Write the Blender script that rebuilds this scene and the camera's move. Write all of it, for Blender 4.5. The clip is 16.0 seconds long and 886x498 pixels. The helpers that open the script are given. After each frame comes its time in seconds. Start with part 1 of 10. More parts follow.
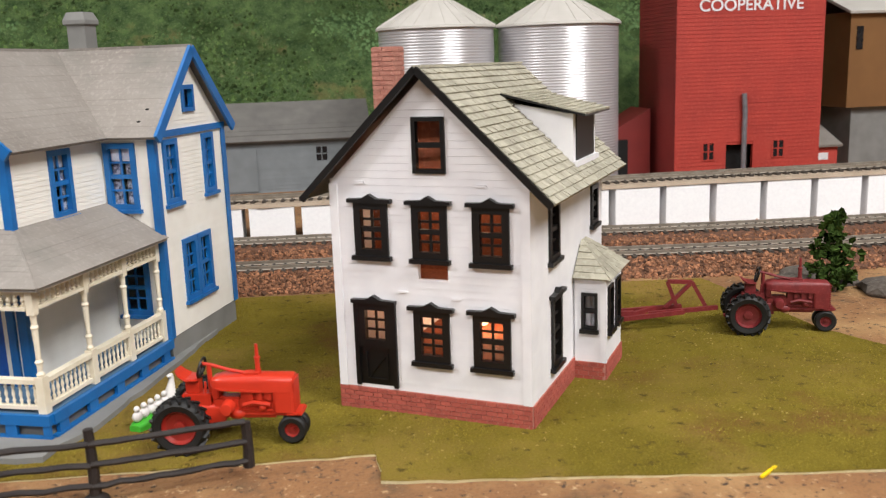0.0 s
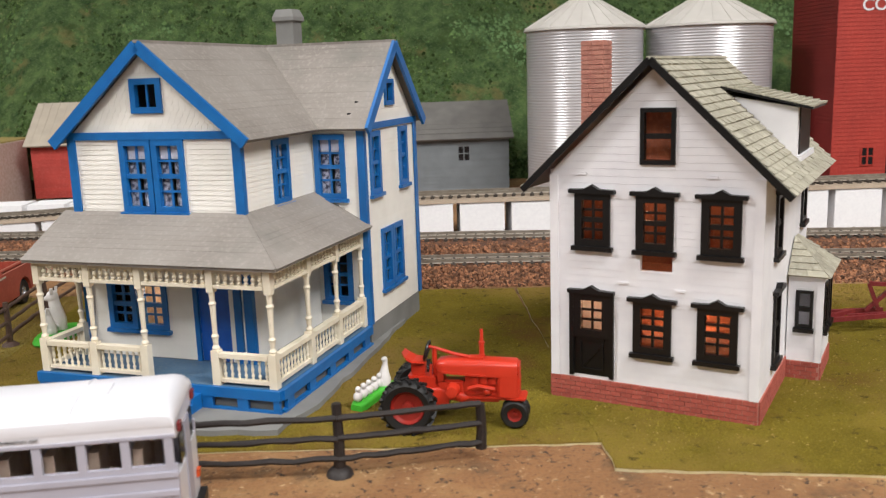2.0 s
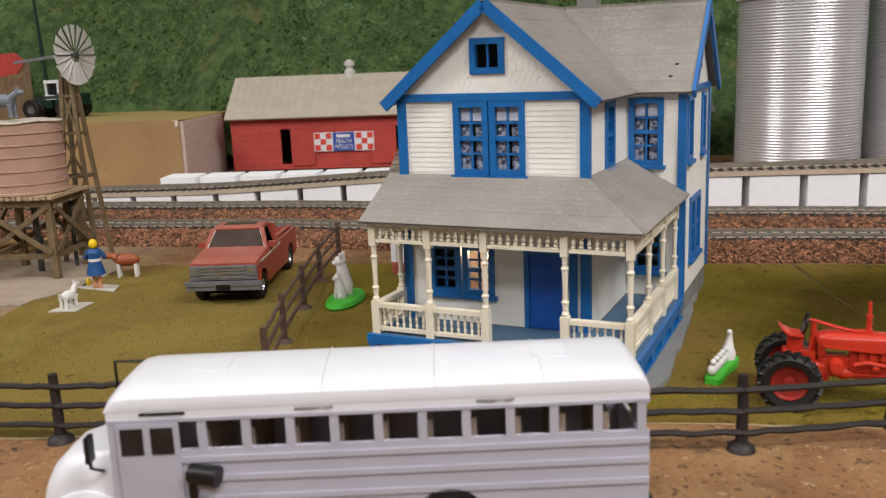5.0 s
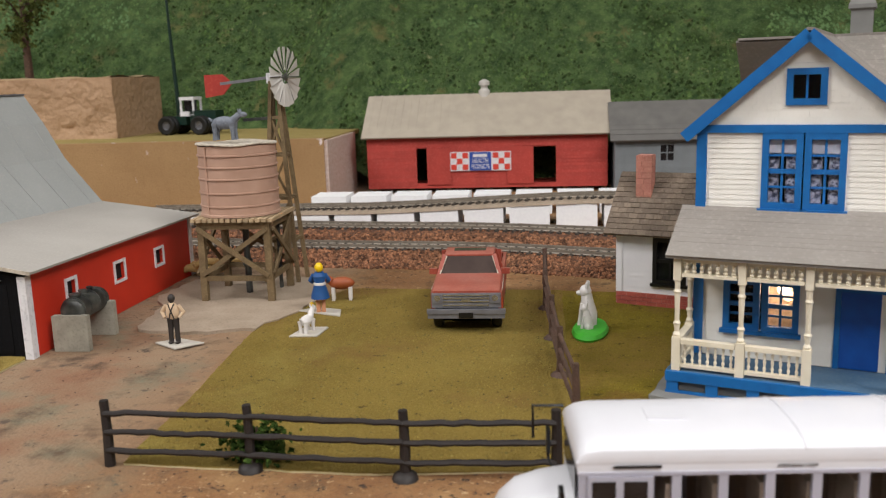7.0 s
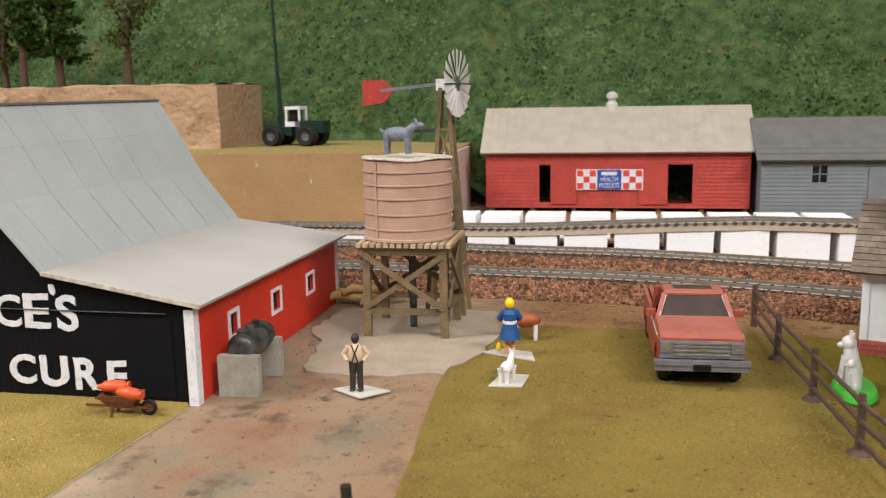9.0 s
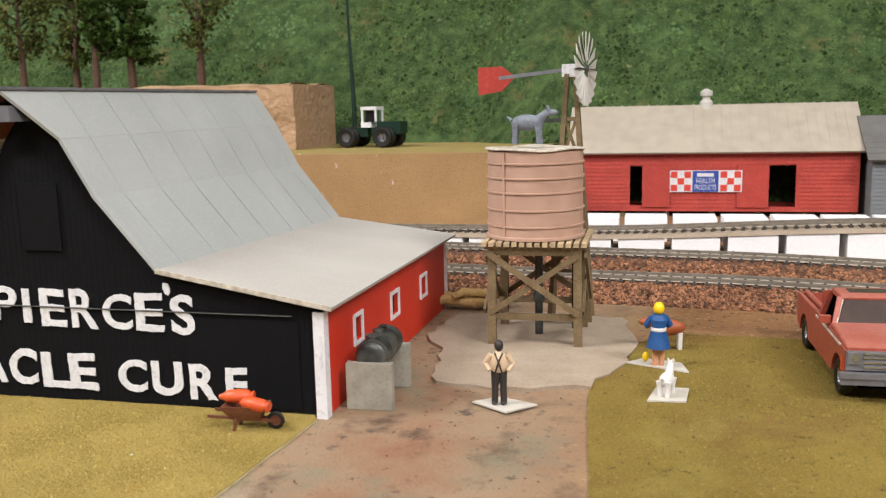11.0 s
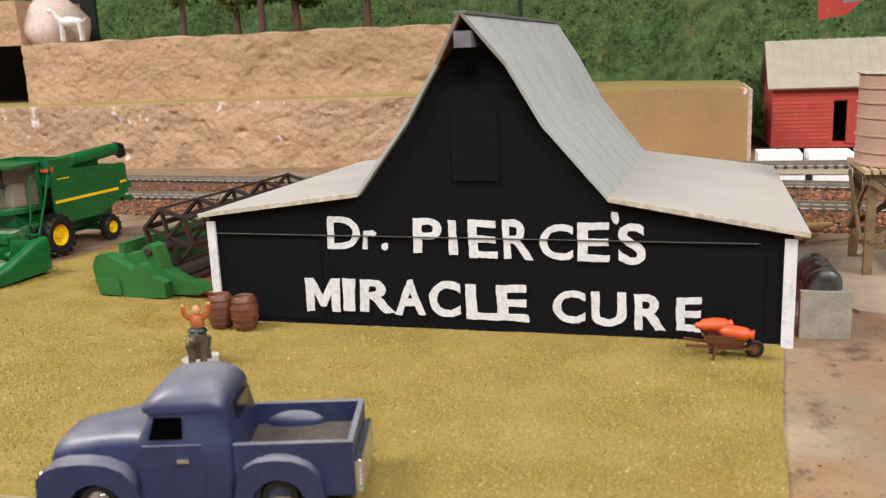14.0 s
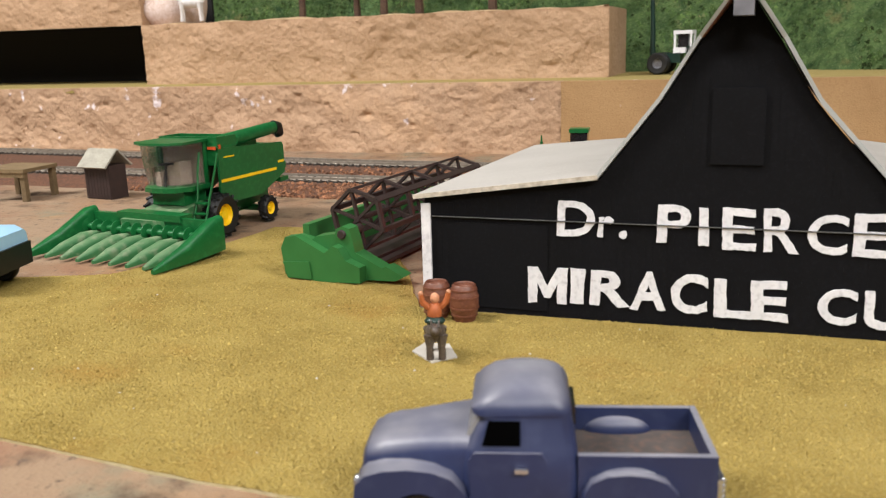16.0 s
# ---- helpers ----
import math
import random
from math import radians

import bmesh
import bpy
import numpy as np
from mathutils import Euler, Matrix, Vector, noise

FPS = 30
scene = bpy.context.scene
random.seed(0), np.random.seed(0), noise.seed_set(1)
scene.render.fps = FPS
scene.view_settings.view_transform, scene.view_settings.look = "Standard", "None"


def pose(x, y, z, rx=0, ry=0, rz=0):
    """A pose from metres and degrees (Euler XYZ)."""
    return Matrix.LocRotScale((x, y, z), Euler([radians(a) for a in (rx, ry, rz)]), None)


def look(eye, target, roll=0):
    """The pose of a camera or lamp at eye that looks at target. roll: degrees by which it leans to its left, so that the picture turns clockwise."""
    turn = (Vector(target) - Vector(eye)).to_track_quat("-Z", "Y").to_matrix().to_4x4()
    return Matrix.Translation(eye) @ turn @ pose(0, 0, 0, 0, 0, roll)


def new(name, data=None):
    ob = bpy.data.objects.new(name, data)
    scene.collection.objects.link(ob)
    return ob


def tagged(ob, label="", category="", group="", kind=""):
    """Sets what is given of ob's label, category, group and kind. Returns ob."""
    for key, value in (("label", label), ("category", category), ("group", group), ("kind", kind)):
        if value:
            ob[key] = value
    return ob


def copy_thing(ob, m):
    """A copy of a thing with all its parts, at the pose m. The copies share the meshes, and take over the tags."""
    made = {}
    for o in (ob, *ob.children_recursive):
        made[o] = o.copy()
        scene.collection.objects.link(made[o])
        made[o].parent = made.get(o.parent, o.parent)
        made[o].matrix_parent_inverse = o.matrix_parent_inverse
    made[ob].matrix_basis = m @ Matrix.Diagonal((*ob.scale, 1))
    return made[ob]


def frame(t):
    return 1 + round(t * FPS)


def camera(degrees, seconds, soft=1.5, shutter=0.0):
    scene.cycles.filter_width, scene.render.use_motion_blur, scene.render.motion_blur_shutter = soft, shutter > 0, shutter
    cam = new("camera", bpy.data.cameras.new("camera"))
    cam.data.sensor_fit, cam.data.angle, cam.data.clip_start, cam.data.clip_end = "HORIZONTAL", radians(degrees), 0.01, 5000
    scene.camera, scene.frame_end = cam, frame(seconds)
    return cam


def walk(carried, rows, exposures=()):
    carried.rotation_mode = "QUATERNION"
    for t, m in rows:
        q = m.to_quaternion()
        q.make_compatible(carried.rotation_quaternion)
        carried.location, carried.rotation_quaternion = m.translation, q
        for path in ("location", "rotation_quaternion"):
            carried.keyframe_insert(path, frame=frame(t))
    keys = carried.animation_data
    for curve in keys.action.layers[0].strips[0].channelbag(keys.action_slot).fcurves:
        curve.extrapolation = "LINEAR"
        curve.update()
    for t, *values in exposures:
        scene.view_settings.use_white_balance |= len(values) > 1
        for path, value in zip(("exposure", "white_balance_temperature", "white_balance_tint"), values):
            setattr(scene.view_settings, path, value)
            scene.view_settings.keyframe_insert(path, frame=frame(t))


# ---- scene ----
cam = camera(53.0, 16.0, soft=1.2)
cam.data.dof.use_dof = True
cam.data.dof.focus_distance, cam.data.dof.aperture_fstop = 0.50, 25.0
PATH = [
    (0, (0.035, 0.034, 0.141), (0.337, 1.969, -0.265), -2.0),
    (0.5, (0.02, 0.036, 0.138), (0.259, 1.98, -0.264), -2.1),
    (1, (0.008, 0.035, 0.137), (0.196, 1.986, -0.261), -2.1),
    (1.5, (-0.005, 0.032, 0.137), (0.131, 1.989, -0.252), -2.0),
    (2, (-0.015, 0.034, 0.137), (0.069, 1.995, -0.249), -1.9),
    (2.5, (-0.03, 0.039, 0.136), (-0.002, 2.001, -0.252), -1.7),
    (3, (-0.041, 0.044, 0.135), (-0.067, 2.006, -0.256), -1.7),
    (3.2, (-0.047, 0.046, 0.135), (-0.097, 2.007, -0.257), -1.8),
    (5.3, (-0.139, 0.044, 0.131), (-0.307, 1.992, -0.29), -2.2),
    (5.5, (-0.156, 0.04, 0.133), (-0.334, 1.987, -0.289), -2.2),
    (6, (-0.189, 0.039, 0.139), (-0.39, 1.987, -0.269), -2.1),
    (6.5, (-0.207, 0.042, 0.139), (-0.426, 1.991, -0.254), -1.9),
    (7, (-0.23, 0.045, 0.141), (-0.48, 1.992, -0.242), -1.8),
    (7.5, (-0.251, 0.059, 0.14), (-0.53, 2.004, -0.235), -1.5),
    (8, (-0.277, 0.08, 0.14), (-0.585, 2.022, -0.229), -1.15),
    (8.5, (-0.304, 0.1055, 0.1385), (-0.63, 2.047, -0.215), -1.0),
    (8.7, (-0.313, 0.106, 0.1395), (-0.65, 2.046, -0.212), -1.0),
    (10.8, (-0.374, 0.135, 0.128), (-0.814, 2.058, -0.205), -1.4),
    (11, (-0.379, 0.139, 0.127), (-0.826, 2.06, -0.199), -1.3),
    (11.5, (-0.411, 0.146, 0.13), (-0.893, 2.058, -0.206), -1.6),
    (12, (-0.444, 0.14, 0.129), (-0.928, 2.048, -0.225), -1.9),
    (12.5, (-0.478, 0.141, 0.126), (-0.98, 2.042, -0.239), -2.1),
    (13, (-0.508, 0.145, 0.121), (-0.994, 2.045, -0.27), -2.3),
    (13.5, (-0.537, 0.123, 0.121), (-1.029, 2.02, -0.278), -2.1),
    (14, (-0.55, 0.104, 0.122), (-1.07, 1.986, -0.313), -2.4),
    (14.5, (-0.564, 0.098, 0.12), (-1.134, 1.959, -0.342), -2.5),
    (15, (-0.576, 0.099, 0.121), (-1.183, 1.946, -0.348), -2.5),
    (15.5, (-0.607, 0.102, 0.116), (-1.241, 1.94, -0.35), -2.1),
    (16, (-0.631, 0.111, 0.116), (-1.276, 1.95, -0.333), -1.7),
]
walk(cam, [(t, look(eye, target, roll)) for t, eye, target, roll in PATH],
     exposures=[(0.0, -0.4), (1.5, -0.48), (3.0, -0.62), (5.5, -0.79), (7.5, -0.69), (8.5, -0.45), (11.0, -0.22), (12.5, -0.24), (13.5, -0.24), (15.0, -0.29), (16.0, -0.2)])

# ---- light: a room with three ceiling light panels over the layout ----
world = bpy.data.worlds.new("room_air")
scene.world = world
world.use_nodes = True
world.node_tree.nodes["Background"].inputs[0].default_value = (0.96, 0.98, 1.0, 1)
world.node_tree.nodes["Background"].inputs[1].default_value = 0.045


def ceiling_lamp(x, y, z, sx, sy, power, colour):
    data = bpy.data.lights.new("ceiling_panel_light", "AREA")
    data.shape, data.size, data.size_y = "RECTANGLE", sx, sy
    data.energy, data.color = power, colour
    ob = new("ceiling_panel_light", data)
    ob.matrix_world = look((x, y, z), (x, y + 0.001, 0))
    return ob


ceiling_lamp(1.00, -0.55, 1.58, 1.0, 0.5, 78.0, (1.0, 0.978, 0.955))
ceiling_lamp(-0.2, -1.5, 1.58, 1.2, 0.5, 58.0, (1.0, 0.98, 0.97))
ceiling_lamp(-1.95, -0.05, 1.58, 1.0, 0.5, 74.0, (1.0, 0.975, 0.955))
ceiling_lamp(-0.2, 0.72, 1.60, 1.4, 0.4, 9.0, (1.0, 0.985, 0.985))
scene.view_settings.exposure = 0.0


# ---- materials ----
def lin(c):
    c = c / 255
    return c / 12.92 if c <= 0.04045 else ((c + 0.055) / 1.055) ** 2.4


def rgb(r, g, b):
    return (lin(r), lin(g), lin(b), 1)


def surface(name, a, b=None, c=None, scale=300.0, fine=2500.0, rough=0.6, metal=0.0, bump=0.0, bump_scale=None,
            spread=0.5, vary=0.0, spec=0.5, coat=0.0, emit=0.0, detail=6.0):
    """Two colours mixed by broad noise, a third in fine specks, relief by a finer noise; vary shifts each object's value."""
    m = bpy.data.materials.new(name)
    m.use_nodes = True
    nt = m.node_tree
    n, l = nt.nodes, nt.links
    p = n["Principled BSDF"]
    p.inputs["Roughness"].default_value, p.inputs["Metallic"].default_value = rough, metal
    p.inputs["Specular IOR Level"].default_value, p.inputs["Coat Weight"].default_value = spec, coat
    co = n.new("ShaderNodeTexCoord")
    big = n.new("ShaderNodeTexNoise")
    big.inputs["Scale"].default_value, big.inputs["Detail"].default_value = scale, detail
    l.new(co.outputs["Object"], big.inputs["Vector"])
    ramp = n.new("ShaderNodeValToRGB")
    ramp.color_ramp.elements[0].position, ramp.color_ramp.elements[1].position = 0.5 - spread / 2, 0.5 + spread / 2
    ramp.color_ramp.elements[0].color, ramp.color_ramp.elements[1].color = a, b or tuple(v * 0.85 for v in a[:3]) + (1,)
    l.new(big.outputs["Fac"], ramp.inputs["Fac"])
    out = ramp.outputs["Color"]
    fin = n.new("ShaderNodeTexNoise")
    fin.inputs["Scale"].default_value, fin.inputs["Detail"].default_value = fine, 4.0
    l.new(co.outputs["Object"], fin.inputs["Vector"])
    if c:
        mask = n.new("ShaderNodeValToRGB")
        mask.color_ramp.elements[0].position, mask.color_ramp.elements[1].position = 0.5, 0.78
        mask.color_ramp.elements[1].color = (0.6, 0.6, 0.6, 1)
        l.new(fin.outputs["Fac"], mask.inputs["Fac"])
        mix = n.new("ShaderNodeMix")
        mix.data_type = "RGBA"
        l.new(mask.outputs["Color"], mix.inputs["Factor"])
        l.new(out, mix.inputs["A"])
        mix.inputs["B"].default_value = c
        out = mix.outputs["Result"]
    if vary:
        info = n.new("ShaderNodeObjectInfo")
        geo = n.new("ShaderNodeNewGeometry")
        add = n.new("ShaderNodeMath")
        add.operation = "ADD"
        l.new(info.outputs["Random"], add.inputs[0])
        l.new(geo.outputs["Random Per Island"], add.inputs[1])
        fr = n.new("ShaderNodeMath")
        fr.operation = "FRACT"
        l.new(add.outputs[0], fr.inputs[0])
        rng = n.new("ShaderNodeMapRange")
        rng.inputs["To Min"].default_value, rng.inputs["To Max"].default_value = 1 - vary, 1 + vary
        l.new(fr.outputs[0], rng.inputs["Value"])
        hsv = n.new("ShaderNodeHueSaturation")
        l.new(rng.outputs["Result"], hsv.inputs["Value"])
        l.new(out, hsv.inputs["Color"])
        out = hsv.outputs["Color"]
    l.new(out, p.inputs["Base Color"])
    if bump:
        bn = n.new("ShaderNodeBump")
        bn.inputs["Strength"].default_value, bn.inputs["Distance"].default_value = 1.0, bump
        if bump_scale:
            tex = n.new("ShaderNodeTexNoise")
            tex.inputs["Scale"].default_value, tex.inputs["Detail"].default_value = bump_scale, 5.0
            l.new(co.outputs["Object"], tex.inputs["Vector"])
            l.new(tex.outputs["Fac"], bn.inputs["Height"])
        else:
            l.new(fin.outputs["Fac"], bn.inputs["Height"])
        l.new(bn.outputs["Normal"], p.inputs["Normal"])
    if emit:
        p.inputs["Emission Color"].default_value, p.inputs["Emission Strength"].default_value = a, emit
    return m


def glass(name, tint=(1, 1, 1, 1), rough=0.05):
    m = bpy.data.materials.new(name)
    m.use_nodes = True
    p = m.node_tree.nodes["Principled BSDF"]
    p.inputs["Base Color"].default_value, p.inputs["Roughness"].default_value = tint, rough
    p.inputs["Transmission Weight"].default_value, p.inputs["IOR"].default_value = 1.0, 1.15
    return m


M_DIRT = surface("road_dirt", rgb(144, 103, 65), rgb(118, 82, 51), rgb(84, 61, 40), 14, 650, 0.95, bump=0.0008)
M_GRASS = surface("olive_grass_mat", rgb(136, 120, 43), rgb(102, 89, 28), rgb(160, 144, 64), 24, 1000, 1.0, bump=0.0024, spec=0.1)
M_GRASS_C = surface("worn_grass_mat", rgb(142, 122, 62), rgb(116, 97, 46), rgb(164, 146, 88), 18, 1000, 1.0, bump=0.0018, spec=0.1)
M_GRASS_D = surface("yellow_grass_mat", rgb(172, 150, 84), rgb(142, 121, 62), rgb(196, 178, 120), 34, 1000, 1.0, bump=0.0022, spec=0.1)
M_MAT_EDGE = surface("mat_paper_edge", rgb(206, 194, 158), rgb(170, 156, 110), scale=200, rough=0.9)
M_SLAB = surface("plaster_slab", rgb(166, 150, 132), rgb(146, 130, 112), rgb(120, 104, 88), 60, 900, 0.9, bump=0.0003)
M_BALLAST = surface("ballast_stones", rgb(148, 100, 70), rgb(82, 54, 40), rgb(190, 144, 108), 600, 1500, 0.95, vary=0.7)
M_BALLAST_BED = surface("ballast_bed", rgb(104, 68, 48), rgb(66, 44, 33), rgb(160, 112, 82), 250, 900, 0.95, bump=0.0012, bump_scale=500)
M_TIE = surface("track_ties", rgb(70, 62, 54), rgb(48, 42, 38), rgb(120, 108, 94), 200, 1200, 0.8)
M_RAIL = surface("nickel_rail", rgb(172, 163, 150), rgb(132, 122, 110), scale=150, rough=0.4, metal=0.4)
M_FOAM = surface("white_foam", rgb(247, 247, 248), rgb(238, 238, 240), scale=400, rough=0.85)
M_CLIFF = surface("carved_tan_cliff", rgb(188, 156, 127), rgb(170, 138, 109), rgb(150, 116, 88), 26, 300, 0.9, bump=0.0035, bump_scale=130)
M_CLIFF_UP = surface("upper_tan_cliff", rgb(186, 154, 124), rgb(168, 136, 105), rgb(152, 118, 88), 22, 300, 0.9, bump=0.0035, bump_scale=130)
M_CLIFF_PLAIN = surface("smooth_tan_cliff", rgb(170, 136, 94), rgb(156, 122, 82), rgb(140, 108, 72), 20, 600, 0.9, bump=0.0006)
M_PATCH = surface("bare_plaster_patch", rgb(216, 200, 196), rgb(188, 160, 140), scale=300, rough=0.8)
M_SAND = surface("sandy_top", rgb(196, 170, 134), rgb(170, 140, 104), rgb(140, 112, 80), 60, 500, 0.95, bump=0.001)
M_LEDGE = surface("ledge_grass", rgb(160, 142, 84), rgb(140, 124, 66), rgb(178, 158, 104), 60, 700, 1.0, bump=0.0006)
M_HILL = surface("hill_turf", rgb(88, 110, 66), rgb(42, 64, 38), rgb(120, 132, 92), 60, 420, 1.0, bump=0.008, bump_scale=170, spec=0.1, spread=0.42, detail=12)
M_LEAF_HILL = surface("hill_foliage_clumps", rgb(80, 103, 56), rgb(24, 43, 20), rgb(132, 143, 98), 25, 700, 1.0, vary=0.65, spec=0.1)
M_CLAP = surface("white_clapboard", rgb(236, 235, 238), rgb(222, 221, 226), scale=90, rough=0.5, vary=0.012)
M_CREAM = surface("cream_clapboard", rgb(241, 238, 231), rgb(231, 227, 219), scale=90, rough=0.5, vary=0.012)
M_BLACK = surface("black_window_paint", rgb(13, 12, 13), rgb(9, 8, 9), scale=300, rough=0.4)
M_BLUE = surface("bright_blue_trim", rgb(22, 108, 178), rgb(18, 92, 158), scale=120, rough=0.4)
M_BLUE_DOOR = surface("deep_blue_door", rgb(26, 92, 182), rgb(20, 76, 160), scale=120, rough=0.4)
M_BLUE_FLOOR = surface("dusty_blue_floor", rgb(66, 100, 132), rgb(80, 108, 132), rgb(104, 122, 136), 80, 600, 0.7)
M_ROOF_GREY = surface("grey_shingles", rgb(146, 140, 134), rgb(120, 113, 107), rgb(160, 153, 146), 22, 500, 0.85, vary=0.02)
M_ROOF_GREEN = surface("weathered_shingles", rgb(176, 171, 154), rgb(144, 140, 124), rgb(194, 189, 174), 90, 600, 0.85, vary=0.13)
M_ROOF_BROWN = surface("brown_shingles", rgb(122, 108, 94), rgb(92, 80, 70), rgb(146, 132, 116), 90, 600, 0.9, vary=0.2)
M_BRICK_PALE = surface("faded_brick", rgb(178, 122, 106), rgb(158, 100, 88), rgb(192, 146, 132), 200, 900, 0.85, vary=0.12)
M_BRICK = surface("red_brick", rgb(176, 88, 74), rgb(150, 68, 58), rgb(188, 116, 100), 200, 900, 0.85, vary=0.12)
M_MORTAR = surface("mortar", rgb(186, 134, 122), rgb(168, 112, 100), scale=300, rough=0.9)
M_STONE_GREY = surface("grey_foundation", rgb(132, 132, 130), rgb(114, 114, 112), scale=60, rough=0.85)
M_IVORY = surface("ivory_porch_plastic", rgb(238, 229, 210), rgb(222, 211, 188), scale=120, rough=0.5)
M_BARN = surface("black_barn_card", rgb(15, 15, 18), rgb(11, 11, 13), rgb(24, 24, 28), 60, 700, 0.85, spec=0.15)
M_BARN_RED = surface("barn_red_card", rgb(206, 52, 28), rgb(188, 42, 22), scale=40, rough=0.6)
M_BARN_ROOF = surface("pale_grey_card_roof", rgb(172, 175, 174), rgb(160, 163, 162), rgb(184, 184, 178), 25, 800, 0.8)
M_CARD_EDGE = surface("card_edge", rgb(214, 206, 192), rgb(150, 138, 122), scale=300, rough=0.9)
M_WHITE = surface("white_paint", rgb(230, 229, 232), rgb(212, 211, 216), rgb(160, 158, 164), 120, 500, 0.6)
M_RED_SHED = surface("weathered_red_siding", rgb(184, 66, 56), rgb(160, 54, 46), rgb(198, 96, 84), 60, 500, 0.75, vary=0.06)
M_ROOF_TAN = surface("tan_metal_roof", rgb(178, 168, 152), rgb(162, 152, 138), scale=60, rough=0.7)
M_GREY_SHED = surface("blue_grey_siding", rgb(124, 130, 134), rgb(110, 116, 120), scale=60, rough=0.75, vary=0.04)
M_ROOF_DARK = surface("dark_grey_roof", rgb(110, 108, 104), rgb(94, 92, 90), scale=60, rough=0.85, vary=0.06)
M_STEEL = surface("galvanised_steel", rgb(206, 205, 208), rgb(184, 182, 186), scale=10, rough=0.3, metal=0.3)
M_STEEL_ROOF = surface("pale_bin_roof", rgb(206, 202, 196), rgb(188, 184, 178), scale=30, rough=0.6)
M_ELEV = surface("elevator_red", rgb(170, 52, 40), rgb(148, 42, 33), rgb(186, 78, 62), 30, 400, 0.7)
# darker copy of the elevator red, with side-wall shade in the colour; annex too
M_ELEV_SIDE = surface("elevator_red_side_shade", rgb(126, 36, 32), rgb(108, 29, 27), scale=30, rough=0.7)
M_BROWN = surface("brown_cladding", rgb(126, 88, 48), rgb(112, 76, 40), scale=30, rough=0.8)
# near-black that paints the shade in openings; also colours the roof chips
M_HOLE = surface("shade_and_chip_black", rgb(14, 13, 13), rough=0.9)
M_FENCE = surface("dark_brown_plastic", rgb(40, 33, 31), rgb(27, 22, 21), rgb(56, 48, 44), 150, 900, 0.6)
M_FENCE_OLD = surface("weathered_brown_plastic", rgb(92, 68, 56), rgb(62, 46, 40), rgb(116, 94, 82), 90, 700, 0.65)
M_WOOD = surface("stained_tower_wood", rgb(122, 102, 72), rgb(92, 76, 52), rgb(146, 124, 90), 120, 900, 0.8, vary=0.12)
M_WOOD_PALE = surface("pale_deck_boards", rgb(186, 164, 132), rgb(150, 128, 98), scale=200, rough=0.8, vary=0.15)
M_TANK = surface("pinkish_tank_plastic", rgb(186, 152, 133), rgb(170, 135, 116), scale=80, rough=0.6)
M_TYRE = surface("black_rubber", rgb(11, 11, 11), rgb(17, 16, 16), scale=300, rough=0.6)
M_RUST = surface("rust_red_paint", rgb(158, 72, 56), rgb(138, 58, 46), rgb(176, 104, 86), 120, 700, 0.42)
M_TRACTOR = surface("tractor_red_plastic", rgb(200, 54, 34), rgb(182, 46, 28), scale=120, rough=0.32)
M_MAROON = surface("dull_maroon_metal", rgb(124, 38, 40), rgb(100, 30, 33), rgb(146, 66, 64), 200, 900, 0.5)
M_CHROME = surface("bright_metal", rgb(210, 212, 216), rgb(180, 182, 188), scale=200, rough=0.25, metal=0.9)
M_GREYMETAL = surface("grey_bumper_metal", rgb(140, 140, 146), rgb(112, 112, 118), scale=150, rough=0.4, metal=0.4)
M_NAVY = surface("matt_slate_blue_paint", rgb(40, 49, 84), rgb(32, 40, 70), rgb(58, 66, 96), 60, 240, 0.42)
M_DUSTGLASS = surface("dusty_glass", rgb(128, 126, 124), rgb(92, 92, 94), scale=90, rough=0.2)
M_CRUMB = surface("turf_crumbs", rgb(186, 164, 92), rgb(132, 112, 54), rgb(204, 184, 120), 300, 500, 1.0, vary=0.3)
M_CRUMB_G = surface("green_turf_crumbs", rgb(136, 120, 58), rgb(88, 76, 34), rgb(168, 150, 86), 300, 500, 1.0, vary=0.35)
M_RUSTY_BED = surface("dusty_rusty_bed", rgb(84, 76, 72), rgb(56, 50, 48), rgb(120, 84, 66), 90, 500, 0.8)
M_BARN_LEAN = surface("cream_card_roof", rgb(172, 168, 162), rgb(162, 157, 151), rgb(184, 179, 173), 25, 800, 0.8)
M_BUS = surface("glossy_white_plastic", rgb(222, 222, 228), rgb(216, 216, 222), scale=60, rough=0.28)
# the bus's white greyed down: shade on its sides put into the colour
M_BUS_SHADED = surface("bus_side_shade_grey", rgb(178, 177, 190), rgb(168, 167, 180), scale=60, rough=0.35)
M_SEAT = surface("brown_seats", rgb(150, 132, 118), rgb(128, 112, 100), scale=200, rough=0.8)
M_GREEN = surface("implement_green", rgb(16, 96, 46), rgb(12, 82, 38), rgb(44, 118, 66), 60, 300, 0.34)
M_GREEN_BRIGHT = surface("header_green_plastic", rgb(48, 110, 56), rgb(40, 98, 48), scale=100, rough=0.4)
M_GREEN_DUSTY = surface("dusty_green", rgb(36, 96, 52), rgb(58, 112, 66), rgb(150, 152, 126), 60, 160, 0.6)
M_YELLOW = surface("wheel_yellow", rgb(246, 206, 22), rgb(226, 184, 14), scale=150, rough=0.4)
M_DKBROWN = surface("reel_brown_plastic", rgb(58, 44, 42), rgb(44, 35, 34), scale=150, rough=0.5)
M_BARREL = surface("barrel_brown", rgb(112, 66, 46), rgb(90, 50, 36), rgb(134, 88, 66), 150, 700, 0.5)
M_ORANGE = surface("orange_paint", rgb(214, 88, 40), rgb(192, 74, 34), scale=200, rough=0.45)
M_CONCRETE = surface("cast_concrete", rgb(168, 164, 150), rgb(142, 138, 126), rgb(122, 118, 106), 150, 700, 0.85)
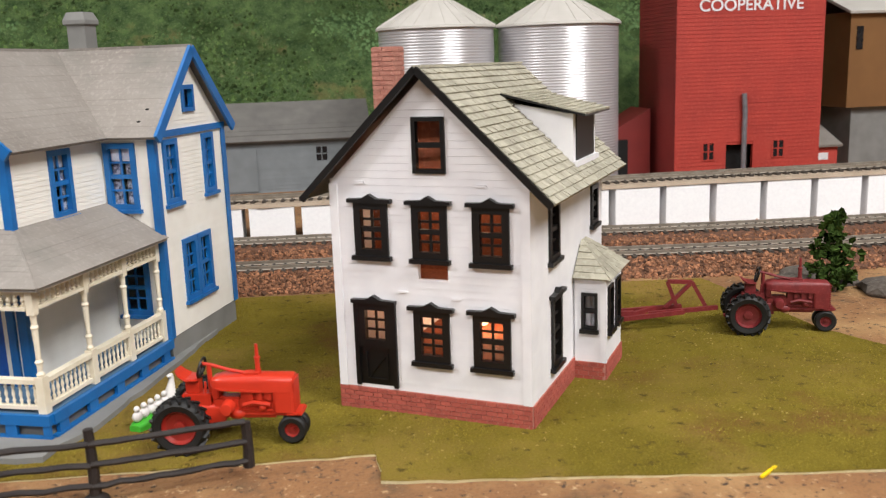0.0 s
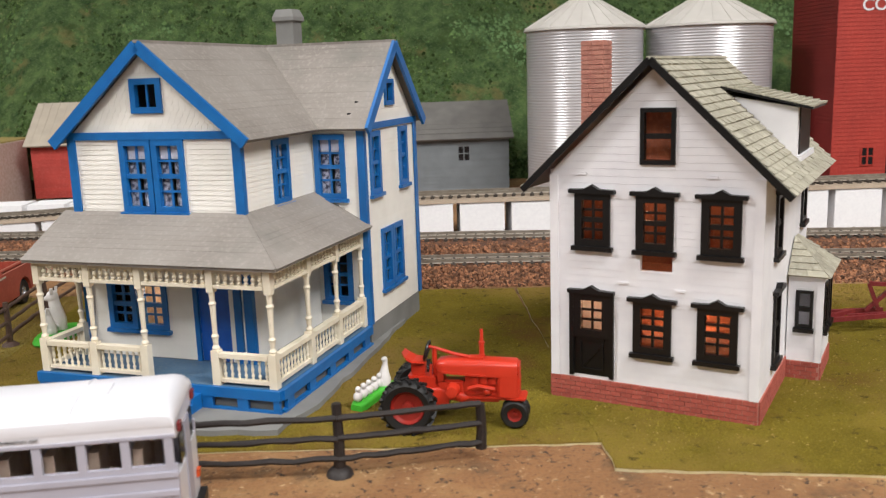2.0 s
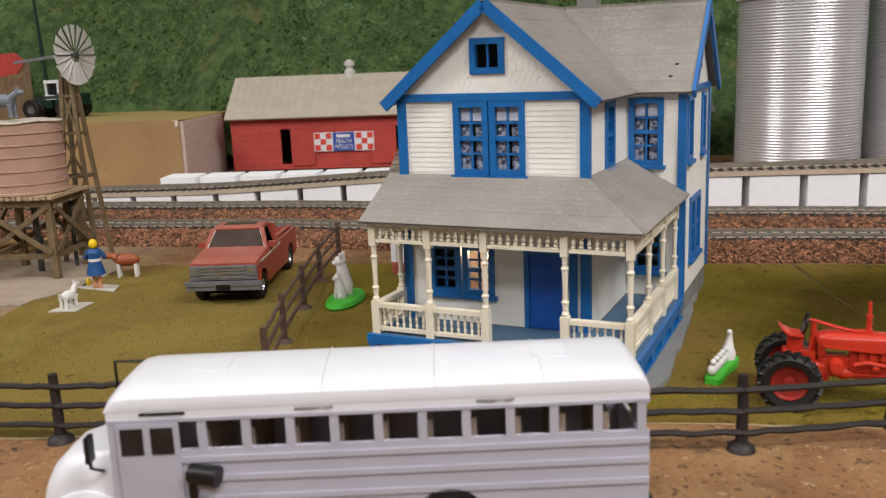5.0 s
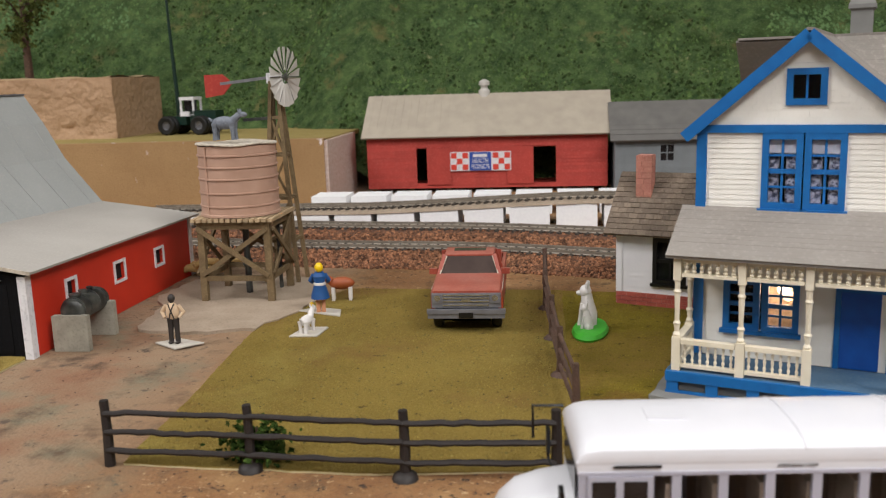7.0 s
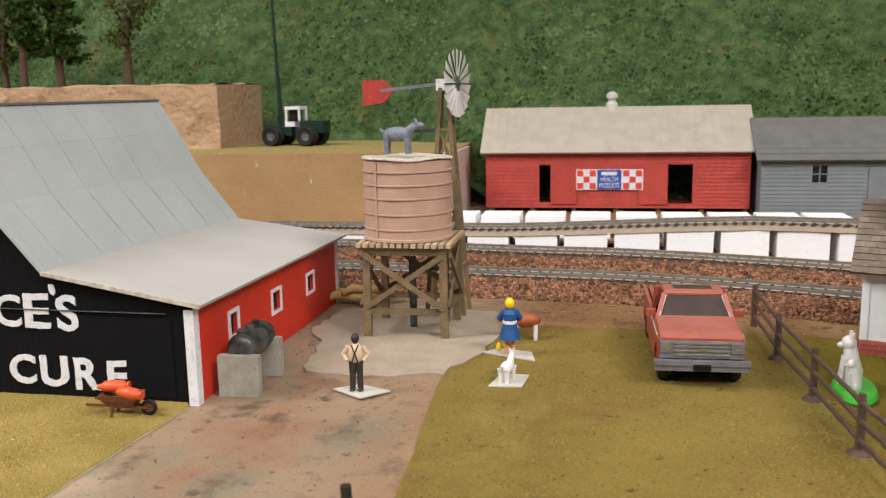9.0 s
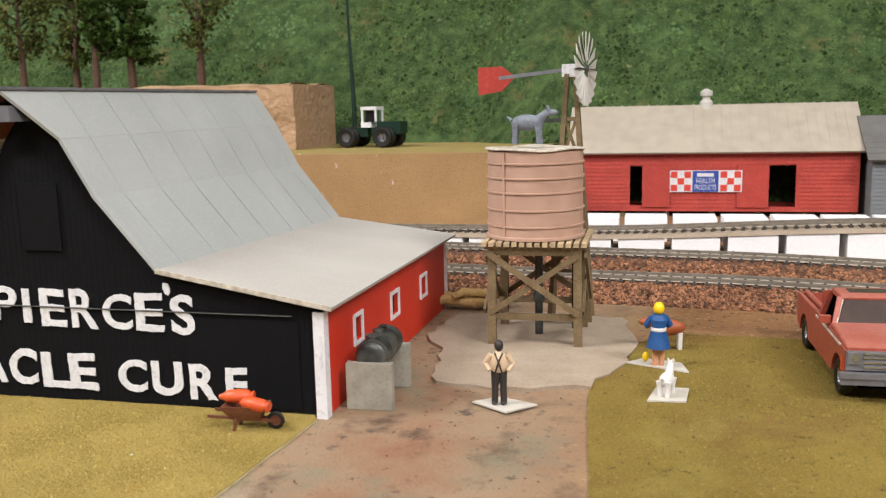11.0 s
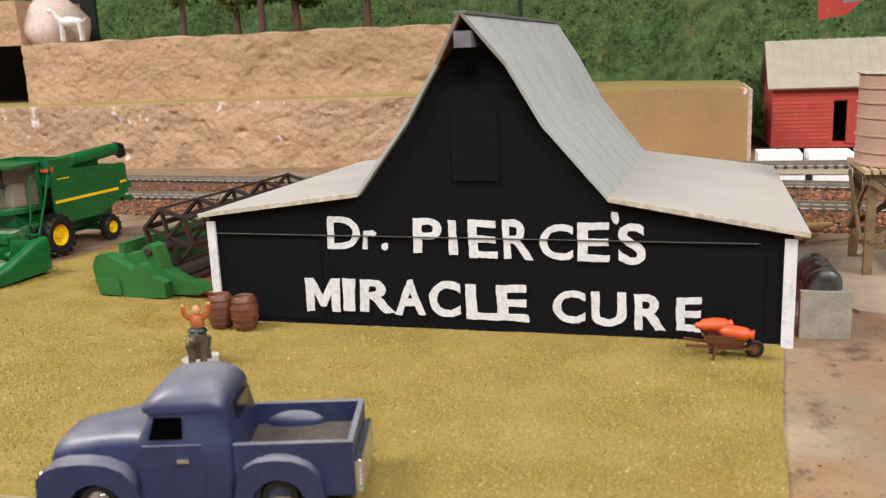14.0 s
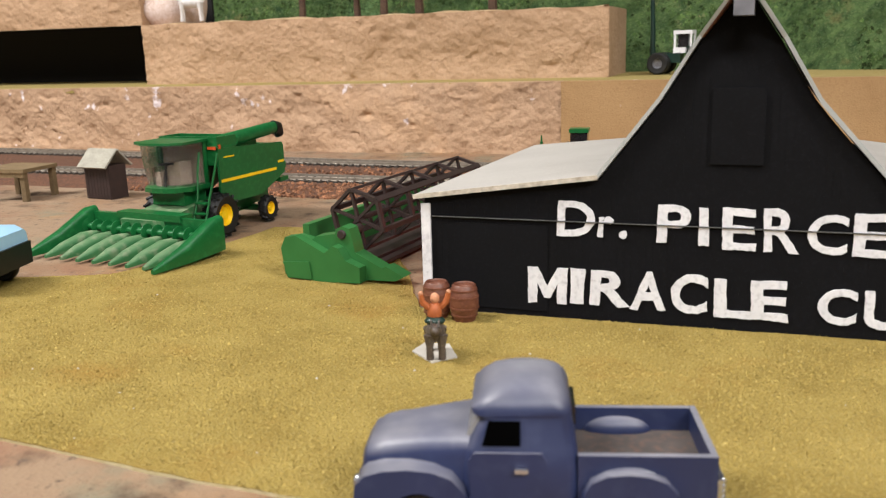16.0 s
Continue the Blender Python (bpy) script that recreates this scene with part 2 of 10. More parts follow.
M_IRON = surface("dusty_black_iron", rgb(30, 32, 32), rgb(78, 80, 76), scale=110, rough=0.38, spread=0.25)
M_PAPER = surface("pale_card_base", rgb(196, 190, 180), rgb(180, 174, 164), scale=150, rough=0.9)
M_LIME = surface("lime_green_base", rgb(74, 186, 52), rgb(58, 160, 44), scale=150, rough=0.5)
M_STATUE = surface("white_cast_plaster", rgb(226, 222, 220), rgb(204, 200, 198), scale=150, rough=0.5)
M_BARK = surface("dark_bark", rgb(84, 64, 50), rgb(60, 44, 34), rgb(110, 84, 66), 100, 600, 0.9)
M_NEEDLE = surface("dark_green_foliage", rgb(62, 84, 36), rgb(38, 56, 22), rgb(98, 116, 56), 100, 700, 1.0, vary=0.35, spec=0.1)
M_OLIVE = surface("olive_foliage", rgb(96, 104, 56), rgb(64, 74, 36), rgb(124, 128, 78), 100, 700, 1.0, vary=0.35, spec=0.1)
M_SKYBLUE = surface("pale_blue_paint", rgb(164, 204, 232), rgb(148, 190, 222), scale=60, rough=0.3)
M_DKGREEN = surface("very_dark_green_metal", rgb(24, 52, 44), rgb(16, 38, 32), scale=100, rough=0.35)
M_ROCK = surface("dark_grey_rock", rgb(92, 84, 76), rgb(66, 60, 56), rgb(120, 112, 104), 100, 500, 0.9, bump=0.002, bump_scale=150)
M_HAY = surface("straw_roll", rgb(196, 164, 108), rgb(160, 128, 78), rgb(214, 186, 134), 150, 900, 0.95)
M_CABGLASS = surface("smoky_windscreen", rgb(86, 74, 70), rgb(58, 50, 48), scale=60, rough=0.12)
# black without reflection: shade inside cabs and under the pickup, as colour
M_VOID = surface("cab_and_underside_shade", rgb(5, 5, 5), rgb(4, 4, 4), rough=1.0, spec=0.0)
M_WINGLASS = surface("dark_window_film", rgb(40, 38, 40), rgb(24, 22, 24), scale=200, rough=0.15)
M_AMBER = surface("amber_room_card", rgb(150, 84, 54), rgb(110, 58, 36), rgb(176, 108, 74), 150, 500, 0.8)
M_VALANCE = surface("pale_valance", rgb(196, 198, 210), rgb(176, 178, 192), scale=200, rough=0.8)
M_CURTAIN = surface("lace_curtain", rgb(158, 160, 176), rgb(52, 56, 76), scale=700, rough=0.8, spread=0.2)
M_GLOW = surface("lamp_glow", (1.0, 0.62, 0.34, 1), (1.0, 0.55, 0.28, 1), rough=0.5, emit=5.0)
M_ROOM = surface("room_wall_paint", rgb(160, 154, 146), rgb(150, 145, 138), scale=3, rough=0.9)
M_FLOOR = surface("room_floor_carpet", rgb(92, 84, 78), rgb(78, 72, 68), scale=20, rough=0.95)
M_CEIL = surface("ceiling_tiles", rgb(190, 188, 184), rgb(180, 178, 174), scale=8, rough=0.95)
M_SIGN_BLUE = surface("sign_blue", rgb(42, 78, 164), rgb(36, 70, 150), scale=100, rough=0.5)
M_SIGN_RED = surface("sign_red", rgb(214, 70, 56), rgb(202, 60, 48), scale=100, rough=0.5)
M_CLOTH_BLUE = surface("painted_blue", rgb(28, 84, 146), rgb(22, 70, 126), scale=200, rough=0.6)
M_GOAT = surface("painted_grey", rgb(124, 130, 142), rgb(92, 98, 108), rgb(150, 154, 162), 300, 900, 0.6)
M_CLEAR = glass("clear_cab_plastic")


def blotch(mat, colour, scale, lo, hi, shift=0.0, west=None):
    """A further stain colour over a material, in soft patches of its own; west: only past a stretch of x."""
    nt = mat.node_tree
    n, l = nt.nodes, nt.links
    p = n["Principled BSDF"]
    src = p.inputs["Base Color"].links[0].from_socket
    co, mp, no, ramp, mix = (n.new("ShaderNode" + k) for k in ("TexCoord", "Mapping", "TexNoise", "ValToRGB", "MixRGB"))
    mp.inputs["Location"].default_value = (shift, shift * 0.7, 0)
    no.inputs["Scale"].default_value, no.inputs["Detail"].default_value, no.inputs["Roughness"].default_value = scale, 7.0, 0.62
    ramp.color_ramp.elements[0].position, ramp.color_ramp.elements[1].position = lo, hi
    mix.inputs["Color2"].default_value = colour
    l.new(co.outputs["Object"], mp.inputs["Vector"]), l.new(mp.outputs["Vector"], no.inputs["Vector"])
    l.new(no.outputs["Fac"], ramp.inputs["Fac"])
    fac = ramp.outputs["Color"]
    if west:
        sep, rg, mul = (n.new("ShaderNode" + k) for k in ("SeparateXYZ", "MapRange", "Math"))
        mul.operation = "MULTIPLY"
        rg.inputs["From Min"].default_value, rg.inputs["From Max"].default_value = west
        l.new(co.outputs["Object"], sep.inputs[0]), l.new(sep.outputs["X"], rg.inputs["Value"])
        l.new(fac, mul.inputs[0]), l.new(rg.outputs["Result"], mul.inputs[1])
        fac = mul.outputs[0]
    l.new(fac, mix.inputs["Fac"])
    l.new(src, mix.inputs["Color1"]), l.new(mix.outputs["Color"], p.inputs["Base Color"])


def up_facing_tint(mat, colour, amount, scale):
    """Paler colour mixed into surfaces that face up, in uneven drifts: dust, and on M_NAVY light from above too."""
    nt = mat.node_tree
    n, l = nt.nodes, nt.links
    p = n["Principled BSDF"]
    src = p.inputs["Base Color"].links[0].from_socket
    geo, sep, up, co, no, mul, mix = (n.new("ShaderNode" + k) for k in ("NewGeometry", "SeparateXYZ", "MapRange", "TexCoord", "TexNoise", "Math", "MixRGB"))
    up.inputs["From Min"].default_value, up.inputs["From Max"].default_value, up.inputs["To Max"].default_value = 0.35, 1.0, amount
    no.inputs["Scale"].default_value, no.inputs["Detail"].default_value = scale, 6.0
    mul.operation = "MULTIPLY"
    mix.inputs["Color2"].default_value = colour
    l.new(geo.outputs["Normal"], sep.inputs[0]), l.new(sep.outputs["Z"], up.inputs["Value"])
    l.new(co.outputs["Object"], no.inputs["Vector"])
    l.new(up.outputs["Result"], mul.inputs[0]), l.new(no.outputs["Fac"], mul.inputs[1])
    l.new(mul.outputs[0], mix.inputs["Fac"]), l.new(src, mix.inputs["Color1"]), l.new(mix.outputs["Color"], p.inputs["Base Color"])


# truck's top faces: real dust plus light from above, both put into the colour
up_facing_tint(M_NAVY, rgb(158, 156, 160), 1.0, 60.0)
up_facing_tint(M_GREEN_DUSTY, rgb(166, 162, 136), 0.35, 120.0)
up_facing_tint(M_RUST, rgb(170, 136, 122), 0.5, 90.0)


# the road's rust brown gives way to a paler, stained yard west of the pickup's lawn
blotch(M_DIRT, rgb(160, 126, 84), 10.0, 0.5, 0.65, 5.0)
blotch(M_DIRT, rgb(96, 72, 48), 45.0, 0.56, 0.70, 9.0)
blotch(M_DIRT, rgb(178, 148, 110), 330.0, 0.60, 0.69, 2.0)
blotch(M_DIRT, rgb(56, 40, 29), 270.0, 0.585, 0.67, 6.0)
blotch(M_DIRT, rgb(142, 118, 94), 6.0, 0.30, 0.50, 3.0, (-0.36, -0.43))
blotch(M_DIRT, rgb(132, 96, 72), 16.0, 0.50, 0.68, 7.0, (-0.36, -0.43))
blotch(M_DIRT, rgb(118, 114, 94), 17.0, 0.54, 0.68, 12.0, (-0.36, -0.43))
blotch(M_DIRT, rgb(160, 138, 116), 12.0, 0.56, 0.70, 15.0, (-0.36, -0.43))
blotch(M_DIRT, rgb(82, 62, 46), 34.0, 0.54, 0.69, 21.0, (-0.36, -0.43))
blotch(M_DIRT, rgb(84, 70, 58), 110.0, 0.60, 0.70, 11.0, (-0.36, -0.43))
blotch(M_DIRT, rgb(80, 64, 52), 300.0, 0.62, 0.70, 16.0, (-0.36, -0.43))
blotch(M_GRASS, rgb(116, 84, 46), 14.0, 0.54, 0.70, 2.0)
blotch(M_GRASS, rgb(146, 120, 64), 6.0, 0.48, 0.64, 7.0)
blotch(M_GRASS, rgb(84, 72, 32), 130.0, 0.58, 0.68, 3.0)
blotch(M_GRASS_C, rgb(120, 92, 54), 12.0, 0.52, 0.72, 2.0)
blotch(M_GRASS_C, rgb(152, 140, 76), 9.0, 0.52, 0.70, 7.0)
blotch(M_GRASS_C, rgb(84, 70, 40), 120.0, 0.62, 0.70, 3.0)
blotch(M_GRASS_D, rgb(160, 128, 66), 16.0, 0.56, 0.76, 4.0)
blotch(M_CLIFF, rgb(140, 106, 76), 60.0, 0.58, 0.70, 3.0)
blotch(M_CLIFF, rgb(198, 162, 128), 14.0, 0.54, 0.72, 9.0)
blotch(M_HILL, rgb(118, 108, 70), 14.0, 0.58, 0.72, 6.0)
blotch(M_LEAF_HILL, rgb(48, 68, 40), 9.0, 0.52, 0.68, 2.0)
blotch(M_LEAF_HILL, rgb(124, 128, 92), 60.0, 0.60, 0.70, 4.0)
blotch(M_LEAF_HILL, rgb(106, 136, 92), 5.0, 0.52, 0.68, 8.0)
blotch(M_HILL, rgb(44, 60, 30), 12.0, 0.56, 0.70, 1.0)
blotch(M_ROOF_GREY, rgb(112, 110, 104), 16.0, 0.56, 0.75, 8.0)
blotch(M_BARN_ROOF, rgb(150, 150, 146), 9.0, 0.58, 0.8, 2.5)


# ---- mesh helpers: all lengths in centimetres ----
def box(bm, x0, x1, y0, y1, z0, z1):
    vs = [bm.verts.new(p) for p in ((x0, y0, z0), (x1, y0, z0), (x1, y1, z0), (x0, y1, z0), (x0, y0, z1), (x1, y0, z1), (x1, y1, z1), (x0, y1, z1))]
    for f in ((0, 3, 2, 1), (4, 5, 6, 7), (0, 1, 5, 4), (1, 2, 6, 5), (2, 3, 7, 6), (3, 0, 4, 7)):
        bm.faces.new([vs[i] for i in f])
    return vs


def hexa(bm, lo, hi):
    """A block from four corners below and four above, both counter-clockwise from above."""
    vs = [bm.verts.new(p) for p in (*lo, *hi)]
    for f in ((0, 3, 2, 1), (4, 5, 6, 7), (0, 1, 5, 4), (1, 2, 6, 5), (2, 3, 7, 6), (3, 0, 4, 7)):
        bm.faces.new([vs[i] for i in f])
    return vs


def prism(bm, pts, place, thick):
    """A flat outline, raised: place(a, b, h) gives the point for outline (a, b) at height h."""
    lo, hi = [bm.verts.new(place(a, b, 0)) for a, b in pts], [bm.verts.new(place(a, b, thick)) for a, b in pts]
    bm.faces.new(lo[::-1]), bm.faces.new(hi)
    for i in range(len(pts)):
        j = (i + 1) % len(pts)
        bm.faces.new((lo[i], lo[j], hi[j], hi[i]))


def beam(bm, p, q, w, h=None, up=(0, 0, 1)):
    """A squared bar from p to q."""
    h = h or w
    p, q = Vector(p), Vector(q)
    d = (q - p).normalized()
    s = d.cross(Vector(up))
    if s.length < 1e-4:
        s = d.cross(Vector((0, 1, 0)))
    s.normalize()
    t = s.cross(d)
    a, b = s * (w / 2), t * (h / 2)
    hexa(bm, [p - a - b, p + a - b, p + a + b, p - a + b], [q - a - b, q + a - b, q + a + b, q - a + b])


def tube(bm, pts, radii, n=10, caps=True):
    """A round bar through points, with a radius at each."""
    pts = [Vector(p) for p in pts]
    rings, side = [], None
    for i, p in enumerate(pts):
        d = (pts[min(i + 1, len(pts) - 1)] - pts[max(i - 1, 0)]).normalized()
        if side is None:
            side = d.cross(Vector((0, 0, 1)))
            if side.length < 1e-3:
                side = Vector((1, 0, 0))
        side = (side - d * side.dot(d)).normalized()
        up = d.cross(side)
        r = radii[i] if isinstance(radii, (list, tuple)) else radii
        rings.append([bm.verts.new(p + (side * math.cos(a) + up * math.sin(a)) * r) for a in [2 * math.pi * k / n for k in range(n)]])
    for u, v in zip(rings, rings[1:]):
        for k in range(n):
            bm.faces.new((u[k], u[(k + 1) % n], v[(k + 1) % n], v[k]))
    if caps:
        bm.faces.new(rings[0][::-1]), bm.faces.new(rings[-1])


def lathe(bm, profile, c=(0, 0, 0), axis="z", n=20, caps=True):
    """Rings of (radius, height) turned about an axis through c, closed at both ends unless caps is off."""
    c = Vector(c)
    def at(r, h, a):
        u, v = r * math.cos(a), r * math.sin(a)
        return c + Vector((u, v, h) if axis == "z" else (h, u, v) if axis == "x" else (v, h, u))
    rings = [[bm.verts.new(at(max(r, 0.002), h, 2 * math.pi * k / n)) for k in range(n)] for r, h in profile]
    for u, v in zip(rings, rings[1:]):
        for k in range(n):
            bm.faces.new((u[k], u[(k + 1) % n], v[(k + 1) % n], v[k]))
    if caps:
        bm.faces.new(rings[0][::-1]), bm.faces.new(rings[-1])


def ball(bm, c, r, seg=12, rings=8):
    r = r if isinstance(r, (tuple, list)) else (r, r, r)
    bmesh.ops.create_uvsphere(bm, u_segments=seg, v_segments=rings, radius=1.0, matrix=Matrix.Translation(c) @ Matrix.Diagonal((*r, 1)))


def part(name, bm, mat, parent=None, label="", smooth=False, bevel=0.0, at=None, segs=2):
    """Links a bmesh in centimetres as one mesh object under a thing or a part."""
    if bevel:
        bmesh.ops.bevel(bm, geom=[e for e in bm.edges if len(e.link_faces) == 2 and e.calc_face_angle(0) > 0.5], offset=bevel, segments=segs, affect="EDGES", clamp_overlap=True)
    bmesh.ops.recalc_face_normals(bm, faces=bm.faces[:])
    bmesh.ops.scale(bm, vec=(0.01, 0.01, 0.01), verts=bm.verts[:])
    me = bpy.data.meshes.new(name)
    bm.to_mesh(me)
    bm.free()
    if smooth:
        for f in me.polygons:
            f.use_smooth = True
        me.set_sharp_from_angle(angle=0.7)
    me.materials.append(mat)
    ob = new(name, me)
    if parent is not None:
        ob.parent = parent
    if at is not None:
        ob.matrix_basis = at
    if label:
        ob["label"] = label
    return ob


def cm(x, y, z=0.0, yaw=0.0, rx=0.0, ry=0.0):
    return pose(x / 100, y / 100, z / 100, rx, ry, yaw)


def thing(name, m, label, category, group="", kind=""):
    ob = new(name)
    ob.empty_display_size = 0.01
    ob.matrix_basis = m
    return tagged(ob, label, category, group, kind)


def B():
    return bmesh.new()


def one(name, mat, build, parent=None, label="", **kw):
    bm = B()
    build(bm)
    return part(name, bm, mat, parent, label, **kw)


def block(name, mat, parent, x0, x1, y0, y1, z0, z1, label="", bevel=0.0, **kw):
    bm = B()
    box(bm, x0, x1, y0, y1, z0, z1)
    return part(name, bm, mat, parent, label, bevel=bevel, **kw)


rnd = random.Random(7)


def interp(table, x):
    for (x0, y0), (x1, y1) in zip(table, table[1:]):
        if x0 <= x <= x1:
            k = (x - x0) / (x1 - x0)
            k2 = k * k * (3 - 2 * k) * 0.5 + k * 0.5
            return y0 + (y1 - y0) * k2
    return table[0][1] if x < table[0][0] else table[-1][1]


# ---- setting: room, layout table, hill ----
def room():
    for name, b, mat in (("floor", (-420, 340, -260, 240, -100, -98), M_FLOOR), ("ceiling", (-420, 340, -260, 240, 165, 168), M_CEIL),
                         ("wall_south", (-420, 340, -262, -260, -100, 165), M_ROOM), ("wall_north", (-420, 340, 240, 242, -100, 165), M_ROOM),
                         ("wall_west", (-422, -420, -260, 240, -100, 165), M_ROOM), ("wall_east", (340, 342, -260, 240, -100, 165), M_ROOM)):
        tagged(block(name, mat, None, *b), {"floor": "dark carpeted room floor", "ceiling": "white tiled room ceiling"}.get(name, "plain painted room wall"), name.split("_")[0], kind="structure")


def wob(x, y, s=1.0):
    return noise.noise(Vector((x * 0.13, y * 0.13, 3.1))) * s


def ground():
    bm = B()
    xs = [-260 + 2.5 * i for i in range(169)]
    ys = [12 + 2.5 * i for i in range(48)]
    g = [[bm.verts.new((x, y, -0.12 + 0.06 * wob(x * 4, y * 4))) for x in xs] for y in ys]
    for a, b in zip(g, g[1:]):
        for i in range(len(xs) - 1):
            bm.faces.new((a[i], a[i + 1], b[i + 1], b[i]))
    ob = part("ground", bm, M_DIRT, None, "", smooth=True)
    tagged(ob, "brown tan dirt tabletop of a model layout", "ground", kind="structure")
    ob = block("layout_table", M_WOOD, None, -260, 160, 12, 240, -9, -0.6)
    tagged(ob, "wooden table edge that carries the layout", "table", kind="structure")


def mat_sheet(name, pts, top, mat, label, thick=0.09, jag=0.12, kind="structure", bottom=-0.14):
    """A thin sheet with a slightly ragged outline lying on the dirt."""
    out = []
    for (x0, y0), (x1, y1) in zip(pts, pts[1:] + pts[:1]):
        n = max(2, int(math.hypot(x1 - x0, y1 - y0) / 0.8))
        for i in range(n):
            k = i / n
            x, y = x0 + (x1 - x0) * k, y0 + (y1 - y0) * k
            out.append((x + jag * noise.noise(Vector((x, y, 1.0))), y + jag * noise.noise(Vector((x, y, 7.0)))))
    bm = B()
    prism(bm, out, lambda a, b, h: (a, b, bottom + h), top - bottom - 0.03)
    ob = part(name, bm, M_MAT_EDGE if "grass" in label else mat, None)
    tagged(ob, label, "grass mat" if "grass" in label else "slab", kind=kind)
    bm = B()
    f = bm.faces.new([bm.verts.new((x, y, top)) for x, y in out])
    bmesh.ops.triangulate(bm, faces=[f])
    r = bmesh.ops.extrude_face_region(bm, geom=bm.faces[:])
    bmesh.ops.translate(bm, verts=[v for v in r["geom"] if isinstance(v, bmesh.types.BMVert)], vec=(0, 0, -0.028))
    part("turf" if "grass" in label else "top", bm, mat, ob)
    return ob


def inside(x, y, pts):
    c = False
    for (x0, y0), (x1, y1) in zip(pts, pts[1:] + pts[:1]):
        if (y0 > y) != (y1 > y) and x < (x1 - x0) * (y - y0) / (y1 - y0) + x0:
            c = not c
    return c


def fibres(mat_ob, pts, top, mat, count, seed, size=(0.02, 0.075)):
    """Short matted fibres and foam grains standing on a grass mat, thinner where it is worn."""
    r = random.Random(seed)
    x0, x1, y0, y1 = min(p[0] for p in pts), max(p[0] for p in pts), min(p[1] for p in pts), max(p[1] for p in pts)
    verts, faces = [], []
    while len(faces) < count:
        x, y = r.uniform(x0, x1), r.uniform(y0, y1)
        if noise.noise(Vector((x * 0.5, y * 0.5, seed))) + 0.5 * noise.noise(Vector((x * 2.2, y * 2.2, seed))) < r.uniform(-0.9, 0.35) or not inside(x, y, pts):
            continue
        s, a, w = r.uniform(*size), r.uniform(0, 6.3), r.uniform(0.02, 0.04)
        lx, ly = r.gauss(0, 0.06), r.gauss(0, 0.06)
        dx, dy = w * math.cos(a), w * math.sin(a)
        b = len(verts)
        verts += [((x - dx) / 100, (y - dy) / 100, (top - 0.01) / 100), ((x + dx) / 100, (y + dy) / 100, (top - 0.01) / 100), ((x + lx) / 100, (y + ly) / 100, (top + s) / 100)]
        faces.append((b, b + 1, b + 2))
    me = bpy.data.meshes.new("grass_fibre")
    me.from_pydata(verts, [], faces)
    me.materials.append(mat)
    ob = new("grass_fibre", me)
    ob.parent = mat_ob
    return tagged(ob, kind="stuff")


def turf_specks(name, region, count, mat, label, size=(0.03, 0.09)):
    """Loose crumbs lying on a mat."""
    bm = B()
    r = random.Random(len(name))
    x0, x1, y0, y1 = region
    for _ in range(count):
        x, y, s = r.uniform(x0, x1), r.uniform(y0, y1), r.uniform(*size)
        a = r.uniform(0, 3)
        pts = [(x + s * math.cos(a + k * 2.1), y + s * math.sin(a + k * 2.1), 0) for k in range(3)]
        vs = [bm.verts.new(p) for p in pts] + [bm.verts.new((x, y, s * r.uniform(0.5, 1.0)))]
        for f in ((0, 1, 3), (1, 2, 3), (2, 0, 3)):
            bm.faces.new([vs[i] for i in f])
    return tagged(part(name, bm, mat, None), label, "crumbs", kind="stuff")


MAT_A = [(5.56, 32.1), (14.3, 30.5), (20.0, 29.4), (25.0, 28.7), (31.0, 28.2), (33.0, 36.5), (29.7, 44.0), (28.6, 56.0), (5.6, 59.0), (5.4, 39.0)]
MAT_B = [(-22.0, 35.9), (-8.3, 35.3), (5.5, 34.4), (5.5, 39.2), (5.4, 59.0), (0.9, 59.6), (-24.0, 62.0), (-23.0, 50.0)]
MAT_C = [(-39.4, 34.4), (-29.4, 34.1), (-22.2, 34.8), (-22.6, 62.0), (-37.0, 62.5), (-40.0, 57.0), (-40.3, 51.0), (-39.6, 41.0)]
MAT_D = [(-86.0, 31.0), (-77.3, 30.2), (-73.4, 30.1), (-67.0, 29.9), (-59.0, 28.0), (-52.6, 27.0), (-51.7, 39.5), (-51.0, 46.6), (-51.3, 47.2), (-77.0, 47.2), (-80.0, 53.5), (-86.0, 63.5),
         (-93.0, 62.5), (-93.8, 54.0), (-95.5, 49.2), (-104.0, 46.0), (-104.0, 33.0)]
room()
ground()
SHEET_A = mat_sheet("grass_mat", MAT_A, 0.0, M_GRASS, "olive green grass mat under the white house")
SHEET_B = mat_sheet("grass_mat", MAT_B, -0.03, M_GRASS, "olive green grass mat under the blue house")
SHEET_C = mat_sheet("grass_mat", MAT_C, -0.02, M_GRASS_C, "worn olive grass mat under the parked pickup")
SHEET_D = mat_sheet("grass_mat", MAT_D, 0.0, M_GRASS_D, "yellowish grass mat in front of the barn")
M_FIBRE = surface("olive_fibres", rgb(146, 130, 52), rgb(114, 100, 37), rgb(168, 153, 78), 40, 900, 1.0, vary=0.28, spec=0.05)
M_FIBRE_D = surface("yellow_fibres", rgb(176, 154, 88), rgb(146, 124, 66), rgb(200, 183, 126), 40, 900, 1.0, vary=0.34, spec=0.05)
M_FIBRE_C = surface("worn_fibres", rgb(146, 127, 66), rgb(120, 102, 50), rgb(164, 148, 92), 40, 900, 1.0, vary=0.25, spec=0.05)
fibres(SHEET_A, MAT_A, 0.0, M_FIBRE, 34000, 61)
fibres(SHEET_B, MAT_B, -0.03, M_FIBRE, 30000, 62)
fibres(SHEET_C, MAT_C, -0.02, M_FIBRE_C, 24000, 63)
fibres(SHEET_D, MAT_D, 0.0, M_FIBRE_D, 90000, 64)

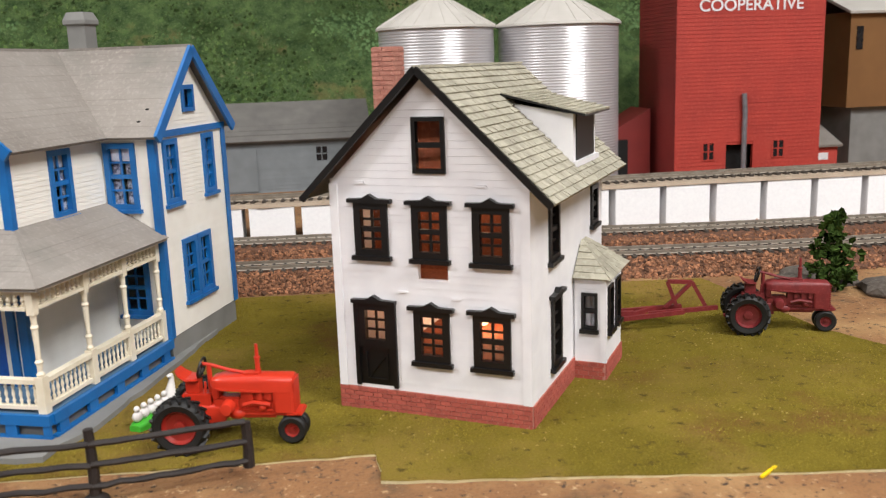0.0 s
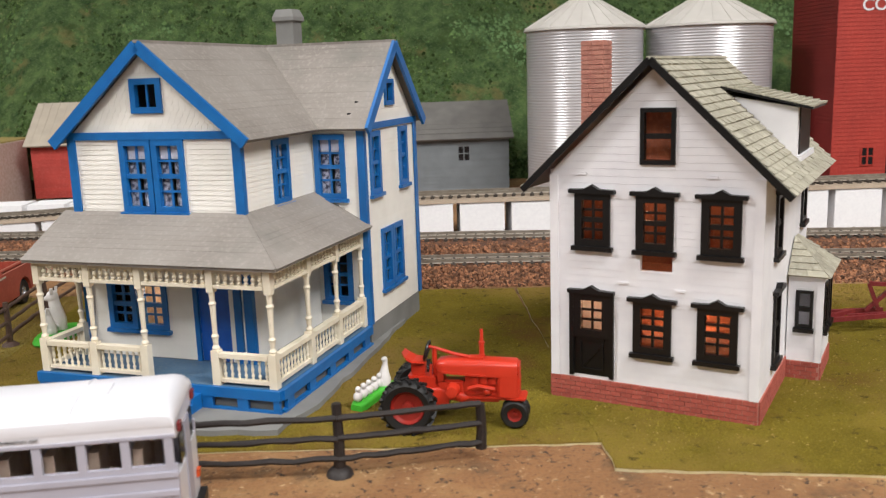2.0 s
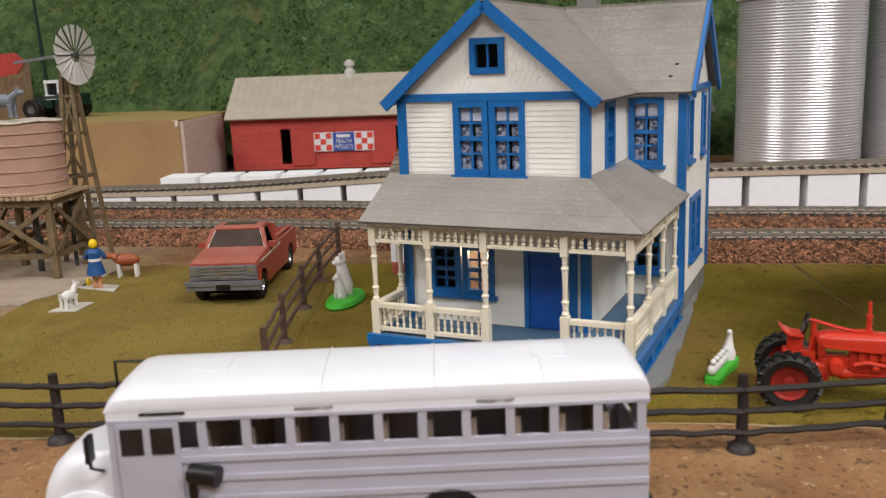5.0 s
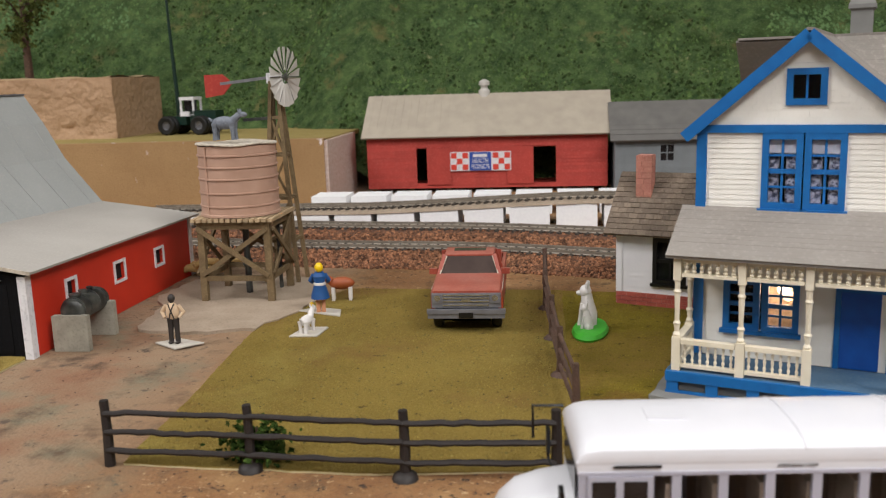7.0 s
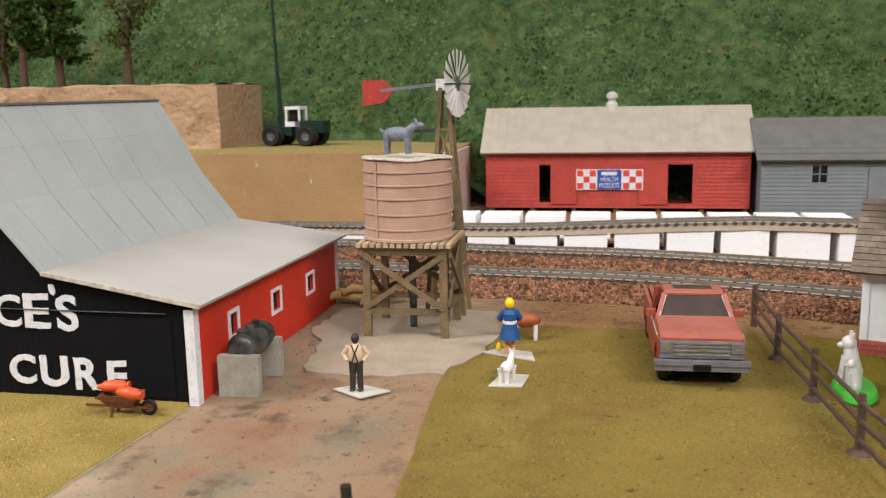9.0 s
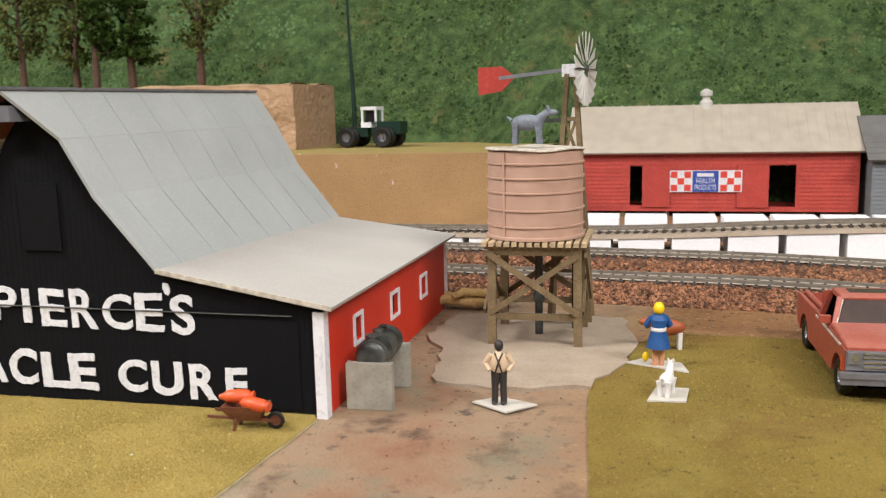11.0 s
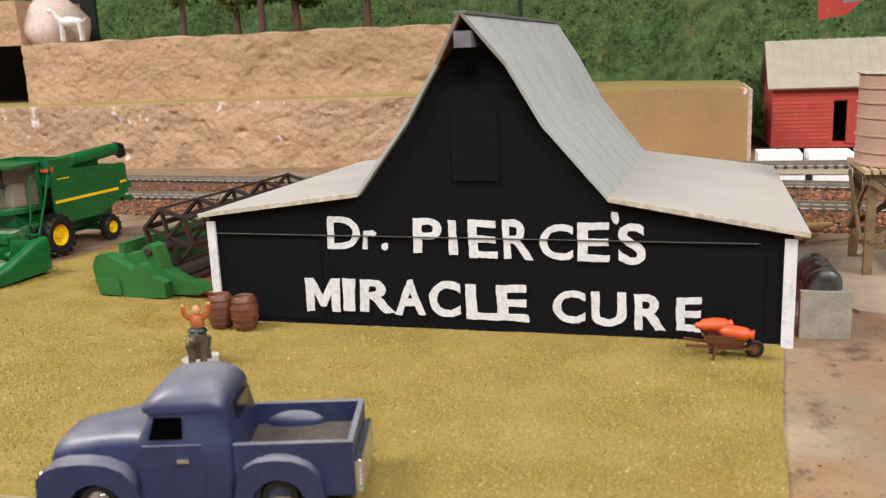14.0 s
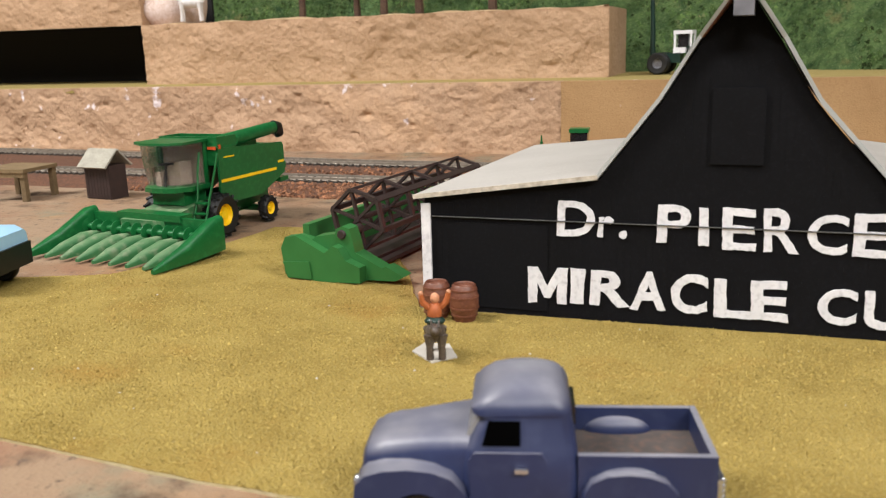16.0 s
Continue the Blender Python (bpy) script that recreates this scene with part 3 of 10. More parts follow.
# tracks: centre lines as (x, y) and heights
LINE_1 = [(-200, 84), (-130, 80.5), (-90, 78.6), (-60, 76.6), (-33, 73.8), (0, 65.2), (40, 60.4), (90, 57)]
LINE_2 = [(-200, 100), (-140, 93.5), (-95, 88.4), (-60, 86.4), (-33, 83.3), (0, 74.8), (40, 68.4), (90, 64)]
LINE_3 = [(-70, 95.0), (-42, 91.4), (-20, 88.6), (0, 80.6), (32, 76.2), (60, 73.6), (90, 72)]
RISE_3 = [(-70, 0.5), (-42, 1.0), (-20, 2.2), (0, 2.9), (35, 3.5), (90, 4.2)]


def bed():
    bm = B()
    xs = [-200 + 2 * i for i in range(146)]
    rows = []
    for x in xs:
        y1, y2 = interp(LINE_1, x), interp(LINE_2, x)
        prof = [(y1 - 4.6, -0.14), (y1 - 3.2, 0.25), (y1 - 1.9, 0.55), (y1 + 1.9, 0.55), ((y1 + y2) / 2, 0.30), (y2 - 1.9, 0.55), (y2 + 1.9, 0.55), (y2 + 3.4, 0.1), (y2 + 5, -0.14)]
        rows.append([bm.verts.new((x, y + wob(x * 3, y, 0.5), z + (0.05 * wob(x * 5, y * 5) if 0.2 < z else 0))) for y, z in prof])
    for a, b in zip(rows, rows[1:]):
        for i in range(len(a) - 1):
            bm.faces.new((a[i], b[i], b[i + 1], a[i + 1]))
    tagged(part("track_ballast", bm, M_BALLAST_BED, None, smooth=True), "rust brown ballast bed under two model tracks", "ballast", kind="structure")


def stones(name, count, seed, x_of, label, size=(0.10, 0.22)):
    r = random.Random(seed)
    verts, faces = [], []
    for _ in range(count):
        x = x_of(r)
        y1, y2 = interp(LINE_1, x), interp(LINE_2, x)
        k = r.random()
        if k < 0.5:
            y = y1 - r.uniform(1.7, 4.9)
            z = max(-0.1, min(0.55, 0.55 - (y1 - 1.9 - y) * 0.24))
        elif k < 0.8:
            y = y1 + r.uniform(1.6, max(1.8, y2 - y1 - 1.6))
            z = 0.42
        else:
            y = y1 + r.uniform(-1.6, 1.6) if r.random() < 0.5 else y2 + r.uniform(-1.6, 2.6)
            z = 0.50
        s = r.uniform(*size)
        q = Euler((r.uniform(0, 6), r.uniform(0, 6), r.uniform(0, 6))).to_matrix()
        b = len(verts)
        for p in ((1, 0, -0.7), (-0.5, 0.87, -0.7), (-0.5, -0.87, -0.7), (0.3, 0.5, 0.8), (-0.6, 0, 0.7), (0.35, -0.6, 0.6)):
            v = q @ Vector((p[0] * s, p[1] * s, p[2] * s * 0.8))
            verts.append(((x + v.x) / 100, (y + v.y) / 100, (z + v.z + s * 0.2) / 100))
        faces += [(b, b + 2, b + 1), (b + 3, b + 4, b + 5), (b, b + 1, b + 3), (b + 1, b + 4, b + 3), (b + 1, b + 2, b + 4), (b + 2, b + 5, b + 4), (b + 2, b, b + 5), (b, b + 3, b + 5)]
    me = bpy.data.meshes.new(name)
    me.from_pydata(verts, [], faces)
    me.materials.append(M_BALLAST)
    return tagged(new(name, me), label, "stones", kind="stuff")


def track(line, rise, x0, x1, label):
    """Two rails on ties along a centre line."""
    def mid(x):
        return Vector((x, interp(line, x), rise(x)))
    xs = [x0 + (x1 - x0) * i / 140 for i in range(141)]
    first = mid(x0)
    ob = thing("railway_track", cm(0, 0), label, "track", "railway tracks")
    for s in (-0.825, 0.825):
        bm = B()
        prev = None
        for x in xs:
            d = (mid(x + 0.5) - mid(x - 0.5)).normalized()
            side = Vector((-d.y, d.x, 0)).normalized()
            c = mid(x) + side * s
            prof = [(-0.11, 0.20), (0.11, 0.20), (0.04, 0.26), (0.055, 0.42), (0.055, 0.47), (-0.055, 0.47), (-0.055, 0.42), (-0.04, 0.26)]
            ring = [bm.verts.new(c + side * a + Vector((0, 0, b))) for a, b in prof]
            if prev:
                for i in range(8):
                    bm.faces.new((prev[i], prev[(i + 1) % 8], ring[(i + 1) % 8], ring[i]))
            prev = ring
        part("rail", bm, M_RAIL, ob)
    # one tie with its four plates, shared by the ties along the nearer stretch; the far ones stay joined
    def tie(bm, c, side):
        beam(bm, c - side * 1.5 + Vector((0, 0, 0.10)), c + side * 1.5 + Vector((0, 0, 0.10)), 0.32, 0.2)
        for s in (-0.825, 0.825):
            beam(bm, c + side * (s - 0.2) + Vector((0, 0, 0.23)), c + side * (s + 0.2) + Vector((0, 0, 0.23)), 0.16, 0.08)
    shared, rest, x = None, B(), x0
    while x < x1:
        d = (mid(x + 0.5) - mid(x - 0.5)).normalized()
        side = Vector((-d.y, d.x, 0)).normalized()
        c = mid(x)
        if -130 < x < 86:
            if shared is None:
                bm = B()
                tie(bm, Vector((0, 0, 0)), Vector((0, 1, 0)))
                o = part("tie", bm, M_TIE, ob)
                shared = o.data
            else:
                o = new("tie", shared)
                o.parent = ob
            o.matrix_basis = Matrix.Translation(c / 100) @ Euler((0, 0, math.atan2(d.y, d.x))).to_matrix().to_4x4()
        else:
            tie(rest, c, side)
        x += 0.78
    if rest.verts:
        tagged(part("far_tie", rest, M_TIE, ob, "dark plastic ties"), kind="stuff")
    else:
        rest.free()


bed()
stones("ballast_stones", 26000, 3, lambda r: r.triangular(-118, 62, -25), "loose rust brown ballast stones beside the tracks")
track(LINE_1, lambda x: 0.5, -190, 86, "front model railway track with two rails on dark ties")
track(LINE_2, lambda x: 0.5, -190, 86, "rear model railway track with two rails on dark ties")
track(LINE_3, lambda x: interp(RISE_3, x) + 0.25, -66, 86, "raised railway track climbing on white foam risers")


def risers():
    x = -62.0
    while x < 86:
        y, h = interp(LINE_3, x + 1.8), interp(RISE_3, x + 1.8)
        y2, h1, h2 = interp(LINE_3, x + 3.74) - interp(LINE_3, x), interp(RISE_3, x), interp(RISE_3, x + 3.74)
        bm = B()
        ya, yb = y - y2 / 2 - 2.4, y + y2 / 2 - 2.4
        hexa(bm, [(x, ya, -0.15), (x + 3.74, yb, -0.15), (x + 3.74, yb + 4.8, -0.15), (x, ya + 4.8, -0.15)],
             [(x, ya, h1), (x + 3.74, yb, h2), (x + 3.74, yb + 4.8, h2), (x, ya + 4.8, h1)])
        ob = part("foam_riser", bm, M_FOAM, None, bevel=0.28, segs=3)
        tagged(ob, "white foam riser block under the raised track", "foam block", "foam risers")
        x += 4.35
    for i in range(9):
        x = -48.5 + i * 4.3
        ob = block("foam_pad", M_FOAM, None, x, x + 3.75, 95.2, 99.0, -0.15, 1.95, bevel=0.15)
        tagged(ob, "white foam block behind the raised track", "foam block", "foam pads")
    bm = B()
    xs = [-64 + 2 * i for i in range(76)]
    prev = None
    for x in xs:
        y, h = interp(LINE_3, x), interp(RISE_3, x)
        ring = [bm.verts.new((x, y + a, h + b)) for a, b in ((-2.5, 0.0), (2.5, 0.0), (2.3, 0.28), (-2.3, 0.28))]
        if prev:
            for i in range(4):
                bm.faces.new((prev[i], prev[(i + 1) % 4], ring[(i + 1) % 4], ring[i]))
        prev = ring
    tagged(part("roadbed_strip", bm, M_SLAB, None), "tan cork strip between foam risers and track", "roadbed", kind="structure")


risers()


# ---- cliffs and hill ----
def cliff_face(name, x0, x1, y, z0, z1, mat, rough, label, back=6.0, lean=0.0, step=0.32, seed=0.0):
    """A carved vertical face with a flat top; rough is the depth of the carving."""
    bm = B()
    nx, nz = max(2, int((x1 - x0) / step)), max(3, int((z1 - z0) / 0.26))
    g = []
    for j in range(nz + 1):
        z = z0 + (z1 - z0) * j / nz
        g.append([])
        for i in range(nx + 1):
            x = x0 + (x1 - x0) * i / nx
            d = rough * (0.7 * noise.noise(Vector((x * 0.12, z * 0.16, seed))) + 0.45 * noise.noise(Vector((x * 0.3, z * 0.34, seed + 5))) + 0.9 * max(0.0, noise.noise(Vector((x * 0.75, z * 0.85, seed + 9))) - 0.28) + 0.16 * noise.noise(Vector((x * 3.1, z * 3.3, seed + 2))) - 0.5 * max(0.0, 0.16 - abs(noise.noise(Vector((x * 0.5, z * 0.62, seed + 7))))) + 0.4 * max(0.0, noise.noise(Vector((x * 1.5, z * 1.7, seed + 3))) - 0.22))
            g[-1].append(bm.verts.new((x, y + lean * j / nz + d, z)))
    for a, b in zip(g, g[1:]):
        for i in range(nx):
            bm.faces.new((a[i], a[i + 1], b[i + 1], b[i]))
    back_row = [bm.verts.new((v.co.x, y + back, z1)) for v in g[-1]]
    for i in range(nx):
        bm.faces.new((g[-1][i], g[-1][i + 1], back_row[i + 1], back_row[i]))
    end = [bm.verts.new((x1, y + back, g[j][-1].co.z)) for j in range(nz)] + [back_row[-1]]
    for j in range(nz):
        bm.faces.new((g[j][-1], end[j], end[j + 1], g[j + 1][-1]))
    return tagged(part(name, bm, mat, None, smooth=True), label, "cliff", kind="structure")


def bare_patches(mat, top, amount):
    """Bare white plaster where the tan paint has worn through, mostly running down from the top edge."""
    nt = mat.node_tree
    n, l = nt.nodes, nt.links
    p = n["Principled BSDF"]
    src = p.inputs["Base Color"].links[0].from_socket
    co = n.new("ShaderNodeTexCoord")
    mp = n.new("ShaderNodeMapping")
    mp.inputs["Scale"].default_value = (1.0, 1.0, 0.75)
    l.new(co.outputs["Object"], mp.inputs["Vector"])
    no = n.new("ShaderNodeTexNoise")
    no.inputs["Scale"].default_value, no.inputs["Detail"].default_value = 62.0, 7.0
    l.new(mp.outputs["Vector"], no.inputs["Vector"])
    sep = n.new("ShaderNodeSeparateXYZ")
    l.new(co.outputs["Object"], sep.inputs[0])
    rg = n.new("ShaderNodeMapRange")
    rg.inputs["From Min"].default_value, rg.inputs["From Max"].default_value = top - 0.05, top
    rg.inputs["To Min"].default_value, rg.inputs["To Max"].default_value = 0.0, amount
    l.new(sep.outputs["Z"], rg.inputs["Value"])
    # the worn spots come in clusters
    far = n.new("ShaderNodeTexNoise")
    far.inputs["Scale"].default_value, far.inputs["Detail"].default_value = 11.0, 2.0
    l.new(co.outputs["Object"], far.inputs["Vector"])
    lift = n.new("ShaderNodeMapRange")
    lift.inputs["From Min"].default_value, lift.inputs["From Max"].default_value = 0.35, 0.65
    lift.inputs["To Min"].default_value, lift.inputs["To Max"].default_value = -0.09, 0.06
    l.new(far.outputs["Fac"], lift.inputs["Value"])
    both = n.new("ShaderNodeMath")
    l.new(rg.outputs["Result"], both.inputs[0]), l.new(lift.outputs["Result"], both.inputs[1])
    add = n.new("ShaderNodeMath")
    l.new(no.outputs["Fac"], add.inputs[0]), l.new(both.outputs[0], add.inputs[1])
    ramp = n.new("ShaderNodeValToRGB")
    ramp.color_ramp.elements[0].position, ramp.color_ramp.elements[1].position = 0.70, 0.75
    l.new(add.outputs[0], ramp.inputs["Fac"])
    mix = n.new("ShaderNodeMixRGB")
    mix.inputs["Color2"].default_value = rgb(228, 214, 214)
    l.new(ramp.outputs["Color"], mix.inputs["Fac"])
    l.new(src, mix.inputs["Color1"]), l.new(mix.outputs["Color"], p.inputs["Base Color"])


bare_patches(M_CLIFF, 0.075, 0.07)
bare_patches(M_CLIFF_PLAIN, 0.075, 0.06)
cliff_face("cliff_lower", -240, -82, 103.6, -0.3, 7.5, M_CLIFF, 0.85, "carved tan plaster cliff behind the tracks", back=1.5)
cliff_face("cliff_smooth", -82, -49.0, 103.4, -0.3, 7.5, M_CLIFF_PLAIN, 0.12, "smooth tan painted cliff wall", back=1.5, seed=9)
cliff_face("cliff_upper", -140.4, -78.6, 113.2, 7.3, 15.2, M_CLIFF_UP, 0.75, "upper carved tan block with a sandy top", back=14, seed=4)
cliff_face("cliff_over_portal", -240, -140.4, 113.2, 15.2, 21.0, M_CLIFF_UP, 0.6, "tan cliff over a dark tunnel opening", back=14, seed=14)
tagged(block("ledge", M_LEDGE, None, -240, -49.0, 103.9, 150, 6.9, 7.46), "flat straw coloured ledge on top of the cliff", "ledge", kind="structure")
# near-black sheets paint the shade within the tunnel opening
tagged(block("tunnel_back", M_HOLE, None, -240, -138, 126.5, 127, 7.2, 22), "near-black sheet for the shade at the back of the tunnel opening", "tunnel", kind="structure")
tagged(block("tunnel_side", M_HOLE, None, -140.9, -140.3, 114, 127, 7.46, 15.2), "near-black sheet for the shade at the side of the tunnel opening", "tunnel", kind="structure")
tagged(block("cliff_end", M_PATCH, None, -49.0, -48.6, 103.6, 118, -0.3, 7.3), "pale bare plaster end of the cliff", "cliff", kind="structure")


def box_top():
    bm = B()
    xs, ys = [-138.4 + 1.0 * i for i in range(60)], [113.4 + 1.2 * i for i in range(13)]
    g = [[bm.verts.new((x, y, 15.25 + max(0, 0.5 * wob(x * 2, y * 2)) - (0.5 if y < 113.8 else 0))) for x in xs] for y in ys]
    for a, b in zip(g, g[1:]):
        for i in range(len(xs) - 1):
            bm.faces.new((a[i], a[i + 1], b[i + 1], b[i]))
    tagged(part("sandy_plateau", bm, M_SAND, None, smooth=True), "pale sandy top of the upper cliff block", "ground", kind="structure")


box_top()


def hill_height(x, y):
    foot = 129.0 if x < -52 else 119.0
    if x > -60:
        foot = 129.0 - 10.0 * min(1, (x + 60) / 10)
    base = 7.4 if x < -55 else max(-0.2, 7.4 - (x + 55) * 0.7)
    t = max(0.0, y - foot)
    return base + t * (1.15 + 0.12 * wob(x * 0.3, y * 0.3)) + 2.2 * wob(x * 0.45, y * 0.45) * min(1, t / 4) + 0.5 * wob(x * 3, y * 3) * min(1, t / 2) + 0.55 * noise.noise(Vector((x * 0.45, y * 0.45, 3.0))) * min(1, t / 2)


def hill():
    bm = B()
    xs, ys = [-250 + 1.3 * i for i in range(315)], [118 + 0.9 * i for i in range(92)]
    g = [[bm.verts.new((x, y, hill_height(x, y) - (0.6 if y < 121 else 0))) for x in xs] for y in ys]
    for a, b in zip(g, g[1:]):
        for i in range(len(xs) - 1):
            bm.faces.new((a[i], a[i + 1], b[i + 1], b[i]))
    tagged(part("hillside", bm, M_HILL, None, smooth=True), "green turf covered hillside behind the layout", "hill", kind="structure")


hill()


# ---- distant buildings ----
def siding(parent, p0, p1, z0, z1, mat, pitch, name="board", depth=0.05, openings=()):
    """Lapped boards, one piece each, along a wall from p0 to p1 with the outside on its right; openings as (u0, u1, z0, z1)."""
    p0, p1 = Vector((*p0, 0)), Vector((*p1, 0))
    d = (p1 - p0)
    length = d.length
    d.normalize()
    out = Vector((d.y, -d.x, 0))
    n = int((z1 - z0) / pitch)
    bm = B()
    for i in range(n):
        za, zb = z0 + i * pitch, min(z1, z0 + (i + 1) * pitch)
        cuts = [(0, length)]
        for u0, u1, a, b in openings:
            if a < zb - 0.02 and b > za + 0.02:
                nxt = []
                for c0, c1 in cuts:
                    if u1 <= c0 or u0 >= c1:
                        nxt.append((c0, c1))
                    else:
                        if u0 > c0:
                            nxt.append((c0, u0))
                        if u1 < c1:
                            nxt.append((u1, c1))
                cuts = nxt
        for c0, c1 in cuts:
            if c1 - c0 < 0.05:
                continue
            a, b = p0 + d * c0, p0 + d * c1
            lo_o, hi_o, inn = out * (depth + 0.03), out * 0.03, out * 0.0
            hexa(bm, [a + lo_o + Vector((0, 0, za)), b + lo_o + Vector((0, 0, za)), b + inn + Vector((0, 0, za)), a + inn + Vector((0, 0, za))],
                 [a + hi_o + Vector((0, 0, zb - 0.012)), b + hi_o + Vector((0, 0, zb - 0.012)), b + inn + Vector((0, 0, zb - 0.012)), a + inn + Vector((0, 0, zb - 0.012))])
    return tagged(part(name, bm, mat, parent), kind="stuff")


def roof_slab(bm, e0, e1, r0, r1, t=0.18):
    """A slab between an eave line and a ridge line, thickened upwards."""
    e0, e1, r0, r1 = Vector(e0), Vector(e1), Vector(r0), Vector(r1)
    n = (e1 - e0).cross(r0 - e0).normalized() * t
    if n.z < 0:
        n = -n
    hexa(bm, [e0, e1, r1, r0], [e0 + n, e1 + n, r1 + n, r0 + n])


def shingles(parent, e0, e1, r0, r1, mat, rows, width, lift=0.04, seed=1, t=0.18, name="shingles", clip=None):
    """Courses of single shingles on a roof slope, joined; each course laps the one below."""
    r = random.Random(seed)
    e0, e1, r0, r1 = Vector(e0), Vector(e1), Vector(r0), Vector(r1)
    n = (e1 - e0).cross(r0 - e0).normalized()
    if n.z < 0:
        n = -n
    verts, faces = [], []
    for i in range(rows):
        k0, k1 = i / rows, min(1.0, (i + 1.12) / rows)
        a0, b0, a1, b1 = e0.lerp(r0, k0), e1.lerp(r1, k0), e0.lerp(r0, k1), e1.lerp(r1, k1)
        m = max(1, int((b0 - a0).length / width))
        off = 0.5 if i % 2 and m > 1 else 0.0
        for j in range(-1, m + 1):
            u0, u1 = max(0, (j + off) / m), min(1, (j + off + (0.95 if m > 1 else 1.0)) / m)
            if u1 <= u0:
                continue
            up = lift * r.uniform(0.8, 1.5)
            q = [a0.lerp(b0, u0) + n * (t + up), a0.lerp(b0, u1) + n * (t + up), a1.lerp(b1, u1) + n * (t + 0.01), a1.lerp(b1, u0) + n * (t + 0.01)]
            w = [a0.lerp(b0, u0) + n * (t - 0.02), a0.lerp(b0, u1) + n * (t - 0.02)]
            if clip and not clip((q[0] + q[2]) / 2):
                continue
            b = len(verts)
            verts += [tuple(p / 100) for p in q + w]
            faces += [(b, b + 1, b + 2, b + 3), (b + 4, b + 5, b + 1, b), (b + 5, b + 2, b + 1), (b + 4, b, b + 3)]
    me = bpy.data.meshes.new(name)
    me.from_pydata(verts, [], faces)
    me.materials.append(mat)
    ob = new(name, me)
    ob.parent = parent
    return tagged(ob, kind="stuff")


def long_shed(name, x0, x1, y0, depth, z0, eave, ridge, wall, roof, label, openings, pitch=0.42):
    ob = thing(name, cm(x0, y0, 0), label, "shed")
    w = x1 - x0
    bm = B()
    us = sorted({0.0, w} | {u for o in openings for u in o[:2]})
    for u0, u1 in zip(us, us[1:]):
        hole = next((o for o in openings if o[0] <= u0 and u1 <= o[1]), None)
        if hole:
            box(bm, u0, u1, 0, 0.3, z0, hole[2])
            box(bm, u0, u1, 0, 0.3, hole[3], eave)
        else:
            box(bm, u0, u1, 0, 0.3, z0, eave)
    box(bm, 0, w, depth - 0.3, depth, z0, eave)
    for x in (0, w - 0.3):
        prism(bm, [(0.3, z0), (depth - 0.3, z0), (depth - 0.3, eave), (depth / 2, ridge - 0.2), (0.3, eave)], lambda a, b, k: (x + k, a, b), 0.3)
    box(bm, 0.3, w - 0.3, 0.3, depth - 0.3, z0, z0 + 0.2)
    part("wall", bm, wall, ob)
    siding(ob, (0, 0), (w, 0), z0, eave, wall, pitch, openings=openings)
    siding(ob, (w, 0), (w, depth), z0, eave, wall, pitch)
    siding(ob, (0, depth), (0, 0), z0, eave, wall, pitch)
    bm = B()
    roof_slab(bm, (-0.6, -0.7, eave - 0.3), (w + 0.6, -0.7, eave - 0.3), (-0.6, depth / 2, ridge), (w + 0.6, depth / 2, ridge), 0.2)
    roof_slab(bm, (-0.6, depth + 0.7, eave - 0.3), (w + 0.6, depth + 0.7, eave - 0.3), (-0.6, depth / 2, ridge), (w + 0.6, depth / 2, ridge), 0.2)
    part("roof", bm, roof, ob)
    return ob


SHED = long_shed("feed_shed", -45.9, -16.7, 112.6, 11.0, 0.5, 7.0, 11.6, M_RED_SHED, M_ROOF_TAN, "weathered red feed shed on stilts with tan roof", [(6.1, 7.4, 1.1, 5.4), (20.4, 23.1, 1.0, 5.4)])
for i in range(7):
    block("stilt", M_WOOD, SHED, 0.4 + i * 4.7, 0.9 + i * 4.7, 0.2, 0.7, -0.15, 0.5)
for u0, u1 in ((7.4, 10.3), (17.2, 20.4)):
    block("sliding_door", M_RED_SHED, SHED, u0, u1, -0.22, -0.10, 0.95, 5.5, bevel=0.03)
for i in range(30):
    bm = B()
    u = 0.2 + i * 0.97
    beam(bm, (u, -0.68, 6.96), (u, 5.45, 11.84), 0.1, 0.06)
    part("roof_seam", bm, M_ROOF_TAN, SHED)
bm = B()
lathe(bm, [(0.7, 11.3), (0.7, 12.1), (0.42, 12.35), (0.42, 12.7), (0.66, 12.75), (0.66, 13.2), (0.2, 13.5)], (14.2, 5.5, 0), n=14)
part("roof_vent", bm, M_STEEL_ROOF, SHED, "grey metal roof vent", smooth=True)


def checker_sign():
    ob = thing("feed_sign", cm(-35.6, 112.36, 0), "checkered red, white and blue feed sign on the shed", "sign")
    block("backing", M_WHITE, ob, 0, 7.4, -0.06, 0.04, 2.6, 4.9)
    for s in (0.0, 5.1):
        for i in range(3):
            for j in range(3):
                if (i + j) % 2 == 0:
                    block("check", M_SIGN_RED, ob, s + 0.1 + i * 0.7, s + 0.78 + i * 0.7, -0.09, -0.055, 2.7 + j * 0.71, 3.38 + j * 0.71)
    block("panel", M_SIGN_BLUE, ob, 2.35, 5.0, -0.10, -0.055, 2.64, 4.86)
    block("bar", M_WHITE, ob, 2.8, 4.5, -0.12, -0.095, 4.25, 4.62)
    for txt, z in (("HEALTH", 3.55), ("PRODUCTS", 2.85)):
        letters(txt, ob, M_WHITE, (3.67, -0.105, z), 0.56, 0.012, width=1.9 if txt == "HEALTH" else 2.2)


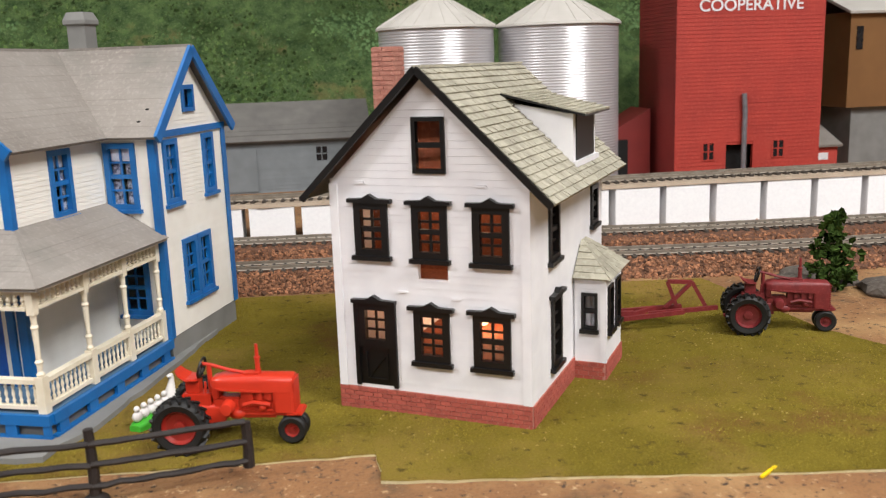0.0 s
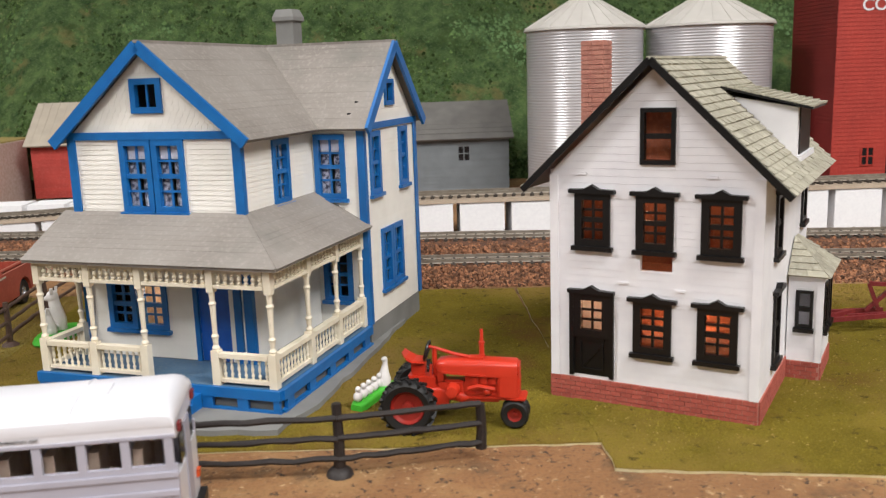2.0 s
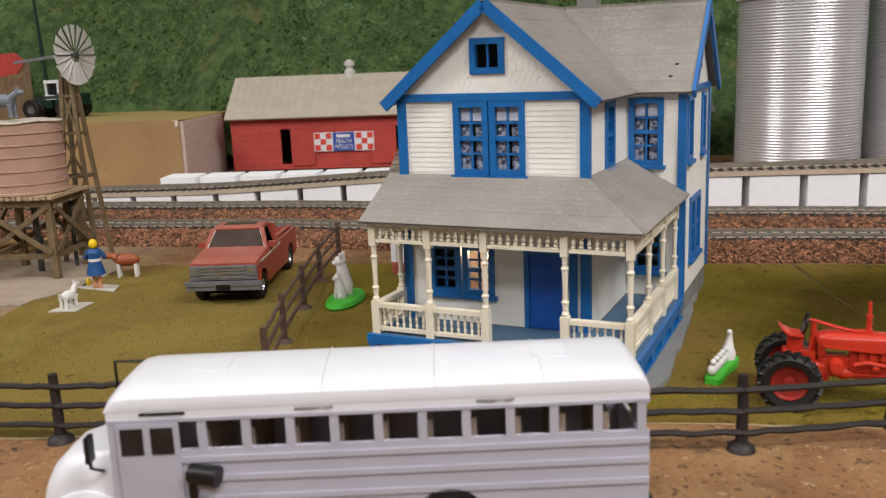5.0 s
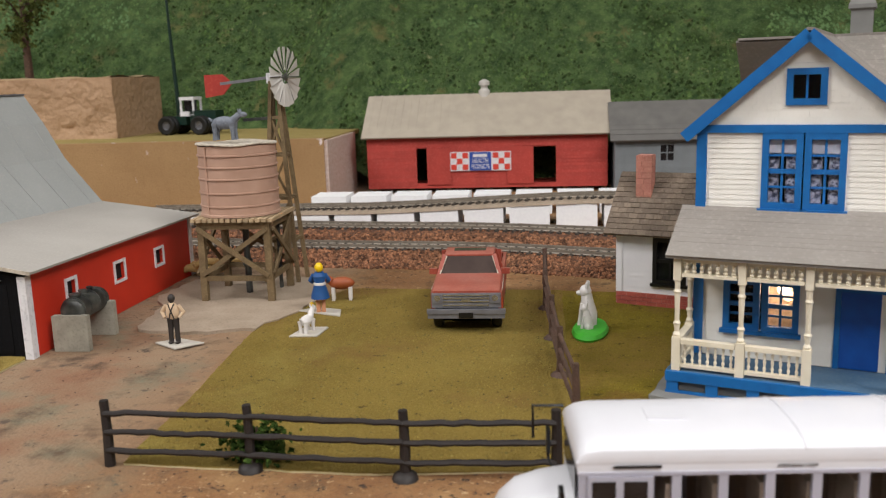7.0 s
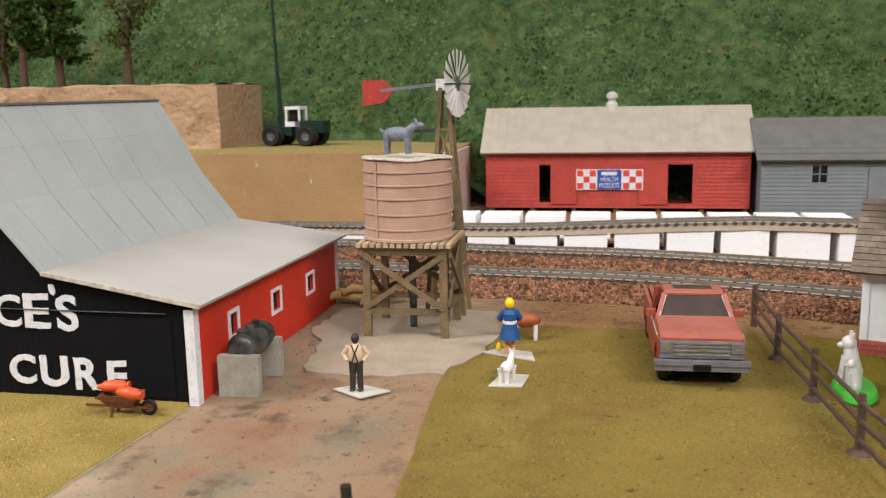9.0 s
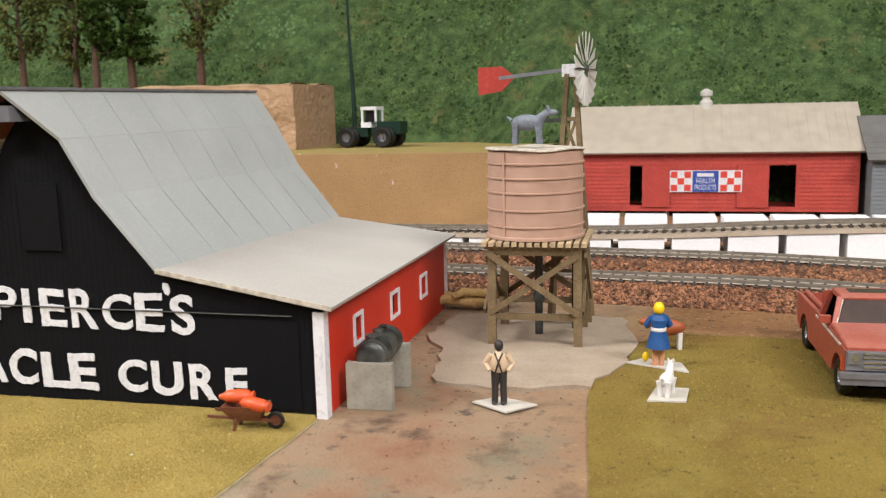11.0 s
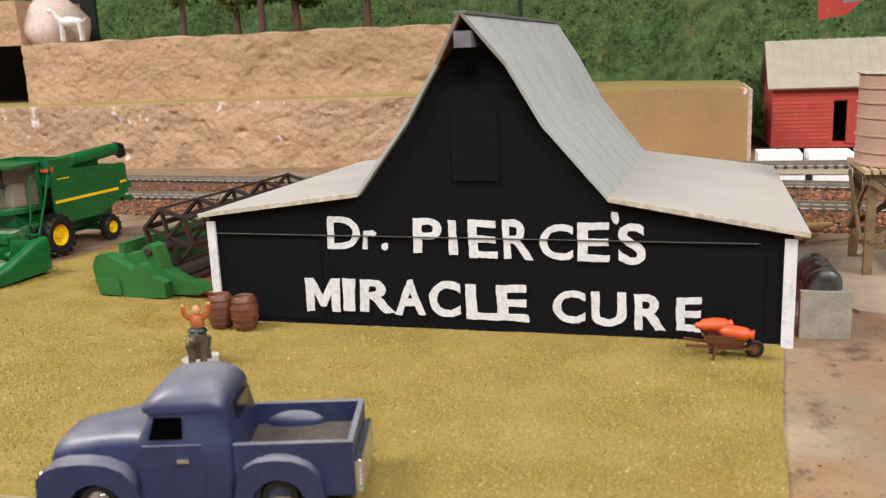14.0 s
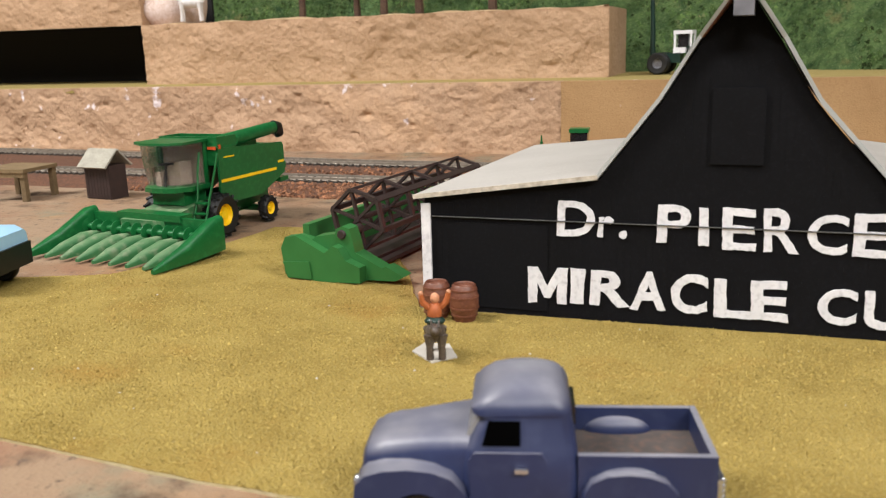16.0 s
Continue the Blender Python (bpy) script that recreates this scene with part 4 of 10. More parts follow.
def letters(txt, parent, mat, at, size, depth, width=None, name="lettering", bold=0.0):
    """Upright lettering that faces -y, centred on at."""
    cu = bpy.data.curves.new(name, "FONT")
    cu.body, cu.size, cu.extrude, cu.align_x, cu.offset = txt, size * 1.38 / 100, depth / 100, "CENTER", bold / 100
    ob = new(name, cu)
    bpy.context.view_layer.update()
    if width:
        ob.scale = (width / 100 / max(ob.dimensions.x, 1e-6), 1, 1)
    cu.materials.append(mat)
    ob.parent = parent
    ob.rotation_euler = (math.pi / 2, 0, 0)
    ob.location = [v / 100 for v in at]
    return ob


checker_sign()
GREY = long_shed("grey_warehouse", -15.9, 11.4, 110.6, 11.0, -0.15, 6.2, 10.15, M_GREY_SHED, M_ROOF_DARK, "long blue-grey warehouse with a dark shingled roof", [(5.2, 6.7, 3.6, 5.4), (21.25, 22.55, 3.4, 5.05)])
block("sliding_door", M_GREY_SHED, GREY, 10.8, 14.2, -0.2, -0.09, 0.1, 5.2, bevel=0.03)
for u0, u1, za, zb in ((5.2, 6.7, 3.6, 5.4), (21.25, 22.55, 3.4, 5.05)):
    w = block("window", M_WINGLASS, GREY, u0, u1, 0.1, 0.16, za, zb)
    block("muntin", M_GREY_SHED, w, (u0 + u1) / 2 - 0.06, (u0 + u1) / 2 + 0.06, 0.02, 0.1, za, zb)
    block("muntin", M_GREY_SHED, w, u0, u1, 0.02, 0.1, (za + zb) / 2 - 0.06, (za + zb) / 2 + 0.06)
for k in range(1, 8):
    a = k / 8
    bm = B()
    beam(bm, (-0.6, -0.7 + 6.2 * a, 6.0 + 4.0 * a + 0.2), (27.9, -0.7 + 6.2 * a, 6.0 + 4.0 * a + 0.2), 0.12, 0.05)
    part("roof_course", bm, M_ROOF_DARK, GREY)


def grain_bin(x, y, r):
    ob = thing("grain_bin", cm(x, y), "silvery corrugated grain bin with a pale cone roof", "silo", "grain bins")
    bm = B()
    prof = [(r, -0.15)]
    n = 60
    for i in range(n):
        z = 18.0 * i / n
        prof += [(r + 0.03, z + 0.08), (r - 0.028, z + 0.22)]
    prof.append((r, 18.0))
    lathe(bm, prof, n=48)
    part("shell", bm, M_STEEL, ob, smooth=True)
    bm = B()
    lathe(bm, [(r + 0.3, 17.9), (r + 0.25, 18.15), (r * 0.12, 21.6), (r * 0.12, 21.9)], n=48)
    roof = part("roof", bm, M_STEEL_ROOF, ob, smooth=True)
    for k in range(24):
        a = k * math.pi / 12
        bm = B()
        beam(bm, ((r + 0.2) * math.cos(a), (r + 0.2) * math.sin(a), 18.22), (r * 0.13 * math.cos(a), r * 0.13 * math.sin(a), 21.62), 0.1, 0.08)
        part("rib", bm, M_STEEL_ROOF, roof)
    return ob


grain_bin(19.1, 103.0, 6.35)
grain_bin(33.0, 103.0, 6.75)


def elevator():
    ob = thing("grain_elevator", cm(44.1, 96.0), "tall red wooden grain elevator with white lettering", "elevator")
    bm = B()
    w, d, h = 17.2, 10.5, 30.0
    for u0, u1, za, zb in ((0, 6.0, 0, h), (9.2, w, 0, h), (6.0, 9.2, 4.3, h), (6.0, 9.2, 0, 0.2)):
        box(bm, u0, u1, 0, 0.4, za, zb)
    part("front_wall", bm, M_ELEV, ob)
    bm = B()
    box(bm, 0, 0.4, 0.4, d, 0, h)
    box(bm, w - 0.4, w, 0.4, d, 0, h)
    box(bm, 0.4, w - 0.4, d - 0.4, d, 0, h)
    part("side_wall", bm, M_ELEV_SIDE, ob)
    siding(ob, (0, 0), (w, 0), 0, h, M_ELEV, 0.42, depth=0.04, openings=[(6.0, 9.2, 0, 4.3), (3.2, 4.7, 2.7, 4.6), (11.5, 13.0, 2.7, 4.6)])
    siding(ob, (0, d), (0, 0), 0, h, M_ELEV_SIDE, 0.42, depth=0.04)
    # black sheet for the shade inside the doorway
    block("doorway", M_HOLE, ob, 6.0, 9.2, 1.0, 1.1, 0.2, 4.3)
    for u in (3.2, 11.5):
        win = block("window", M_WINGLASS, ob, u, u + 1.5, -0.05, 0.02, 2.7, 4.6)
        for a in (0.0, 0.7, 1.4):
            block("muntin", M_ELEV, win, u + a - 0.06, u + a + 0.12, -0.12, -0.05, 2.7, 4.6)
        for a in (2.65, 3.6, 4.55):
            block("muntin", M_ELEV, win, u, u + 1.5, -0.13, -0.05, a, a + 0.12)
    bm = B()
    tube(bm, [(7.9, -0.5, 1.2), (7.9, -0.5, 8.0), (7.75, -0.5, 9.9)], 0.28, 10)
    part("downspout", bm, M_GREYMETAL, ob, "grey metal loading spout", smooth=True)
    block("roof", M_ROOF_DARK, ob, -0.4, w + 0.4, -0.4, d + 0.4, h, h + 0.5)
    letters("COOPERATIVE", ob, M_WHITE, (8.5, -0.10, 18.75), 1.25, 0.02, width=12.0, bold=0.02)
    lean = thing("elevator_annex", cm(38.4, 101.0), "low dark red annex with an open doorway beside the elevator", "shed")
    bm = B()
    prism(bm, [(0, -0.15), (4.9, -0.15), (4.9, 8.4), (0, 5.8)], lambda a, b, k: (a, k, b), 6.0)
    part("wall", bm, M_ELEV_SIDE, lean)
    # black sheet on the solid wall paints a shaded doorway
    block("doorway", M_HOLE, lean, 0.4, 2.2, -0.06, -0.005, -0.1, 5.0)
    return ob


elevator()


def brown_mill():
    ob = thing("feed_mill", cm(66.4, 99.0), "brown clad mill on a grey base with a pale roof", "mill")
    block("base", M_STONE_GREY, ob, 1.2, 20, 0.8, 12, -0.15, 7.6)
    block("wall", M_BROWN, ob, 0, 20, 0, 12, 7.6, 18.4)
    bm = B()
    roof_slab(bm, (-0.5, -0.6, 18.2), (20.5, -0.6, 18.2), (-0.5, 6, 20.6), (20.5, 6, 20.6), 0.3)
    roof_slab(bm, (-0.5, 12.6, 18.2), (20.5, 12.6, 18.2), (-0.5, 6, 20.6), (20.5, 6, 20.6), 0.3)
    part("roof", bm, M_STEEL_ROOF, ob)
    block("window", M_WINGLASS, ob, 0.8, 1.6, -0.1, -0.02, 14.2, 16.8)
    s = thing("small_office", cm(62.2, 99.0), "small red office with a grey roof beside the elevator", "shed")
    block("wall", M_RED_SHED, s, 0, 3.4, 0, 4, -0.15, 3.4)
    block("window_band", M_WHITE, s, 0.2, 2.2, -0.08, -0.01, 1.7, 2.5)
    bm = B()
    roof_slab(bm, (-0.3, -0.5, 3.2), (3.7, -0.5, 3.2), (-0.3, 4.2, 5.2), (3.7, 4.2, 5.2), 0.25)
    part("roof", bm, M_ROOF_GREY, s)


brown_mill()


# ---- barn ----
def barn():
    pivot = Matrix.Translation((-0.5095, 0.4695, 0))
    shift = Matrix.Translation((0.0022, 0, 0))
    ob = thing("barn", shift @ pivot @ Euler((0, 0, math.radians(-1.3))).to_matrix().to_4x4() @ Matrix.Diagonal((1.008, 1, 1, 1)) @ pivot.inverted(), "black fronted barn with red sides, pale card roof and painted lettering", "barn")
    yf, yb = 47.05, 67.6
    xl, xr = -76.75, -50.95
    out = [(xl, -0.1), (xr, -0.1), (xr, 4.58), (-58.22, 5.86), (-60.9, 8.95), (-62.32, 11.4), (-63.65, 13.42), (-65.1, 11.53), (-66.55, 9.19), (-69.0, 6.0), (xl, 4.98)]
    bm = B()
    prism(bm, out, lambda a, b, k: (a, yf + k, b), 0.25)
    part("front_wall", bm, M_BARN, ob, "black ribbed card front wall")
    bm = B()
    drop = {4.58: 0.3, 5.86: 0.6, 8.95: 0.32, 11.4: 0.12, 9.19: 0.32, 11.53: 0.12, 6.0: 0.6, 4.98: 0.3}
    prism(bm, [(a, b - drop.get(b, 0.0)) for a, b in out], lambda a, b, k: (a, yb - 0.25 + k, b), 0.25)
    part("rear_wall", bm, M_BARN, ob)
    # right wall with three openings
    wins = [(3.75, 4.6, 2.14, 3.24), (9.2, 10.3, 2.0, 3.08), (14.7, 15.75, 1.85, 2.88)]
    us = sorted({0.25, yb - yf - 0.25} | {u for o in wins for u in o[:2]})
    for u0, u1 in zip(us, us[1:]):
        hole = next((o for o in wins if o[0] <= u0 and u1 <= o[1]), None)
        if hole:
            block("side_wall", M_BARN_RED, ob, xr - 0.2, xr, yf + u0, yf + u1, -0.1, hole[2], "bright red card side wall")
            block("side_wall", M_BARN_RED, ob, xr - 0.2, xr, yf + u0, yf + u1, hole[3], 4.35)
        else:
            block("side_wall", M_BARN_RED, ob, xr - 0.2, xr, yf + u0, yf + u1, -0.1, 4.35, "bright red card side wall")
    block("side_wall", M_BARN_RED, ob, xl, xl + 0.2, yf + 0.25, yb - 0.25, -0.1, 4.9)
    for u0, u1, za, zb in wins:
        # black card behind each opening, for the barn's inner shade
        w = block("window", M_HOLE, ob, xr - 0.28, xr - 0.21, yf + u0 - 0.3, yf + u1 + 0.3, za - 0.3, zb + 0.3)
        for b in ((u0 - 0.2, u0 - 0.02, za - 0.18, zb + 0.18), (u1 + 0.02, u1 + 0.2, za - 0.18, zb + 0.18)):
            block("frame", M_WHITE, w, xr, xr + 0.08, yf + b[0], yf + b[1], b[2], b[3])
        for b in ((u0 - 0.02, u1 + 0.02, za - 0.18, za), (u0 - 0.02, u1 + 0.02, zb, zb + 0.18)):
            block("frame", M_WHITE, w, xr, xr + 0.075, yf + b[0], yf + b[1], b[2], b[3])
    # grooves of the ribbed card front, as thin raised ribs
    rm = B()
    x = xl + 0.25
    while x < xr - 0.2:
        rake = [(xl, 4.8), (-68.95, 5.75), (-66.45, 8.9), (-64.95, 11.25), (-63.65, 13.2), (-62.45, 11.1), (-60.95, 8.65), (-58.35, 5.6), (xr, 4.4)]
        top = min(interp_poly(x, rake), interp_poly(x + 0.25, rake)) - 0.12
        box(rm, x, x + 0.25, yf - 0.008, yf + 0.01, 0.0, top)
        x += 0.285
    tagged(part("ribs", rm, M_BARN, ob), kind="stuff")
    block("loft_door", M_BARN, ob, -64.7, -62.75, yf - 0.1, yf - 0.036, 6.7, 9.65, bevel=0.02)
    block("track_rail", M_BLACK, ob, -76.4, -52.2, yf - 0.12, yf - 0.035, 4.16, 4.21)
    for x0, x1 in ((-75.4, -71.2), (-57.2, -52.0)):
        block("barn_door", M_BARN, ob, x0, x1, yf - 0.05, yf - 0.02, 0.15, 3.95)
    # thin grey strip paints the highlight that runs along the rail
    block("rail_lip", M_STONE_GREY, ob, -76.4, -52.2, yf - 0.14, yf - 0.12, 4.185, 4.2)
    # white corner boards
    for x0, x1, y0, y1 in ((xr - 0.35, xr + 0.12, yf - 0.16, yf - 0.036), (xr + 0.002, xr + 0.12, yf - 0.036, yf + 0.35), (xr + 0.002, xr + 0.1, yb - 0.4, yb + 0.05), (xl - 0.12, xl + 0.3, yf - 0.16, yf - 0.036)):
        block("corner_board", M_WHITE, ob, x0, x1, y0, y1, -0.12, 4.4 if x0 > -60 else 4.75)
    # roof: upper slopes with a flare, lean-to slopes
    ya, yc = yf - 0.32, yb + 0.6
    peak = 1.7
    prof_r = [(-63.65, 13.55), (-62.27, 11.47), (-60.85, 9.02), (-58.15, 5.9), (-50.4, 4.55)]
    prof_l = [(-63.65, 13.55), (-65.15, 11.6), (-66.6, 9.25), (-69.05, 6.05), (-77.15, 5.0)]
    sag = (0.0, 0.05, 0.25, 0.55, 0.22)
    for prof in (prof_r, prof_l):
        for i, ((x0, z0), (x1, z1)) in enumerate(zip(prof, prof[1:])):
            f0 = ya - (peak if i == 0 else 0)
            f1 = ya
            bm = B()
            nx, nz = -(z1 - z0), (x1 - x0)
            ln = math.hypot(nx, nz)
            nx, nz = nx / ln * 0.14, nz / ln * 0.14
            if nz < 0:
                nx, nz = -nx, -nz
            lo = [(x0, f0, z0), (x1, f1, z1), (x1, yc, z1 - sag[i + 1]), (x0, yc, z0 - sag[i])]
            hexa(bm, lo, [(a + nx, b, c + nz) for a, b, c in lo])
            part("roof_panel", bm, M_BARN_ROOF if i < 3 else M_BARN_LEAN, ob)
            if i == 0:
                bm = B()
                hexa(bm, [(a - nx * 0.4, b + 0.02, c - nz * 0.4) for a, b, c in lo], [(a - nx * 0.05, b + 0.02, c - nz * 0.05) for a, b, c in lo])
                part("hood_lining", bm, M_BARREL if prof is prof_l else M_BARN, ob, "bare card under the hood")
            if i == 3:
                bm = B()
                beam(bm, (x0, ya - 0.03, z0 + 0.07), (x1, ya - 0.03, z1 + 0.07), 0.05, 0.2)
                part("eave_edge", bm, M_CARD_EDGE, ob)
    bm = B()
    beam(bm, (-63.65, ya - peak, 13.66), (-63.65, yc, 13.66), 0.5, 0.12)
    part("ridge_cap", bm, M_GREYMETAL, ob)
    for s in (1, -1):
        for i in range(7):
            y = ya + 2.0 + i * 3.0
            p = prof_r if s == 1 else prof_l
            bm = B()
            drop = (y - ya) / (yc - ya)
            for (x0, z0), (x1, z1), g0, g1 in zip(p[:3], p[1:4], sag[:3], sag[1:4]):
                beam(bm, (x0 + 0.12 * s, y, z0 + 0.10 - g0 * drop), (x1 + 0.12 * s, y, z1 + 0.10 - g1 * drop), 0.035, 0.03)
            part("roof_seam", bm, M_BARN_ROOF, ob, "scored roof seam")
    bm = B()
    box(bm, -64.0, -63.3, ya - peak + 0.2, ya + 0.3, 12.3, 12.95)
    part("hay_hood_block", bm, M_GREYMETAL, ob)
    # painted words
    yl = yf - 0.055
    for txt, x0, x1, z0, z1 in (("D", -70.75, -69.2, 3.55, 5.05), ("r", -69.03, -68.4, 3.6, 4.42), (".", -68.18, -67.88, 3.56, 3.86), ("P", -66.66, -65.38, 3.46, 5.02), ("I", -65.03, -64.68, 3.38, 4.95), ("E", -64.15, -62.9, 3.28, 4.97),
                                ("R", -62.62, -61.32, 3.28, 5.0), ("C", -61.02, -59.62, 3.31, 4.86), ("E", -59.43, -58.07, 3.28, 4.92), ("'", -58.02, -57.72, 4.92, 5.4), ("S", -57.76, -56.62, 3.2, 4.94),
                                ("M", -72.06, -70.35, 0.52, 2.15), ("I", -70.18, -69.6, 0.6, 2.15), ("R", -69.35, -67.67, 0.62, 2.12), ("A", -67.7, -66.22, 0.56, 2.17), ("C", -66.08, -64.6, 0.52, 2.18),
                                ("L", -64.35, -62.95, 0.46, 2.06), ("E", -62.97, -61.57, 0.48, 2.1), ("C", -60.5, -59.12, 0.53, 1.95), ("U", -58.86, -57.42, 0.46, 1.94), ("R", -57.07, -55.75, 0.38, 1.94), ("E", -55.39, -54.37, 0.4, 1.86)):
        painted(txt, ob, x0, x1, z0, z1 - z0, yl)
    return ob


def interp_poly(x, t):
    for (x0, y0), (x1, y1) in zip(t, t[1:]):
        if x0 <= x <= x1:
            return y0 + (y1 - y0) * (x - x0) / (x1 - x0)
    return t[-1][1]


def painted(txt, parent, x0, x1, z0, h, y):
    """One brush-painted letter, thick and a little uneven, fitted into a box on the front wall."""
    cu = bpy.data.curves.new("painted_letter", "FONT")
    cu.body, cu.size, cu.extrude, cu.offset = txt, 0.01, 0.0004, 0.0003 if z0 < 3 else 0.0002
    tmp = new("painted_letter", cu)
    bpy.context.view_layer.update()
    me = bpy.data.meshes.new_from_object(tmp)
    bpy.data.objects.remove(tmp)
    if txt == "M":
        # broad brush strokes, drawn as one outline
        outline = [(0, 0), (0, 1), (0.26, 1), (0.5, 0.48), (0.74, 1), (1, 1), (1, 0), (0.76, 0), (0.76, 0.56), (0.58, 0.14), (0.42, 0.14), (0.24, 0.56), (0.24, 0)]
        bm = bmesh.new()
        low, top = [[bm.verts.new((a * 0.008, b * 0.008, z)) for a, b in outline] for z in (-0.0004, 0.0004)]
        bm.faces.new(top[::-1])
        bm.faces.new(low)
        for i in range(len(outline)):
            k = (i + 1) % len(outline)
            bm.faces.new((low[i], top[i], top[k], low[k]))
        bmesh.ops.recalc_face_normals(bm, faces=bm.faces[:])
        bmesh.ops.triangulate(bm, faces=bm.faces[:])
        bm.to_mesh(me)
        bm.free()
    xs, ys = [v.co.x for v in me.vertices], [v.co.y for v in me.vertices]
    ax, bx, ay, by = min(xs), max(xs), min(ys), max(ys)
    # break the outline into short strokes so that it can wander like a brush edge
    bm = bmesh.new()
    bm.from_mesh(me)
    for _ in range(4):
        long = [e for e in bm.edges if e.calc_length() > 0.0009]
        if not long:
            break
        bmesh.ops.subdivide_edges(bm, edges=long, cuts=1)
    bm.to_mesh(me)
    bm.free()
    for v in me.vertices:
        u, w = (v.co.x - ax) / (bx - ax), (v.co.y - ay) / (by - ay)
        wx = 0.06 * noise.noise(Vector((u * 1.1 + x0, w * 1.1, 1.5))) + 0.035 * noise.noise(Vector((u * 9 + x0, w * 9, 4.5)))
        wz = 0.06 * noise.noise(Vector((u * 1.1 + x0, w * 1.1, 9.5))) + 0.035 * noise.noise(Vector((u * 9 + x0, w * 9, 7.5)))
        v.co = Vector(((x0 + (x1 - x0) * u + wx) / 100, (y + (0.045 if v.co.z < 0 else -0.02)) / 100, (z0 + h * w + wz) / 100))
    me.materials.append(M_WHITE)
    ob = new("painted_letter", me)
    ob.parent = parent
    return ob


barn()


# ---- houses ----
def boards(parent, p0, p1, z0, z1, mat, pitch, openings=(), span=None, thick=0.22, name="board", lap=0.026):
    """A clapboard wall: each board is a piece of its own, lapped over the next. The outside lies right of p0 to p1; span(z) limits a gable."""
    p0, p1 = Vector((*p0, 0)), Vector((*p1, 0))
    d = p1 - p0
    length = d.length
    d.normalize()
    out = Vector((d.y, -d.x, 0))
    n = round((z1 - z0) / pitch)
    pitch = (z1 - z0) / n
    for i in range(n):
        za, zb = z0 + i * pitch, z0 + (i + 1) * pitch
        lo, hi = span(za) if span else (0.0, length)
        lo2, hi2 = span(zb) if span else (0.0, length)
        cuts = [(lo, hi)] if hi > lo else []
        for u0, u1, a, b in openings:
            if a < zb - 0.03 and b > za + 0.03:
                nxt = []
                for c0, c1 in cuts:
                    if u1 <= c0 or u0 >= c1:
                        nxt.append((c0, c1))
                    else:
                        nxt += [(c0, u0)] if u0 > c0 + 0.04 else []
                        nxt += [(u1, c1)] if u1 < c1 - 0.04 else []
                cuts = nxt
        for c0, c1 in cuts:
            bm = B()
            a, b = p0 + d * c0, p0 + d * c1
            a2, b2 = p0 + d * max(c0, min(lo2, c1)), p0 + d * min(c1, max(hi2, c0))
            low, high, inn = out * lap, out * 0.006, out * -thick
            gap = 0.004
            hexa(bm, [a + low + Vector((0, 0, za)), b + low + Vector((0, 0, za)), b + inn + Vector((0, 0, za)), a + inn + Vector((0, 0, za))],
                 [a2 + high + Vector((0, 0, zb - gap)), b2 + high + Vector((0, 0, zb - gap)), b2 + inn + Vector((0, 0, zb - gap)), a2 + inn + Vector((0, 0, zb - gap))])
            part(name, bm, mat, parent)
        # short fillers where an opening ends inside a course
        for u0, u1, a, b in openings:
            for f0, f1 in (((b, zb) if za + 0.03 < b < zb - 0.03 else (0, 0)), ((za, a) if za + 0.03 < a < zb - 0.03 else (0, 0))):
                if f1 > f0:
                    bm = B()
                    p, q = p0 + d * (u0 + 0.004), p0 + d * (u1 - 0.004)
                    o, inn = out * 0.02, out * -thick
                    hexa(bm, [p + o + Vector((0, 0, f0)), q + o + Vector((0, 0, f0)), q + inn + Vector((0, 0, f0)), p + inn + Vector((0, 0, f0))],
                         [p + o + Vector((0, 0, f1 - 0.012)), q + o + Vector((0, 0, f1 - 0.012)), q + inn + Vector((0, 0, f1 - 0.012)), p + inn + Vector((0, 0, f1 - 0.012))])
                    part(name, bm, mat, parent)


def frame_m(p0, p1, u, z):
    """The pose of something hung on a wall: x along it, -y outwards."""
    d = (Vector((*p1, 0)) - Vector((*p0, 0))).normalized()
    a = math.atan2(d.y, d.x)
    q = Vector((*p0, 0)) + d * u
    return Matrix.Translation((q.x / 100, q.y / 100, z / 100)) @ Euler((0, 0, a)).to_matrix().to_4x4()


def bars(bm, w, h, cols, rows, t, y0, y1, x0=0.0, z0=0.0):
    for i in range(1, cols):
        x = x0 + w * i / cols
        box(bm, x - t / 2, x + t / 2, y0, y1, z0, z0 + h)
    for j in range(1, rows):
        z = z0 + h * j / rows
        box(bm, x0, x0 + w, y0 + 0.004, y1 - 0.004, z - t / 2, z + t / 2)


